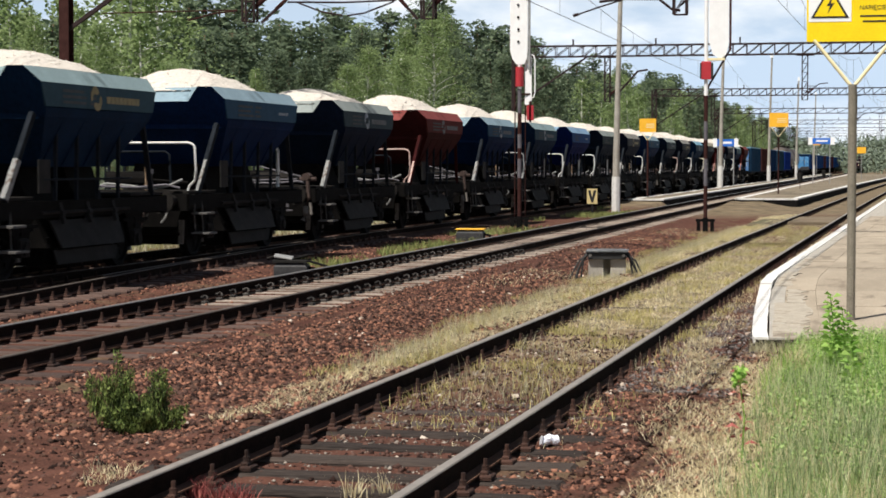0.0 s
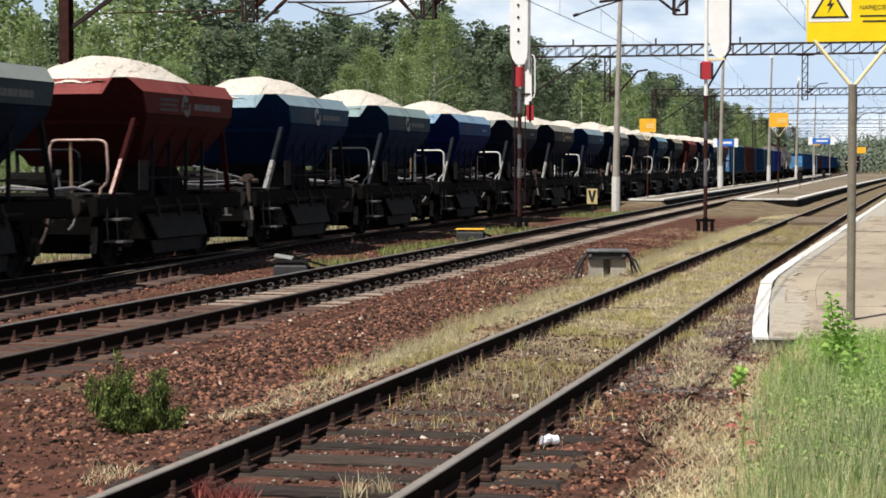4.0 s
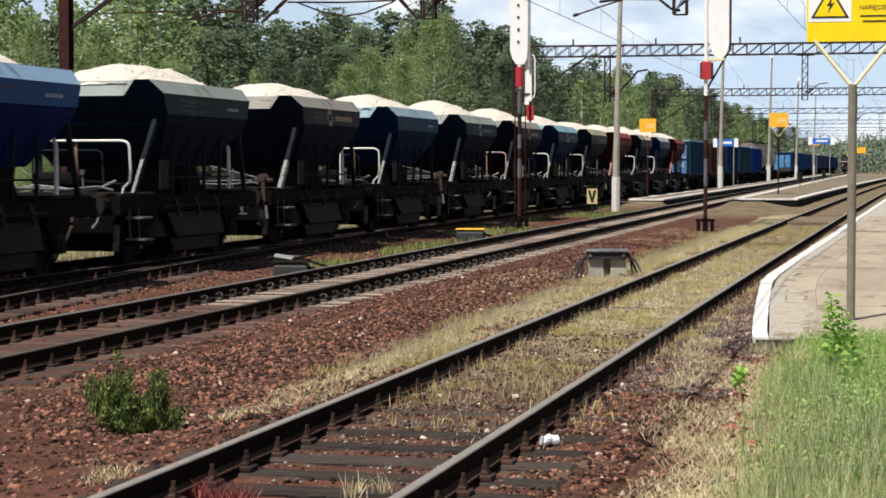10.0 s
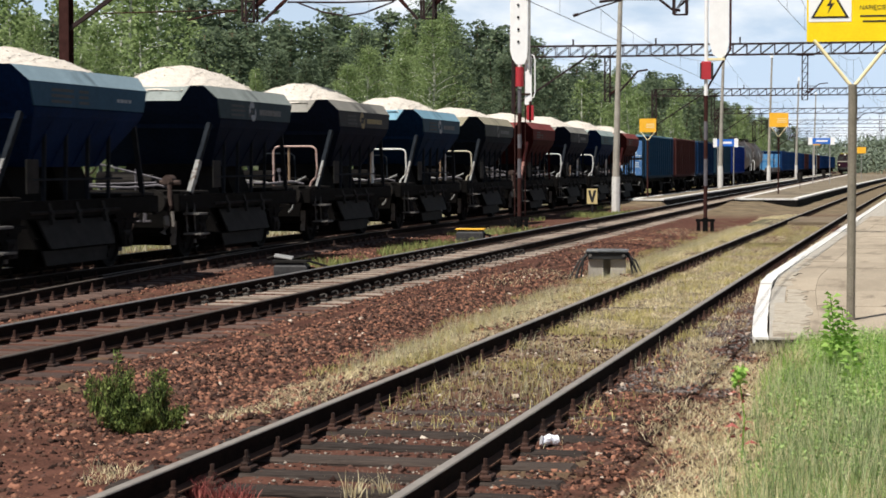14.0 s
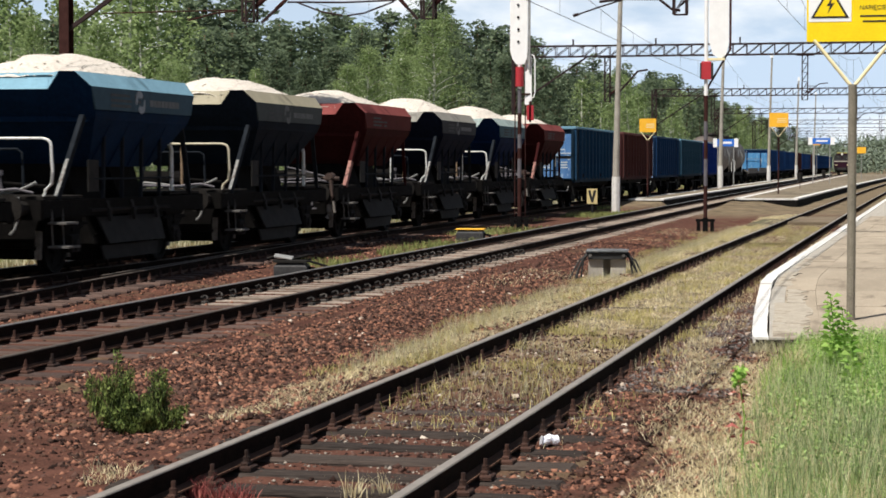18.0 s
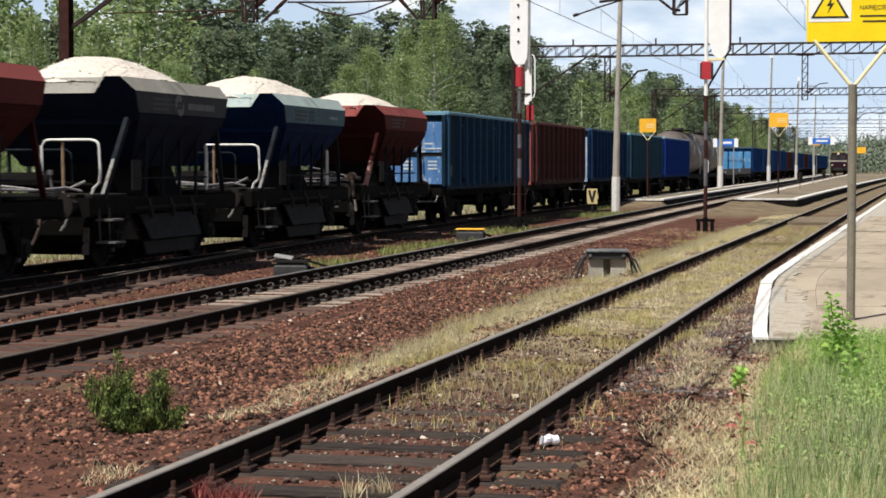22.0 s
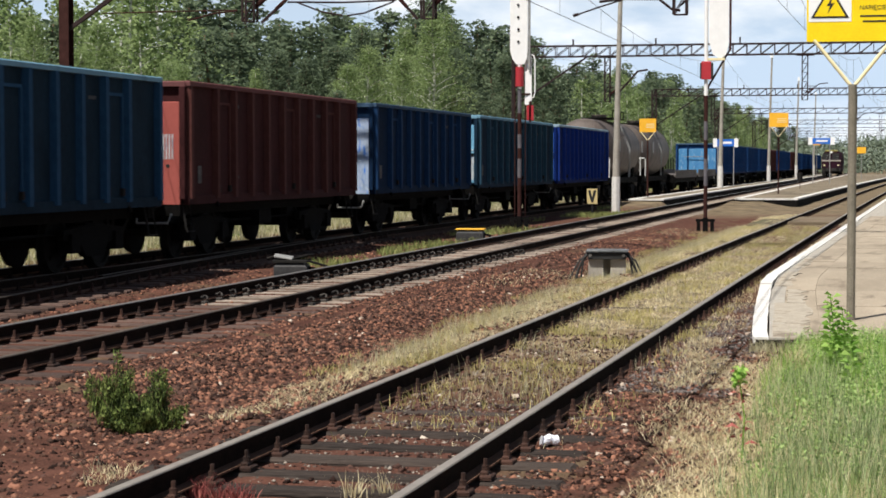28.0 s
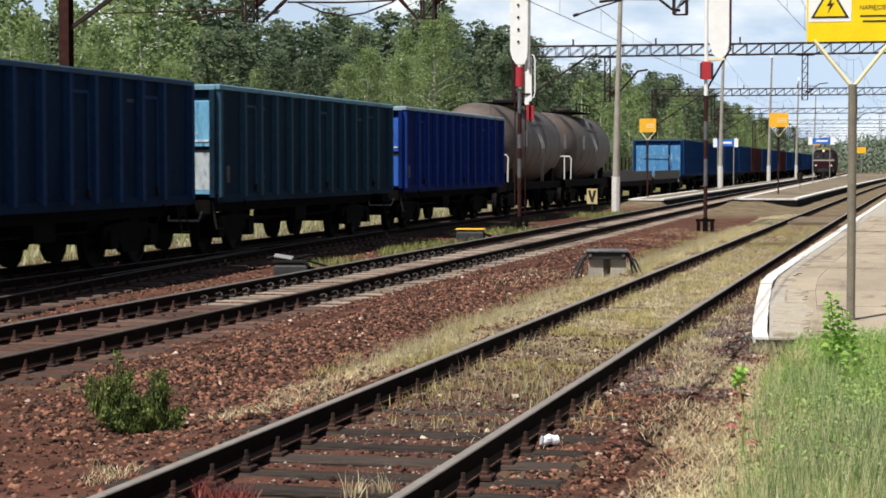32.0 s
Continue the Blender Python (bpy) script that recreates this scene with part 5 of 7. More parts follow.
tank_wagon(242.2)
tank_wagon(255.2)


def flat_wagon(q, L):
    w = thing("flat_wagon", "empty grey-brown flat wagon with low side flaps", "freight wagon", "wagons of the freight train")
    part("deck", Shape().slab(-1.38, 1.38, 0, L, 1.18, 1.28, 0.01), M_FLAT, w)
    for i in range(4):
        y0 = 0.05 + i * (L - 0.1) / 4
        for x in (-1.42, 1.385):
            part("side_flap", Shape().slab(x, x + 0.04, y0 + 0.03, y0 + (L - 0.1) / 4 - 0.03, 1.1, 1.56, 0.008), M_FLAT, w)
    for i in range(8):
        y = 0.6 + i * (L - 1.2) / 7
        part("stanchion", Shape().box(-1.48, -1.42, y - 0.05, y + 0.05, 1.0, 2.3), M_UNDER, w)
    part("sole_bar", Shape().box(-1.3, -1.15, 0, L, 0.85, 1.18).box(1.15, 1.3, 0, L, 0.85, 1.18).box(-1.3, 1.3, -0.05, 0.15, 0.85, 1.28).box(-1.3, 1.3, L - 0.15, L + 0.05, 0.85, 1.28), M_UNDER, w)
    bogie(w, 1.9, True)
    bogie(w, L - 1.9, True)
    buffers(w, -0.55, -1)
    buffers(w, L + 0.55, 1)
    MOVING.append((w, q))


flat_wagon(268.4, 12.2)
flat_wagon(281.8, 12.4)
G_FAR = paint("plain_blue_gondola_paint", (0.006, 0.030, 0.105), 0.45)
RB_FAR = ribs("lit_blue_rib", (0.008, 0.034, 0.11))
far_cols = [(G_FAR, R_DARK, D_FAR), (G_FAR, R_DARK, D_BLUE), (G_BLUE, R_DARK, D_FAR), (G_RED, R_RED, D_RED)]
for i in range(14):
    c = far_cols[(0, 1, 1, 2, 3, 0, 1, 3, 1, 0, 1, 2, 0, 1)[i]]
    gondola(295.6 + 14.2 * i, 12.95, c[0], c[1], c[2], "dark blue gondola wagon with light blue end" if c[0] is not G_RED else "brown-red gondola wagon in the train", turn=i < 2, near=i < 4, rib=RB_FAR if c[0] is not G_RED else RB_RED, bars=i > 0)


def locomotive():
    w = thing("locomotive", "dark plum electric locomotive with olive-yellow cab roof", "locomotive")
    G_PURPLE = paint("dark_plum_loco_paint", (0.035, 0.012, 0.022))
    prof = [(-1.26, 1.1), (-1.30, 2.4), (-1.20, 3.2), (-0.98, 3.55), (-0.55, 3.76), (0.55, 3.76), (0.98, 3.55), (1.20, 3.2), (1.30, 2.4), (1.26, 1.1)]
    part("body", Shape().prism_y(prof, 0, 15.5), G_PURPLE, w)
    part("nose_band", Shape().slab(-1.27, 1.27, -0.03, 0.0, 2.28, 2.46, 0.01), M_CONC, w, "pale front band")
    part("cab_top", Shape().slab(-0.80, 0.80, -0.05, 1.8, 3.62, 3.82, 0.06), M_OLIVE, w, "dull olive-yellow cab roof")
    for x in (-1, 1):
        part("windscreen", Shape().slab(min(x * 0.1, x * 1.2), max(x * 0.1, x * 1.05), -0.03, 0.0, 2.65, 3.35, 0.02), M_BLACK, w)
        part("headlight", Shape().tube([(x * 0.92, 0.0, 1.75), (x * 0.92, -0.08, 1.75)], 0.11, 14), M_CREAM, w)
    part("windscreen_glass_band", Shape().slab(-1.15, 1.15, -0.02, -0.004, 2.55, 2.62, 0.002), M_DULLMARK, w)
    for x in (-0.72, 0.72):
        part("wiper", Shape().bar((x, -0.045, 2.68), (x + 0.22, -0.045, 3.1), 0.02, 0.02), M_STEELGREY, w)
    part("roof_lamp", Shape().tube([(0, 0.0, 3.52), (0, -0.10, 3.52)], 0.15, 14), M_WHITEMETAL, w)
    part("buffer_beam", Shape().slab(-1.25, 1.25, -0.3, 0.0, 0.95, 1.35, 0.02), M_BLACK, w)
    part("underframe", Shape().box(-1.15, 1.15, 0, 15.5, 0.75, 1.1), M_UNDER, w)
    part("pantograph", Shape().tube([(0, 9, 3.8), (0, 10.4, 4.5), (0, 9.2, 5.2)], 0.03, 6).tube([(-0.8, 9.2, 5.2), (0.8, 9.2, 5.2)], 0.03, 6).box(-0.6, 0.6, 8.6, 10.6, 3.74, 3.84), M_BROWN, w)
    bogie(w, 3.5, False)
    bogie(w, 12.0, False)
    buffers(w, -0.85, -1)
    return w


LOCO = locomotive()

# ---------------- trees ----------------
def leaf_cloud(centres, radii, per, size, flat=0.7):
    """Many small leaf quads round clump centres."""
    c = np.repeat(np.array(centres), per, axis=0)
    r = np.repeat(np.array(radii), per)[:, None]
    n = len(c)
    d = rng.normal(0, 1, (n, 3))
    d /= np.linalg.norm(d, axis=1, keepdims=True)
    p = c + d * r * rng.uniform(0.35, 1.0, (n, 1)) ** 0.6 * np.array([1, 1, flat])
    face = d + rng.normal(0, 1.5, (n, 3)) + np.array([0, 0, 0.3])
    a = np.cross(face, rng.normal(0, 1, (n, 3)))
    a /= np.linalg.norm(a, axis=1, keepdims=True)
    b = np.cross(face, a)
    b /= np.linalg.norm(b, axis=1, keepdims=True)
    s = size * rng.uniform(0.6, 1.4, (n, 1))
    q = np.stack([p - a * s, p - b * s * 0.55, p + a * s, p + b * s * 0.55], 1)
    return q.reshape(-1, 3), (np.arange(n)[:, None] * 4 + np.arange(4)[None])


def tree_meshes(kind, seed, far=False):
    """Trunk with limbs, and a crown of leaf clumps with gaps; ten metres tall."""
    rnd = random.Random(seed)
    trunk = Shape()
    lean = (rnd.uniform(-0.3, 0.3), rnd.uniform(-0.3, 0.3))
    H = 10.0
    axis = lambda z: (lean[0] * max(0.0, z / H) ** 1.5 * 1.2 + 0.12 * math.sin(z * 0.7 + seed), lean[1] * max(0.0, z / H) ** 1.5 * 1.2, z)
    trunk.tube([axis(z) for z in (-0.5, 1, 2.5, 4, 5.5, 7, 8.5, 9.7)], 0.16 if kind == "pine" else 0.12, 8, 0.02)
    cs, rs = [], []
    n = 62 if kind == "pine" else 64
    for i in range(n):
        t = (i + rnd.random()) / n
        z = 2.2 + 7.7 * t if kind == "pine" else 1.6 + 8.3 * t
        reach = (2.15 * (1 - t) ** 0.8 + 0.12) if kind == "pine" else 2.1 * math.sin(math.pi * min(1, 0.12 + 0.88 * t)) ** 0.6 * (1.0 - 0.45 * t)
        a = i * 2.4 + rnd.uniform(-0.5, 0.5)
        d = reach * rnd.uniform(0.45, 1.05)
        x0, y0, _ = axis(z - 0.3)
        end = (x0 + d * math.cos(a), y0 + d * math.sin(a), z + (0.25 * d if kind == "birch" else 0.12 * d) - (0.2 if kind == "pine" else 0))
        if not far or i % 4 == 0:
            trunk.tube([(x0, y0, z - 0.3 * d), ((x0 + end[0]) / 2, (y0 + end[1]) / 2, (z - 0.15 * d + end[2]) / 2 + 0.05), end], 0.045 * (1.2 - t), 5, 0.008, cap=False)
        for u in (0.55, 1.0):
            cs.append((x0 + (end[0] - x0) * u, y0 + (end[1] - y0) * u, z - 0.2 * d + (end[2] - z + 0.2 * d) * u + rnd.uniform(-0.15, 0.15) - (0.2 if kind == "birch" else 0)))
            rs.append((0.66 if kind == "pine" else 0.62) * rnd.uniform(0.7, 1.3) * (1.15 - 0.45 * t))
    per, big = (15, 2.0) if far else (84, 1.0)
    v, f = leaf_cloud(cs, rs, per, (0.062 if kind == "pine" else 0.056) * big, 0.7 if kind == "pine" else 0.95)
    tm = trunk.mesh("trunk", M_BARK if kind == "pine" else M_BIRCHBARK, True)
    ob = bulk("crown", v, f, M_PINE if kind == "pine" else M_BIRCH)
    cm = ob.data
    bpy.data.objects.remove(ob)
    return tm, cm


TREES = {(k, far): [tree_meshes(k, s + o, far) for s in (1, 2, 3, 4)] for k, o in (("pine", 0), ("birch", 10)) for far in (False, True)}


def tree(kind, x, y, h, wide=1.0):
    tm, cm = random.choice(TREES[(kind, y > 150 or x < -33)])
    t = thing("pine_tree" if kind == "pine" else "birch_tree", "dark green pine at the wood's edge" if kind == "pine" else "light green birch at the wood's edge", "tree", "trees of the wood", at=pose(x, y, ground_height(x, y) - 0.1, 0, 0, random.uniform(0, 360)))
    s = h / 10.0
    t.scale = (s * wide, s * wide, s)
    part("trunk", tm, None, t)
    part("crown", cm, None, t)


def wood():
    r = random.Random(5)
    y = 40.0
    while y < 520:
        for row in range(5 if y < 190 else 4):
            x = -27.0 - row * 4.6 - r.uniform(-1.8, 1.8) - (9 * max(0, 1 - (y - 40) / 60))
            yy = y + r.uniform(-1.3, 1.3) + row * 1.1
            along = yy * 27.0 / -x
            birchy = (row < 3 or along < 74) and any(a < along < b for a, b in ((0, 76), (97, 120), (168, 225), (245, 275), (345, 430))) and r.random() < 0.88
            h = (7.9 + row * 1.15) * r.uniform(0.72, 1.16) * (1.0 + 0.0016 * (yy - 110)) * (0.86 if yy < 95 else 1.0) * (0.95 if 76 < along < 100 else 1.16 if 110 < along < 152 else 0.86 if along > 300 else 1.0)
            tree("birch" if birchy else "pine", x, yy, h, r.uniform(1.1, 1.45) if birchy else r.uniform(1.25, 1.7))
        if y < 260:
            for back in (49.0, 53.5):
                tree("pine", -back - r.uniform(-1.5, 1.5), y * 1.5 + r.uniform(-1.5, 1.5), r.uniform(9.0, 11.3) * (1.0 if y < 120 else 0.97), r.uniform(0.95, 1.25))
        tree("birch" if r.random() < 0.45 else "pine", -24.5 - r.uniform(0, 2.0), y, r.uniform(3.0, 5.0), r.uniform(1.3, 1.9))
        y += 2.9 + y * 0.008 + max(0, y - 300) * 0.01
    for x, yy, h in ((3.4, 112, 9.5), (5.2, 126, 8.0), (6.4, 140, 8.0), (3.9, 185, 7.0), (5.0, 240, 8), (4.5, 300, 9)):
        tree("birch", x, yy, h, 1.1)
    tree("birch", -23.8, 73.4, 5.5, 0.9)


wood()


def far_woods():
    """The wooded ridge that closes the view down the line."""
    n = 3400
    yy = rng.uniform(420, 620, n)
    xx = rng.uniform(-150, 60, n)
    top = 3 + 7 * np.array([noise.noise(Vector((x * 0.03, y * 0.02, 0))) for x, y in zip(xx, yy)]) * 0.5 + (yy - 420) * 0.02
    cs = np.stack([xx, yy, np.maximum(1, rng.uniform(0, 1, n) * (top + 3))], 1)
    v, f = leaf_cloud(cs, np.full(n, 2.0), 46, 0.30, 0.8)
    tagged(bulk("far_woods", v, f, M_HAZYWOOD), "distant woods closing the line, haze mixed into their green", "woods", kind="stuff")


far_woods()

# ---------------- overhead line ----------------
def lattice(s, a, b, w, h, n, r=0.025):
    """A square lattice girder from a to b, w along the track, h high."""
    a, b = Vector(a), Vector(b)
    d = (b - a)
    vert = abs(d.normalized().z) > 0.5
    u1 = Vector((0, 1, 0)) * w / 2
    u2 = (Vector((1, 0, 0)) if vert else Vector((0, 0, 1))) * h / 2
    for i in (-1, 1):
        for j in (-1, 1):
            s.bar(a + u1 * i + u2 * j, b + u1 * i + u2 * j, r * 2, r * 2)
    for k in range(n):
        p, q = a + d * (k / n), a + d * ((k + 1) / n)
        for i in (-1, 1):
            s.bar(p + u1 * i - u2, q + u1 * i + u2, r, r)
            s.bar(p + u1 * i - u2, p + u1 * i + u2, r, r)
    return s


def gantry(y, x0=-19.4, x1=4.5, detail=True, solid=False):
    g = thing("overhead_gantry", "rusty lattice steel gantry carrying the overhead wires", "gantry", "gantries over the tracks", at=pose(0, y, 0))
    zb = 7.75
    part("beam", lattice(Shape(), (x0, 0, zb), (x1, 0, zb), 0.5, 0.55, 34 if detail else 20, 0.035), M_GANTRY, g)
    for x in (x0, x1):
        if solid:
            part("post", Shape().box(x - 0.12, x + 0.12, -0.15, -0.13, -0.3, zb + 0.25).box(x - 0.12, x + 0.12, 0.13, 0.15, -0.3, zb + 0.25).box(x - 0.012, x + 0.012, -0.13, 0.13, -0.3, zb + 0.25), M_BROWN, g, "rust-brown rolled steel post")
            continue
        part("post", lattice(Shape(), (x, 0, -0.3), (x, 0, zb + 0.25), 0.35, 0.35, 12, 0.04), M_GANTRY, g)
    part("brace", Shape().bar((x0, 0, 5.0), (x0 + 3.8, 0, zb - 0.25), 0.09, 0.09), M_GANTRY, g)
    if solid:
        xa, xb = X_TRAIN - 0.85, X_MAIN - 1.75
        part("strut", Shape().bar((xa + 0.28, 0, 5.12), (xa + 1.0, 0, 5.75), 0.06, 0.06).bar((xa + 1.0, 0, 5.75), (xa + 1.2, 0, 7.4), 0.05, 0.05), M_GANTRY, g)
        part("strut", Shape().bar((xb - 0.25, 0, 5.15), (xb - 0.8, 0, 5.75), 0.06, 0.06).bar((xb - 0.8, 0, 5.75), (xb - 1.0, 0, 7.4), 0.05, 0.05), M_GANTRY, g)
        part("insulator", Shape().tube([(xa + 0.62, 0, 5.42), (xa + 0.85, 0, 5.62)], 0.045, 8), M_BROWN, g)
        part("insulator", Shape().tube([(xb - 0.5, 0, 5.42), (xb - 0.7, 0, 5.64)], 0.045, 8), M_BROWN, g)
        part("span_tube", Shape().tube([(xa + 0.9, 0, 5.58), (xa + 2.2, 0, 5.55), (xb - 0.75, 0, 5.58)], 0.022, 6), M_GANTRY, g)
        part("steady_arm", Shape().tube([(xa + 1.1, 0, 5.58), (xa + 1.7, 0, 5.35), (xa + 2.2, 0, 5.25)], 0.02, 6).tube([(xb - 0.8, 0, 5.55), (xb - 1.5, 0, 5.3), (xb - 1.9, 0, 5.25)], 0.02, 6), M_GANTRY, g)
        part("tie_rod", Shape().tube([(x0 + 0.9, 0, 5.40), (xa - 0.3, 0, 5.42)], 0.015, 6).tube([(xa - 1.5, 0, 5.2), (xa - 0.8, 0, 5.36), (xa - 0.3, 0, 5.40)], 0.018, 6), M_BROWN, g)
        xs = near_centre(y) - 1.8
        part("pull_off_arm", Shape().tube([(xs, 0, 5.24), (xs - 0.18, 0, 5.27), (xs - 0.32, 0, 5.38), (xs - 0.47, 0, 5.50), (xs - 1.2, 0, 5.52), (xs - 1.78, 0, 5.46)], 0.03, 6), M_GANTRY, g, "bent pull-off arm")
        part("steady_arm", Shape().tube([(xs - 1.25, 0, 5.50), (xs - 1.8, 0, 5.34), (xs - 2.28, 0, 5.18)], 0.018, 6).tube([(xs - 2.36, 0, 5.16), (xs - 2.24, 0, 5.20)], 0.035, 6), M_GANTRY, g)
        part("cross_wire", Shape().tube([(xb + 1.2, 0, 6.0), (xb + 2.6, 0, 5.75), (xb + 4.2, 0, 5.85)], 0.02, 6), M_GANTRY, g)
    for x in (X_TRAIN - 0.85, X_MAIN - 1.75, near_centre(y) - 1.8) if solid else (X_TRAIN - 1.0, near_centre(y) - 2.7):
        a = part("drop_arm", lattice(Shape(), (x, 0, 5.15), (x, 0, zb - 0.28), 0.25, 0.28, 5, 0.022).slab(x - 0.45, x + 0.45, -0.2, 0.2, zb - 0.36, zb - 0.28, 0.01), M_GANTRY, g)
        part("registration_arm", Shape().tube([(x, 0, 5.35), (x + 0.7, 0, 5.95), (x + 1.15, 0, 6.0)], 0.025, 6).tube([(x, 0, 5.85), (x + 0.55, 0, 5.85)], 0.02, 6), M_GANTRY, a)
        part("insulator", Shape().tube([(x + 0.15, 0, 5.5), (x + 0.42, 0, 5.72)], 0.06, 8), M_BROWN, a)
    for i in range(5):
        x = x0 + 3 + i * 4.3
        part("wire_peg", Shape().tube([(x, 0, zb + 0.27), (x, 0, zb + 0.62)], 0.045, 6), M_GANTRY, g)
    return g


GANTRY_Y = (44.0, 103.5, 165.0, 224.0, 284.0, 344.0, 404.0)
for gy in GANTRY_Y:
    gantry(gy, x0=-18.95 if gy < 50 else -19.4, detail=gy < 180, solid=gy < 50)


def wires():
    """Contact wire, carrier and droppers over each track, one thing a track."""
    for name, cx in (("siding", near_centre), ("main", lambda y: X_MAIN), ("loop", lambda y: X_TRAIN)):
        t = thing("overhead_wire", "thin dark contact wire with carrier wire and droppers", "overhead wire", "overhead wires")
        stops = (-16.0,) + GANTRY_Y
        sag = lambda y, a, b: 6.15 + 1.1 * (2 * (y - a) / (b - a) - 1) ** 2
        spans = list(zip(stops[:-1], stops[1:]))
        part("contact_wire", Shape().tube([(cx(y), y, 5.75) for y in stops], 0.0055 if name == "loop" else 0.0085, 4), M_WIRE, t)
        part("carrier_wire", Shape().tube([(cx(y), y, sag(y, a, b)) for a, b in spans for y in np.linspace(a, b, 11)[:-1]], 0.0055 if name == "loop" else 0.0085, 4), M_WIRE, t)
        for a, b in spans[:4]:
            for y in np.linspace(a, b, 9)[1:-1]:
                part("dropper", Shape().tube([(cx(y), y, 5.75), (cx(y), y, sag(y, a, b))], 0.006, 4), M_WIRE, t)


wires()

# ---------------- poles, signals and signs ----------------
def lamp_pole(x, y, z, bracket=False):
    p = thing("lamp_pole", "slim grey concrete lamp pole with whitewashed foot", "lamp pole", "lamp poles on the platform", at=pose(x, y, z))
    part("foot", Shape().tube([(0, 0, -0.2), (0, 0, 1.45)], 0.175, 8, 0.165), M_WHITE, p, "whitewashed concrete foot")
    part("shaft", Shape().tube([(0, 0, 1.4), (0.05, 0, 4.5), (0.22, 0, 11.0)], 0.14, 10, 0.075), M_CONC, p)
    part("lamp_head", Shape().tube([(0.22, 0, 11.0), (0.22, 0, 11.1), (0.22, 0, 11.3), (0.22, 0, 11.42)], 0.16, 10, 0.10), M_WHITEMETAL, p, "white lamp head")
    if bracket:
        part("bracket_arm", Shape().tube([(0.06, 0, 4.75), (0.85, 0, 5.62), (1.25, 0, 5.68)], 0.04, 6), M_GANTRY, p)


lamp_pole(-10.86, 79.5, -0.05, True)
for yy in (130.0, 180.5, 231, 281):
    lamp_pole(-11.0, yy, 0.33)


def bands(parent, x, y, spans, r=0.058):
    for z0, z1, m in spans:
        part("mast_band", Shape().tube([(x, y, z0), (x, y, z1)], r, 10), m, parent)


def signal_one():
    s = thing("light_signal", "banded light signal mast with white back board", "signal", at=pose(-10.55, 56.8, 0.0))
    part("base_frame", Shape().box(-0.28, 0.28, -0.05, 0.05, 0.28, 0.36).box(-0.25, -0.15, -0.06, 0.06, -0.1, 0.34).box(0.15, 0.25, -0.06, 0.06, -0.1, 0.34).box(-0.07, 0.07, -0.1, 0.1, -0.1, 0.40), M_PITCH, s, "black insulated foot")
    bands(s, 0, 0, [(0.36, 1.5, M_BROWN), (1.5, 2.05, M_BAND), (2.05, 2.35, M_BROWN), (2.35, 2.75, M_BAND), (2.75, 3.35, M_BROWN), (3.35, 4.05, M_BAND), (4.05, 8.0, M_WHITEMETAL)])
    part("red_collar", Shape().tube([(0, 0, 4.12), (0, 0, 4.68)], 0.12, 12), M_RED, s)
    b = Shape().add([(x, y, z) for y in (-0.06, -0.02) for x, z in ((-0.22, 7.6), (-0.27, 7.3), (-0.27, 5.15), (-0.2, 4.9), (-0.08, 4.75), (0.14, 4.75), (0.22, 4.9), (0.24, 5.15), (0.24, 7.3), (0.18, 7.6))],
                    [tuple(range(10)), tuple(reversed(range(10, 20)))] + [(i, (i + 1) % 10, (i + 1) % 10 + 10, i + 10) for i in range(10)])
    bd = part("back_board", b, M_WHITEMETAL, s, "white board with rounded foot")
    for z in (5.4, 5.75, 6.1, 6.45, 6.8):
        part("bolt", Shape().tube([(-0.03, -0.06, z), (-0.03, -0.085, z)], 0.035, 8), M_UNDER, bd)
    part("side_bar", Shape().box(0.25, 0.31, -0.03, 0.03, 4.6, 7.6), M_STEELGREY, s)
    b2 = Shape().add([(x, y, z) for y in (0.04, 0.10) for x, z in ((0.14, 3.6), (0.30, 3.6), (0.34, 3.75), (0.34, 4.85), (0.32, 5.0), (0.25, 5.05), (0.18, 4.95), (0.14, 4.7))],
                     [tuple(range(8)), tuple(reversed(range(8, 16)))] + [(i, (i + 1) % 8, (i + 1) % 8 + 8, i + 8) for i in range(8)])
    part("lower_board", b2, M_WHITEMETAL, s, "smaller white rounded board")
    part("board_loop", Shape().tube([(0.32, 0.07, 3.78), (0.40, 0.07, 3.82), (0.435, 0.07, 3.95), (0.435, 0.07, 4.85), (0.40, 0.07, 5.0), (0.30, 0.07, 5.05)], 0.022, 6), M_WHITEMETAL, s, "white rim tube of the lower board")
    part("bracket", Shape().bar((0, 0, 3.9), (0.3, 0.06, 3.9), 0.05, 0.05).bar((0.3, 0.06, 3.1), (0.3, 0.06, 3.7), 0.06, 0.06), M_BROWN, s)
    part("red_foot", Shape().box(0.2, 0.4, 0.03, 0.11, 3.15, 3.58), M_RED, s)
    for x in (-0.16, 0.14):
        part("ladder_rail", Shape().tube([(x, 0.14, 0.4), (x, 0.14, 4.8)], 0.018, 5), M_BROWN, s)


signal_one()


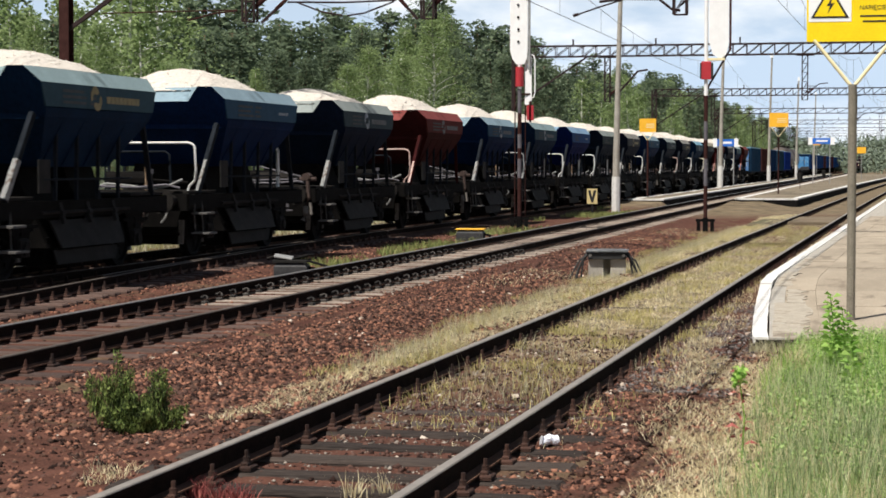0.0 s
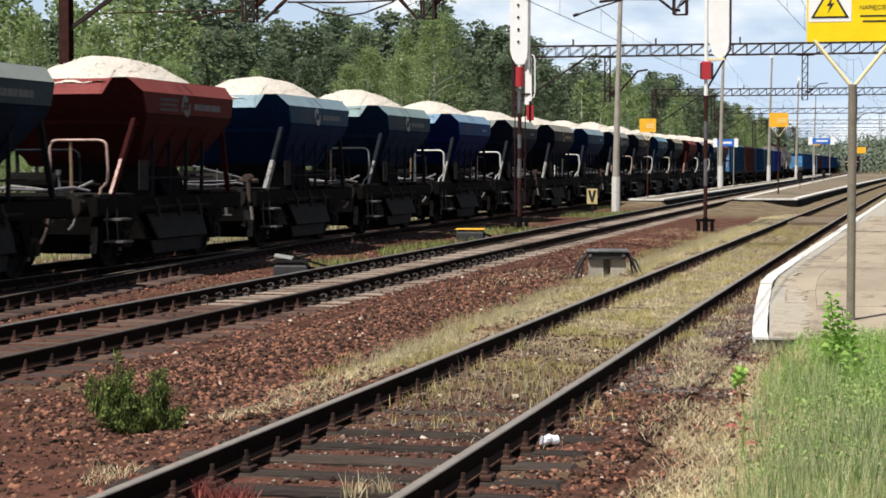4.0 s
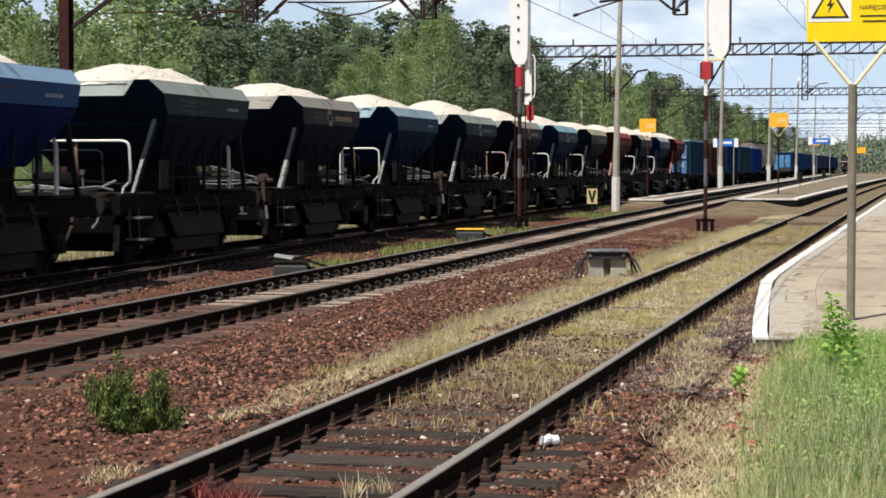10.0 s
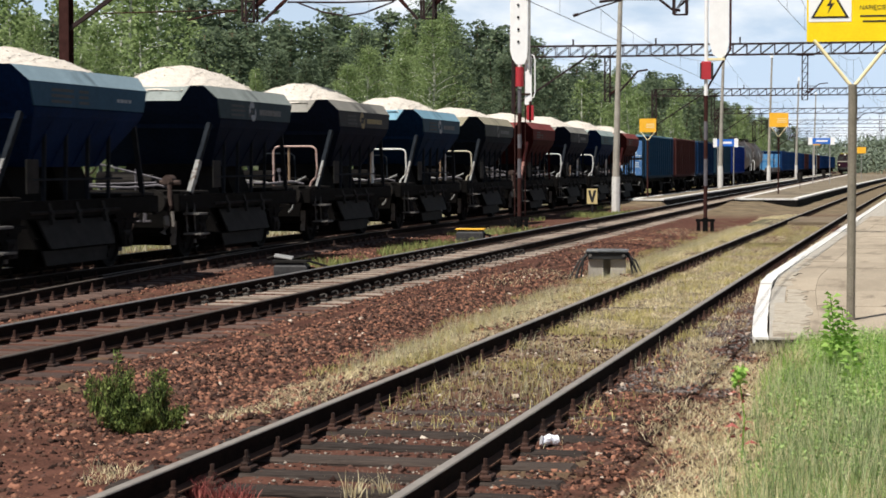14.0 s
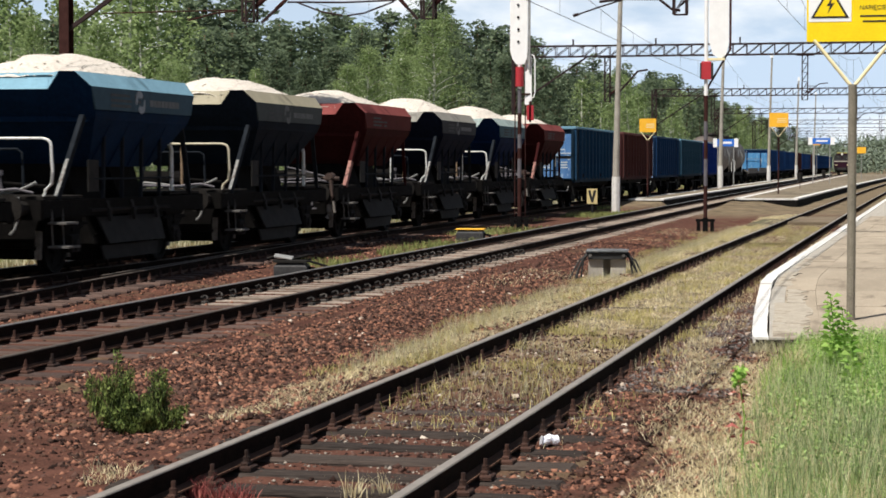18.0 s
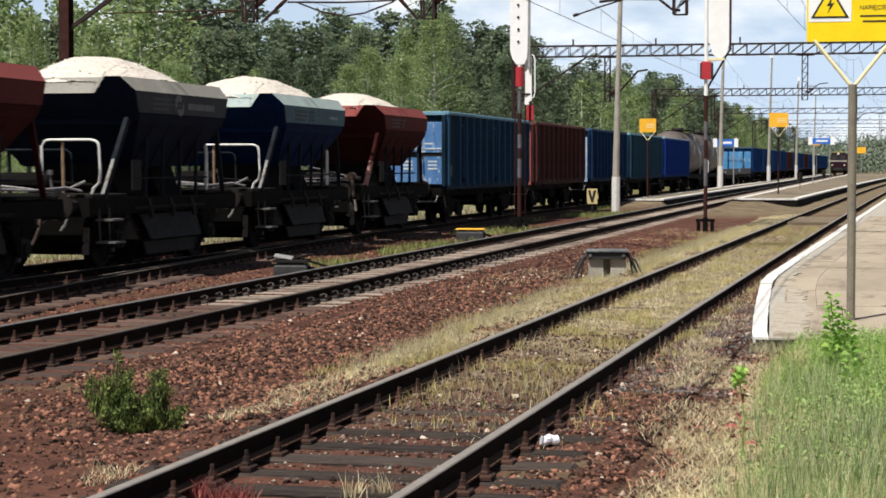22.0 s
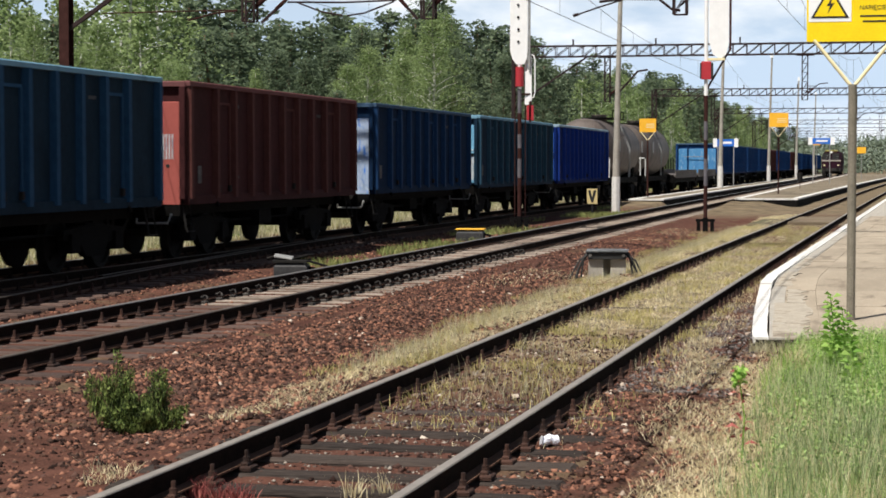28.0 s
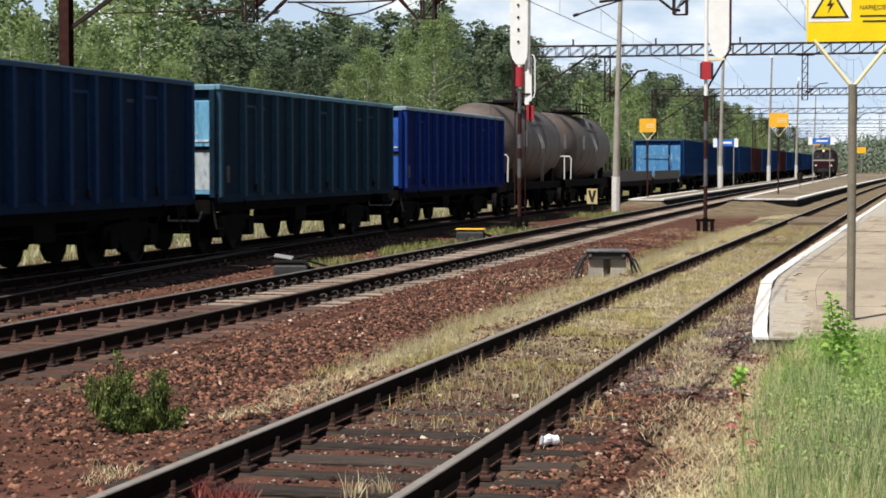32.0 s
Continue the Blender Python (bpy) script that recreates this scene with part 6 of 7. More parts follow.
def signal_two():
    s = thing("light_signal", "banded signal mast with red lamp box and white board", "signal", at=pose(-5.45, 59.3, 0.0))
    part("base_frame", Shape().box(-0.28, 0.28, -0.05, 0.05, 0.20, 0.28).box(-0.25, -0.15, -0.06, 0.06, -0.1, 0.24).box(0.15, 0.25, -0.06, 0.06, -0.1, 0.24).box(-0.07, 0.07, -0.1, 0.1, -0.1, 0.32), M_PITCH, s, "black insulated foot")
    bands(s, 0, 0, [(0.28, 1.25, M_BROWN), (1.25, 2.05, M_BAND), (2.05, 2.6, M_BROWN), (2.6, 3.15, M_BAND), (3.15, 3.9, M_BROWN), (3.9, 4.35, M_WHITEMETAL), (4.35, 8.0, M_WHITEMETAL)])
    part("lamp_box", Shape().slab(-0.13, 0.15, -0.12, 0.12, 4.38, 4.9, 0.02), M_RED, s, "red signal lamp box")
    part("hood", Shape().slab(-0.17, -0.13, -0.14, 0.14, 4.40, 4.86, 0.01).slab(0.15, 0.2, -0.14, 0.14, 4.40, 4.86, 0.01), M_BLACK, s)
    b = Shape().add([(x, y, z) for y in (-0.06, -0.02) for x, z in ((0.08, 8.0), (0.08, 5.5), (0.2, 5.1), (0.42, 4.98), (0.58, 5.1), (0.66, 5.4), (0.66, 8.0))],
                    [tuple(range(7)), tuple(reversed(range(7, 14)))] + [(i, (i + 1) % 7, (i + 1) % 7 + 7, i + 7) for i in range(7)])
    part("back_board", b, M_WHITEMETAL, s, "white board")
    part("side_bar", Shape().bar((0.70, 0, 5.2), (0.70, 0, 8.0), 0.06, 0.06), M_BROWN, s)
    part("brace", Shape().bar((0.0, 0.0, 4.05), (0.72, 0.0, 5.3), 0.055, 0.055), M_GANTRY, s)
    part("tray", Shape().box(0.05, 0.55, -0.1, 0.1, 4.93, 5.0), M_CREAM, s)


signal_two()


def text_mesh(words, size, mat):
    cu = bpy.data.curves.new("lettering", "FONT")
    cu.body, cu.size, cu.extrude, cu.align_x = words, size, 0.002, "CENTER"
    ob = new("lettering", cu)
    me = bpy.data.meshes.new_from_object(ob.evaluated_get(bpy.context.evaluated_depsgraph_get()))
    bpy.data.objects.remove(ob)
    me.materials.clear()
    me.materials.append(mat)
    return me


def yellow_sign(x, y, z, w, h, post_h, fork, near=False):
    s = thing("warning_sign", "yellow high-voltage warning board on a forked steel post", "sign", "yellow warning boards", at=pose(x, y, z))
    part("post", Shape().tube([(0, 0, -0.3), (0, 0, post_h)], 0.048 if near else 0.04, 12), M_POST if near else M_BROWN, s)
    zt = post_h + fork
    for d in (-1, 1):
        part("fork_arm", Shape().tube([(0, 0, post_h - 0.04), (d * w * 0.42, 0, zt)], 0.022, 8), M_CREAM, s, "cream-painted fork arm")
    bd = part("board", Shape().box(-w / 2, w / 2, -0.012, 0.012, zt - 0.02, zt + h), M_YELLOW if near else M_ORANGE, s, "yellow enamel board")
    if near:
        part("white_panel", Shape().box(-w / 2 + 0.02, -0.02, -0.016, -0.0125, zt + 0.2, zt + h - 0.02), M_WHITEMETAL, bd)
        cx, cz = -w / 4, zt + 0.24
        part("triangle_rim", Shape().add([(cx + a, yy, cz + b) for yy in (-0.020, -0.0165) for a, b in ((-0.21, 0), (0.21, 0), (0, 0.36))], [(0, 1, 2), (5, 4, 3), (0, 3, 4, 1), (1, 4, 5, 2), (2, 5, 3, 0)]), M_BLACK, bd)
        part("triangle", Shape().add([(cx + a, yy, cz + b) for yy in (-0.024, -0.0205) for a, b in ((-0.17, 0.02), (0.17, 0.02), (0, 0.315))], [(0, 1, 2), (5, 4, 3), (0, 3, 4, 1), (1, 4, 5, 2), (2, 5, 3, 0)]), M_YELLOW, bd)
        part("lightning", Shape().add([(cx + a, -0.026, cz + b) for a, b in ((0.03, 0.25), (-0.04, 0.13), (0.0, 0.14), (-0.03, 0.04), (0.05, 0.17), (0.01, 0.16))], [(0, 1, 2, 5), (2, 3, 4, 5)]), M_BLACK, bd)
        part("lettering", text_mesh("NAPI\u0118CIEM !", 0.068, M_BLACK), None, bd, at=pose(w / 4, -0.014, zt + 0.33, 90, 0, 0))
        for zz, ww in ((0.45, 0.36), (0.25, 0.36), (0.19, 0.3)):
            part("text_bar", Shape().box(w / 4 - ww / 2, w / 4 + ww / 2, -0.0155, -0.0125, zt + zz, zt + zz + 0.018), M_BLACK, bd)
    else:
        for zz in (0.3, 0.42, 0.55):
            part("text_bar", Shape().box(-w * 0.1, w * 0.4, -0.016, -0.0125, zt + h * zz, zt + h * zz + 0.03), M_CREAM, bd)
    return s


yellow_sign(-0.475, 22.9, 0.12, 1.02, 0.62, 2.66, 0.50, near=True)
yellow_sign(-11.35, 94.0, 0.33, 0.78, 0.62, 2.70, 0.38)
yellow_sign(-5.96, 106.0, 0.35, 0.98, 0.72, 3.0, 0.5)


def small_yellow(x, y, z):
    s = thing("warning_sign", "small yellow warning plate on a thin post", "sign", "yellow warning boards", at=pose(x, y, 0.33))
    part("post", Shape().tube([(0, 0, -0.2), (0, 0, z)], 0.03, 6), M_STEELGREY, s)
    part("board", Shape().box(-0.45, 0.45, -0.01, 0.01, z, z + 0.65), M_ORANGE, s)


small_yellow(-3.5, 215, 2.7)
small_yellow(-9.9, 262, 4.0)


def name_board(x, y, z, w):
    s = thing("name_board", "blue station name board with white end panels", "sign", "station name boards", at=pose(x, y, 0.35))
    for d in (-1, 1):
        part("post", Shape().tube([(d * w * 0.32, 0.05, -0.2), (d * w * 0.32, 0.05, z)], 0.035, 6), M_STEELGREY, s)
        part("end_panel", Shape().box(d * w * 0.42 - w * 0.08, d * w * 0.42 + w * 0.08, -0.02, 0.02, z - 0.03, z + 0.55), M_WHITEMETAL, s, "white end panel")
    bd = part("board", Shape().box(-w * 0.34, w * 0.34, -0.02, 0.02, z + 0.03, z + 0.5), M_BLUESIGN, s)
    part("text_bar", Shape().box(-w * 0.2, w * 0.24, -0.026, -0.021, z + 0.2, z + 0.34), M_WHITEMETAL, bd)


name_board(-11.0, 134.0, 2.7, 1.65)
name_board(-5.86, 165.0, 3.15, 2.1)


def litter_bin(x, y):
    s = thing("litter_bin", "dark grey litter bin on a thin platform post", "litter bin", "litter bins on the platform", at=pose(x, y, 0.35))
    part("post", Shape().tube([(0, 0, -0.1), (0, 0, 1.05)], 0.025, 6), M_BROWN, s)
    part("bin_body", Shape().tube([(0, -0.16, 0.42), (0, -0.16, 0.95)], 0.16, 12, 0.19), M_FLAPGREY, s)
    part("bin_rim", Shape().tube([(0, -0.16, 0.95), (0, -0.16, 0.99)], 0.205, 12), M_BLACK, s)


litter_bin(-5.95, 130.0)
litter_bin(-6.45, 188.0)


def limit_board():
    s = thing("marker_board", "cream marker board with a black V shape", "sign", at=pose(-11.16, 75.1, 0.055))
    s.scale = (0.945, 0.945, 0.945)
    part("post", Shape().tube([(0, 0.03, -0.3), (0, 0.03, 0.5)], 0.03, 6), M_BLACK, s)
    bd = part("board", Shape().box(-0.21, 0.21, -0.01, 0.01, 0.36, 0.97), M_TANBOARD, s)
    for d in (-1, 1):
        part("stroke", Shape().add([(d * a, yy, b) for yy in (-0.018, -0.0105) for a, b in ((0.17, 0.9), (0.06, 0.9), (0.0, 0.62), (0.0, 0.42), (0.04, 0.42))], [(0, 1, 2, 3, 4), (9, 8, 7, 6, 5)] + [(i, (i + 1) % 5, (i + 1) % 5 + 5, i + 5) for i in range(5)]), M_BLACK, bd)


limit_board()


def point_box(x, y, label, lid, rz=0, w=0.9, d=0.55, h=0.42):
    s = thing("point_machine", label, "point machine", at=pose(x, y, -0.03, 0, 0, rz))
    part("case", Shape().add([(sx * a, sy * b, z) for a, b, z in ((w / 2, d / 2, 0.0), (w / 2, d / 2, h * 0.7), (w / 2 - 0.06, d / 2 - 0.05, h)) for sx, sy in ((-1, -1), (1, -1), (1, 1), (-1, 1))],
                             [(3, 2, 1, 0), (0, 1, 5, 4), (1, 2, 6, 5), (2, 3, 7, 6), (3, 0, 4, 7), (4, 5, 9, 8), (5, 6, 10, 9), (6, 7, 11, 10), (7, 4, 8, 11), (8, 9, 10, 11)]), M_CASE, s)
    part("lid", Shape().slab(-w / 2 - 0.02, w / 2 + 0.02, -d / 2, d / 2, h, h + (0.03 if lid is M_ORANGE else 0.05), 0.012), lid, s)
    part("cable", Shape().tube([(w / 2, 0, h * 0.6), (w / 2 + 0.15, -0.05, h * 0.5), (w / 2 + 0.2, -0.1, -0.02)], 0.03, 6), M_UNDER, s)
    return s


pm = point_box(-10.1, 33.0, "dark cast-iron point machine with loose lid plates", M_FLAPGREY, 8, 0.56, 0.45, 0.24)
part("lid_plate", Shape().slab(-0.24, 0.08, -0.20, 0.20, 0.0, 0.018, 0.004), M_STEELGREY, pm, "bent pale steel plate", at=pose(-0.06, -0.02, 0.315, 4, 9, 6))
part("lid_plate", Shape().slab(-0.16, 0.16, -0.18, 0.18, 0.0, 0.018, 0.004), M_FLAPGREY, pm, at=pose(0.18, 0.02, 0.325, -3, -14, -5))
part("throw_lever", Shape().tube([(0.20, -0.10, 0.30), (0.55, -0.14, 0.20), (0.80, -0.16, 0.12)], 0.022, 6).tube([(-0.30, -0.05, 0.33), (-0.42, -0.08, 0.30)], 0.03, 6), M_DECK, pm)
point_box(-10.4, 49.3, "low point machine with a yellow-painted lid", M_ORANGE, 4, 0.68, 0.45, 0.28)


def relay_box():
    s = thing("trackside_cabinet", "low black steel cabinet on pale concrete feet", "cabinet", at=pose(-4.83, 34.3, -0.05, 0, 0, 6))
    s.scale = (0.86, 0.86, 0.95)
    part("back_panel", Shape().slab(-0.1, 0.1, 0.1, 0.16, -0.1, 0.35, 0.01), M_CONC, s)
    for x in (-0.22, 0.22):
        part("concrete_foot", Shape().slab(x - 0.15, x + 0.15, -0.2, 0.2, -0.1, 0.40, 0.02), M_CONC, s, "pale concrete foot")
    part("case", Shape().slab(-0.38, 0.38, -0.28, 0.28, 0.33, 0.46, 0.015), M_BLACK, s)
    part("lid", Shape().slab(-0.42, 0.42, -0.32, 0.32, 0.46, 0.50, 0.018), M_LID, s, "glossy black steel lid with pale patches")
    for x, d in ((-0.46, -1), (0.46, 1)):
        part("cable", Shape().tube([(x * 0.8, -0.1, 0.42), (x, -0.15, 0.35), (x + d * 0.06, -0.2, -0.02)], 0.024, 6), M_BLACK, s)
        part("bolt", Shape().tube([(x * 0.72, -0.285, 0.40), (x * 0.72, -0.30, 0.40)], 0.035, 8), M_STEP, s)
        part("cable", Shape().tube([(x * 0.85, -0.05, 0.44), (x + d * 0.04, -0.08, 0.28), (x + d * 0.12, -0.1, 0.12), (x + d * 0.16, -0.16, -0.04)], 0.03, 6), M_BLACK, s)
        part("cable", Shape().tube([(x * 0.8, 0.05, 0.42), (x + d * 0.1, 0.0, 0.3), (x + d * 0.3, -0.1, -0.05)], 0.02, 6), M_BLACK, s)


relay_box()
can = thing("drink_can", "crumpled white drink can lying beside the rail", "can", at=pose(-2.26, 13.3, 0.03, 0, 90, 25))
part("can_body", Shape().tube([(0, 0, -0.06), (0.006, 0, -0.03), (-0.008, 0.004, 0), (0.004, 0, 0.03), (0, 0, 0.06)], 0.036, 12), M_CAN, can)

# ---------------- ballast, plants ----------------
def scatter(n, x0, x1, y0, y1, keep=None, near_bias=1.6):
    out = []
    while len(out) < n:
        y = y0 + (y1 - y0) * random.random() ** near_bias
        x = random.uniform(x0, x1)
        if keep is None or keep(x, y):
            out.append((x, y, ground_height(x, y)))
    return out


def off_rail(x, y):
    return all(abs(abs(x - c) - 0.7535) > 0.11 for c in (near_centre(y), X_MAIN))


def stones():
    for n, x0, x1, y0, y1, mat, r0, r1, label in (
            (20000, -7.3, -4.2, 9, 34, M_STONE, 0.009, 0.046, "rust-red crushed ballast stones"),
            (11000, -9.9, -5.0, 12, 60, M_STONE, 0.012, 0.050, "rust-red crushed ballast stones"),
            (12000, -9.9, -4.0, 9, 45, M_STONE_DARK, 0.010, 0.052, "dark brown ballast stones"),
            (900, -8.0, -1.0, 9, 45, M_STONE_PALE, 0.008, 0.050, "scattered pale stones in the ballast"),
            (9000, -12.8, -9.6, 16, 62, M_STONE, 0.015, 0.050, "rust-red crushed ballast stones"),
            (12000, -4.2, -2.2, 8.5, 45, M_STONE_GREY, 0.006, 0.024, "grey and brown stones between the siding's sleepers"),
            (6000, -2.45, -1.35, 16.5, 27, M_STONE_SLATE, 0.007, 0.030, "grey stones between the siding and the platform"),
            (8000, -4.6, -0.9, 8.5, 22, M_STONE_DARK, 0.008, 0.042, "dark stones beside the siding"),
            (8000, -2.6, -1.1, 8.5, 20, M_STONE, 0.007, 0.038, "reddish stones beside the siding")):
        pts = scatter(n, x0, x1, y0, y1, lambda x, y: off_rail(x, y) and (abs(x - X_MAIN) > 1.42 or random.random() < (0.40 if abs(x - X_MAIN) > 1.0 else 0.05)) and (x > -9.9 or random.random() < 0.35) and not (y > 17 and abs(x - near_centre(y) + 1.62) < 0.45 and random.random() < 0.75) and random.random() < 0.12 + (0.88 + 0.5 * noise.noise(Vector((x * 0.8, y * 0.8, 17.0)))) * max(0.0, min(1.0, (y - 12.7 + 0.8 * (x + 6.0)) / 4.0)))
        it = iter(pts)
        v, f = rocks(len(pts), lambda: next(it), r0, r1)
        tagged(bulk("ballast_stones", v, f, mat), label, "ballast", kind="stuff")


stones()


def blades(pts, h0, h1, w, lean=0.5, seg=1):
    p = np.array(pts)
    n = len(p)
    a = rng.uniform(0, math.tau, n)
    h = rng.uniform(h0, h1, n)
    ln = rng.uniform(0.1, lean, n) * h
    b = rng.uniform(0, math.tau, n)
    dx, dy = np.cos(a) * w * 0.75, np.sin(a) * w * 0.75
    lx, ly = np.cos(b) * ln, np.sin(b) * ln
    z = p[:, 2] - 0.02
    v = np.stack([np.stack([p[:, 0] - dx, p[:, 1] - dy, z], 1), np.stack([p[:, 0] + dx, p[:, 1] + dy, z], 1),
                  np.stack([p[:, 0] + dx * 0.7 + lx * 0.4, p[:, 1] + dy * 0.7 + ly * 0.4, z + h * 0.6], 1), np.stack([p[:, 0] + lx, p[:, 1] + ly, z + h], 1),
                  np.stack([p[:, 0] - dx * 0.7 + lx * 0.4, p[:, 1] - dy * 0.7 + ly * 0.4, z + h * 0.6], 1)], 1)
    f = np.arange(n)[:, None, None] * 5 + np.array([(0, 1, 2), (0, 2, 4), (4, 2, 3)])[None]
    return v.reshape(-1, 3), f.reshape(-1, 3)


def clumped(thr, s, o):
    return lambda x, y: off_rail(x, y) and noise.noise(Vector((x * s, y * s * 0.6, o))) > thr


def grasses():
    strip = lambda x, y: off_rail(x, y) and abs(x - (near_centre(y) - 1.62)) < 0.42 + 0.22 * max(0.0, min(1.0, (y - 18) / 8)) + 0.3 * noise.noise(Vector((x, y * 0.35, 3))) and noise.noise(Vector((x * 1.6, y * 0.7, 3))) > -0.25 + 0.6 * max(0.0, min(1.0, (17 - y) / 4))
    between = lambda lo: lambda x, y: off_rail(x, y) and noise.noise(Vector((x * 0.6, y * 0.36, 8))) + 0.5 * noise.noise(Vector((x * 2.6, y * 1.2, 18))) > lo - 0.03 * (y - 12)
    dry = scatter(46000, -5.9, -3.3, 10, 75, strip, 1.2)
    dry += scatter(30000, -4.3, -1.7, 12.5, 70, lambda x, y: random.random() < (y - 12.5) / 5.0 and between(0.30)(x, y), 1.2)
    straw_edge = lambda x, y: x > -1.38 - 0.075 * (y - 11) + 0.35 * noise.noise(Vector((x, y * 0.6, 61))) + random.uniform(-0.15, 0.15)
    dry += scatter(30000, -2.1, 0.3, 9.8, 22, lambda x, y: straw_edge(x, y) and clumped(-0.05, 1.1, 5.0)(x, y), 1.15)
    dry += scatter(8000, -1.75, -0.5, 9.8, 16, lambda x, y: straw_edge(x, y) and clumped(-0.3, 1.4, 11.0)(x, y), 1.0)
    dry += scatter(13000, -1.3, 1.3, 9.9, 20.9, clumped(-0.3, 1.4, 11.0), 1.05)
    dry += scatter(3000, -6.6, -4.4, 30, 60, clumped(0.1, 0.4, 15.0), 1.2)
    v, f = blades(dry, 0.012, 0.09, 0.0038, 1.7)
    tagged(bulk("dry_grass", v, f, M_DRY), "straw-coloured dry grass between and beside the rails", "grass", kind="stuff")
    thatch = scatter(20000, -1.5, 1.3, 9.9, 20.9, lambda x, y: x > -1.05 + 0.5 * noise.noise(Vector((x, y * 0.5, 9))), 1.05)
    thatch += scatter(22000, -5.9, -3.3, 14, 75, strip, 1.15)
    thatch += scatter(12000, -4.3, -1.7, 15, 70, lambda x, y: random.random() < (y - 15.0) / 5.0 and between(0.28)(x, y), 1.2)
    v, f = blades(thatch, 0.022, 0.045, 0.006, 3.4)
    tagged(bulk("grass_thatch", v, f, M_DRY), "matted dry straw lying under the grass", "grass", kind="stuff")
    tussock = lambda o, t: lambda x, y: off_rail(x, y) and noise.noise(Vector((x * 1.5, y * 0.8, o))) > t + random.uniform(-0.15, 0.15)
    ol = scatter(17000, -4.2, -2.0, 13.0, 62, lambda x, y: random.random() < (y - 13.0) / 7.0 and tussock(40, 0.10)(x, y), 1.3)
    ol += scatter(9000, -5.6, -4.2, 18, 62, tussock(44, 0.12), 1.2)
    v, f = blades(ol, 0.03, 0.13, 0.0042, 1.0)
    tagged(bulk("olive_grass", v, f, M_OLIVEGRASS), "yellow-olive grass tussocks on the siding", "grass", kind="stuff")
    tall = scatter(5200, -5.5, -4.3, 18, 60, strip, 1.2) + scatter(1800, -4.1, -2.2, 15, 55, tussock(48, 0.15), 1.2)
    v, f = blades(tall, 0.08, 0.24, 0.0030, 0.6)
    tagged(bulk("dry_grass", v, f, M_PALEGRASS), "feathery grey-beige grass stalks along the rail", "grass", kind="stuff")
    edge = lambda x, y: x > -0.80 + 0.40 * noise.noise(Vector((x, y * 0.5, 9))) + random.uniform(-0.45, 0.45)
    inside = lambda x, y: edge(x, y) and noise.noise(Vector((x * 2.2, y * 1.3, 30))) + 0.5 * noise.noise(Vector((x * 5.5, y * 3.0, 33))) > random.uniform(-0.45, 0.35)
    gr = scatter(30000, -1.2, 1.3, 9.9, 20.9, inside, 1.05)
    v, f = blades(gr, 0.03, 0.16, 0.0026, 0.85)
    tagged(bulk("green_grass", v, f, M_GRASS), "short fresh green grass beside the platform", "grass", kind="stuff")
    gr = scatter(9500, -1.1, 1.4, 15.0, 20.9, lambda x, y: inside(x, y) and random.random() < 0.25 + (y - 15.0) / 5.0, 1.0)
    v, f = blades(gr, 0.10, 0.30, 0.0032, 0.6)
    tagged(bulk("green_grass", v, f, M_LUSH), "lush bright green grass at the platform's foot", "grass", kind="stuff")
    gr = scatter(7000, -1.0, 1.2, 9.9, 17.5, lambda x, y: edge(x, y) and noise.noise(Vector((x * 2.6, y * 1.3, 52))) > random.uniform(-0.25, 0.4), 1.0)
    v, f = blades(gr, 0.14, 0.40, 0.0028, 0.4)
    tagged(bulk("green_grass", v, f, M_STALK), "tall grey-green upright stalks in the grass", "grass", kind="stuff")
    low = scatter(2400, -0.95, 1.3, 11.5, 20.9, lambda x, y: inside(x, y) and random.random() < (y - 8.5) / 9, 1.0)
    v, f = leaf_cloud([(x, y, z + random.uniform(0.03, 0.20)) for x, y, z in low], [0.06] * len(low), 10, 0.013, 0.8)
    tagged(bulk("leafy_weeds", v, f, M_GRASS), "small leafy weeds among the grass", "weed", kind="stuff")
    gr = scatter(1500, -1.0, 1.2, 10.5, 20.9, inside, 1.0)
    v, f = blades(gr, 0.14, 0.34, 0.0026, 0.45)
    tagged(bulk("dry_grass", v, f, M_DRY), "straw stalks in the green grass", "grass", kind="stuff")
    lip = scatter(2600, -1.45, 1.2, 20.55, 20.97, None, 1.0)
    v, f = blades(lip, 0.06, 0.17, 0.0035, 0.7)
    tagged(bulk("dry_grass", v, f, M_PALEGRASS), "olive grass along the foot of the platform", "grass", kind="stuff")
    gr = scatter(2600, -11.9, -9.9, 50, 85, clumped(0.10, 0.35, 21.0), 1.0) + scatter(1500, -10.95, -9.95, 35.5, 48.5, clumped(-0.1, 0.8, 27.0), 1.0)
    v, f = blades(gr, 0.06, 0.22, 0.012, 0.8)
    tagged(bulk("green_grass", v, f, M_VERGE), "low green weeds between the tracks", "grass", kind="stuff")
    gr = scatter(5000, -19, -15.5, 28, 110, None, 1.0)
    v, f = blades(gr, 0.08, 0.35, 0.02, 0.8)
    tagged(bulk("pale_grass", v, f, M_PALEGRASS), "pale grass beyond the train", "grass", kind="stuff")


grasses()


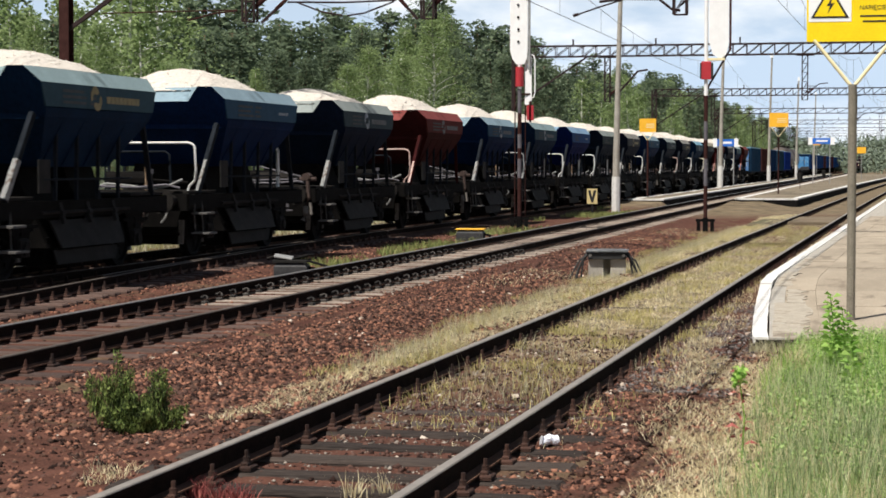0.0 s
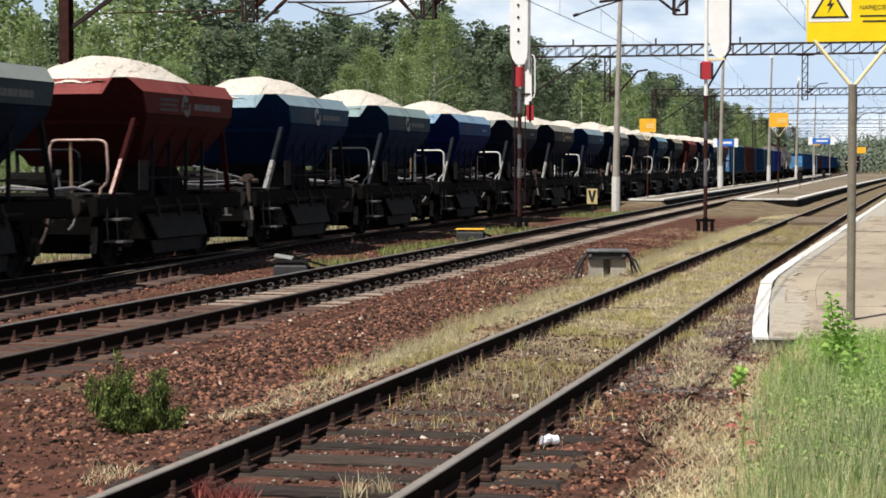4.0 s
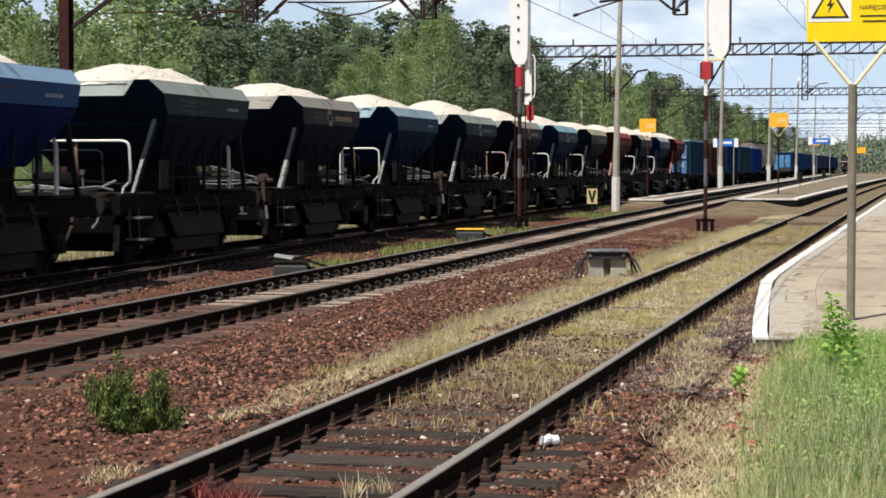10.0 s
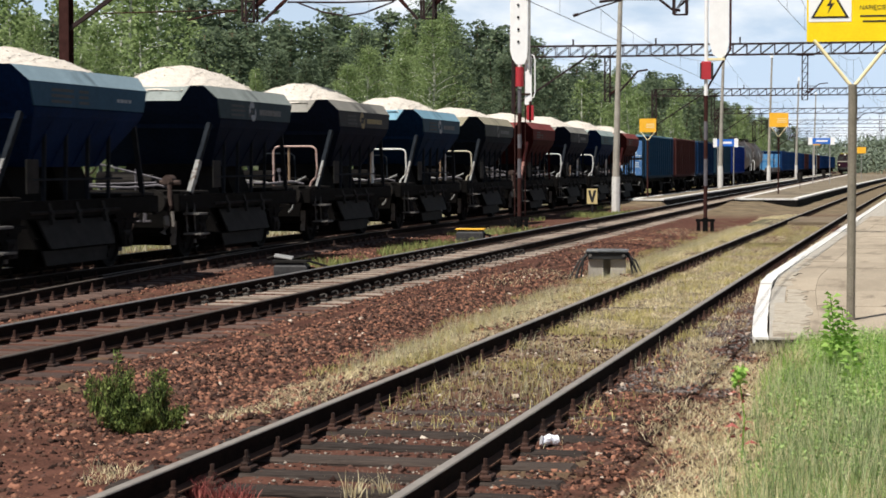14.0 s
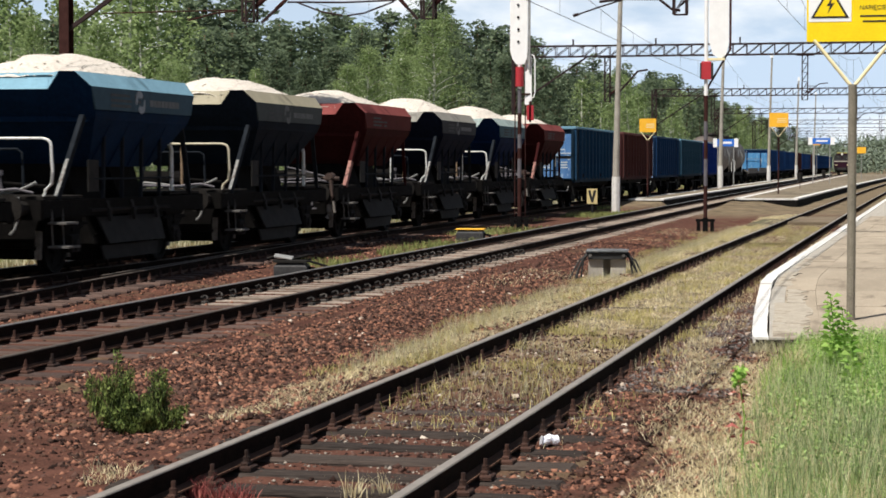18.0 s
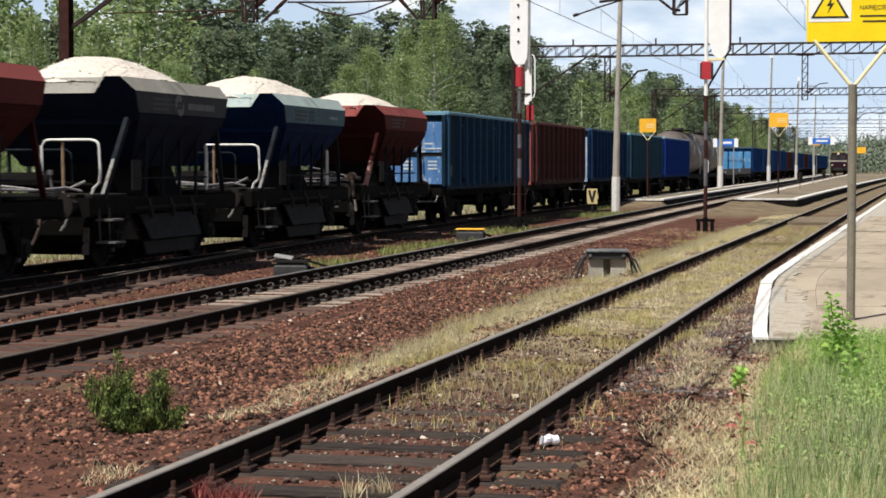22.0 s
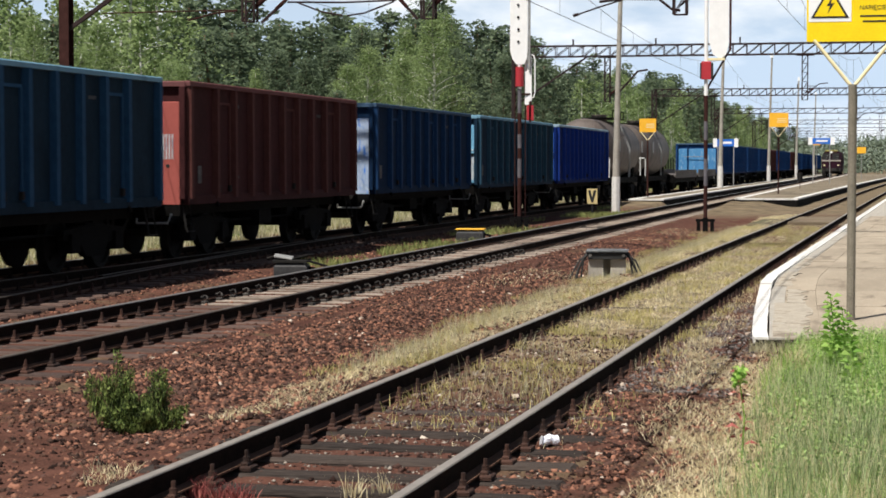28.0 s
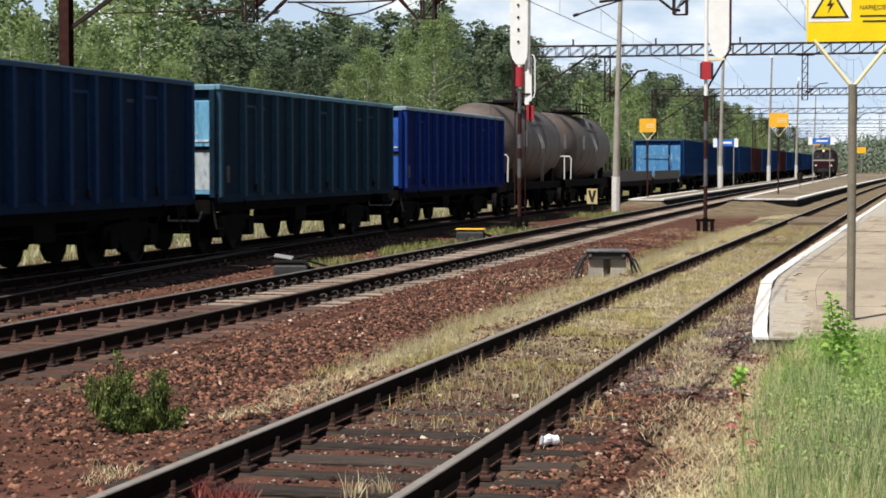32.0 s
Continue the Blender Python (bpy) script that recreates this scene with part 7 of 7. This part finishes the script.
def shrub(x, y, lobes, mat):
    s = thing("juniper_shrub", "small dark green two-lobed shrub growing in the ballast", "shrub", at=pose(x, y, ground_height(x, y)))
    pts, tips = [], []
    for lx, ly, w, h, n in lobes:
        for i in range(n):
            a, d = random.uniform(0, math.tau), random.random() ** 0.6
            e = (lx + w * d * math.cos(a), ly + w * d * math.sin(a) * 0.8, h * (1 - 0.6 * d * d) * random.uniform(0.5, 1.15))
            tips.append((e[0], e[1], e[2] * random.uniform(0.85, 1.0)))
            part("stem", Shape().tube([(lx * 0.4, ly * 0.4, -0.05), (lx * 0.5 + e[0] * 0.4, ly * 0.5 + e[1] * 0.4, e[2] * 0.5), e], 0.007, 5, 0.003, cap=False), M_BARK, s)
            for k in range(230):
                u = random.random() ** 0.7
                g = 0.022 + 0.022 * (1 - u)
                pts.append((lx * 0.5 + (e[0] - lx * 0.5) * u + random.gauss(0, g), ly * 0.5 + (e[1] - ly * 0.5) * u + random.gauss(0, g), max(0.0, e[2] * u + random.gauss(0, 0.02))))
    v, f = blades(pts, 0.025, 0.06, 0.0045, 1.2)
    bulk("foliage", v, f, mat, s)
    v, f = leaf_cloud(tips, [0.045] * len(tips), 42, 0.013, 0.9)
    bulk("shoot_foliage", v, f, M_SHRUBTIP, s)["label"] = "yellow-green young shoots"


def tuft(x, y, h, n, mat, label):
    pts = [(x + random.gauss(0, 0.04), y + random.gauss(0, 0.04), ground_height(x, y)) for _ in range(n)]
    v, f = blades([(px - x, py - y, 0.0) for px, py, _ in pts], h * 0.4, h, 0.0042, 1.0)
    t = bulk("grass_tuft", v, f, mat)
    t.matrix_basis = pose(x, y, ground_height(x, y))
    tagged(t, label, "grass")


def weed_plant(label, x, y, h, mat, r, leaves, slim=0.24, top=None):
    s = thing("tall_weed", label, "weed", at=pose(x, y, ground_height(x, y)))
    part("stem", Shape().tube([(0, 0, -0.05), (0.02, 0.01, h * 0.5), (-0.02, 0, h)], 0.008, 5, 0.004), M_WEED, s)
    lf = Shape()
    for i in range(leaves):
        z, a = h * (0.15 + 0.85 * (i + 0.5) / leaves), i * 2.4
        l = r * (1.05 - 0.35 * i / leaves)
        c, sn = math.cos(a), math.sin(a)
        roll = random.uniform(-1.1, 1.1)
        wx, wy, wz = -sn * math.cos(roll) * l * slim, c * math.cos(roll) * l * slim, math.sin(roll) * l * slim
        mid = (c * l * 0.5, sn * l * 0.5, z + l * 0.28)
        lf.add([(0, 0, z), (mid[0] + wx, mid[1] + wy, mid[2] + wz), (c * l, sn * l, z + l * 0.12), (mid[0] - wx, mid[1] - wy, mid[2] - wz)], [(0, 1, 2, 3)])
    part("leaves", lf, mat, s)
    if top:
        tv, tf = leaf_cloud([(random.gauss(-0.02, 0.025), random.gauss(0, 0.025), h * random.uniform(0.86, 1.04)) for _ in range(15)], [0.026] * 15, 6, 0.020, 1.0)
        bulk("top_leaves", tv, tf, top, s)


shrub(-5.62, 14.25, ((-0.15, 0.0, 0.25, 0.56, 26), (0.22, 0.02, 0.19, 0.46, 18), (0.03, -0.04, 0.24, 0.28, 14)), M_SHRUB)
weed_plant("tall weed with reddish withering leaves", -0.95, 12.9, 0.58, M_REDLEAF, 0.115, 18, 0.13, M_LUSH)
weed_plant("tall leafy green weed by the platform", -0.52, 17.6, 0.75, M_WEED, 0.12, 44)
for dx, dy, hh in ((0.02, 0.3, 0.55), (0.08, -0.1, 0.62), (-0.05, 0.15, 0.66), (0.12, 0.1, 0.5)):
    weed_plant("tall leafy green weed in the grass", -0.50 + dx, 17.7 + dy, hh, M_WEED, 0.11, 34)
weed_plant("leafy green weed in the grass", -0.33, 16.2, 0.5, M_WEED, 0.12, 20)
weed_plant("leafy green weed in the grass", 0.05, 14.4, 0.42, M_WEED, 0.12, 20)
tuft(-3.0, 11.0, 0.20, 45, M_DRY, "withered grass tuft between the rails")
tuft(-2.84, 11.08, 0.18, 40, M_DRY, "withered grass tuft between the rails")
tuft(-4.85, 11.7, 0.17, 14, M_DRY, "pale dry grass tuft in the ballast")
tuft(-0.85, 18.3, 0.35, 110, M_DRY, "olive dry grass tuft beside the platform end")
for x, y in ((-3.88, 10.88), (-3.74, 10.92), (-3.96, 11.0), (-3.62, 10.86)):
    tuft(x, y, 0.15, 70, M_REDLEAF, "low dark red weed under the rail")


# ---------------- what moves ----------------
def motions():
    times = [i * 0.5 for i in range(65)]
    for w, q in MOVING:
        walk(w, [(t, pose(X_TRAIN, q - gone(t), 0)) for t in times])
    for ob, y in WHEELS:
        rows = []
        t = 0.0
        while t < 32.0:
            rows.append((t, pose(0, y, 0.64, math.degrees(gone(t) / 0.46), 0, 0)))
            t += 1 / 7.5
        rows.append((32.0, pose(0, y, 0.64, math.degrees(gone(32.0) / 0.46), 0, 0)))
        walk(ob, rows)
    walk(LOCO, [(t, pose(X_MAIN, s, 0)) for t, s in ((0, 430), (6, 396), (13, 357), (19, 327), (23, 306), (28, 277), (32, 247))])


motions()
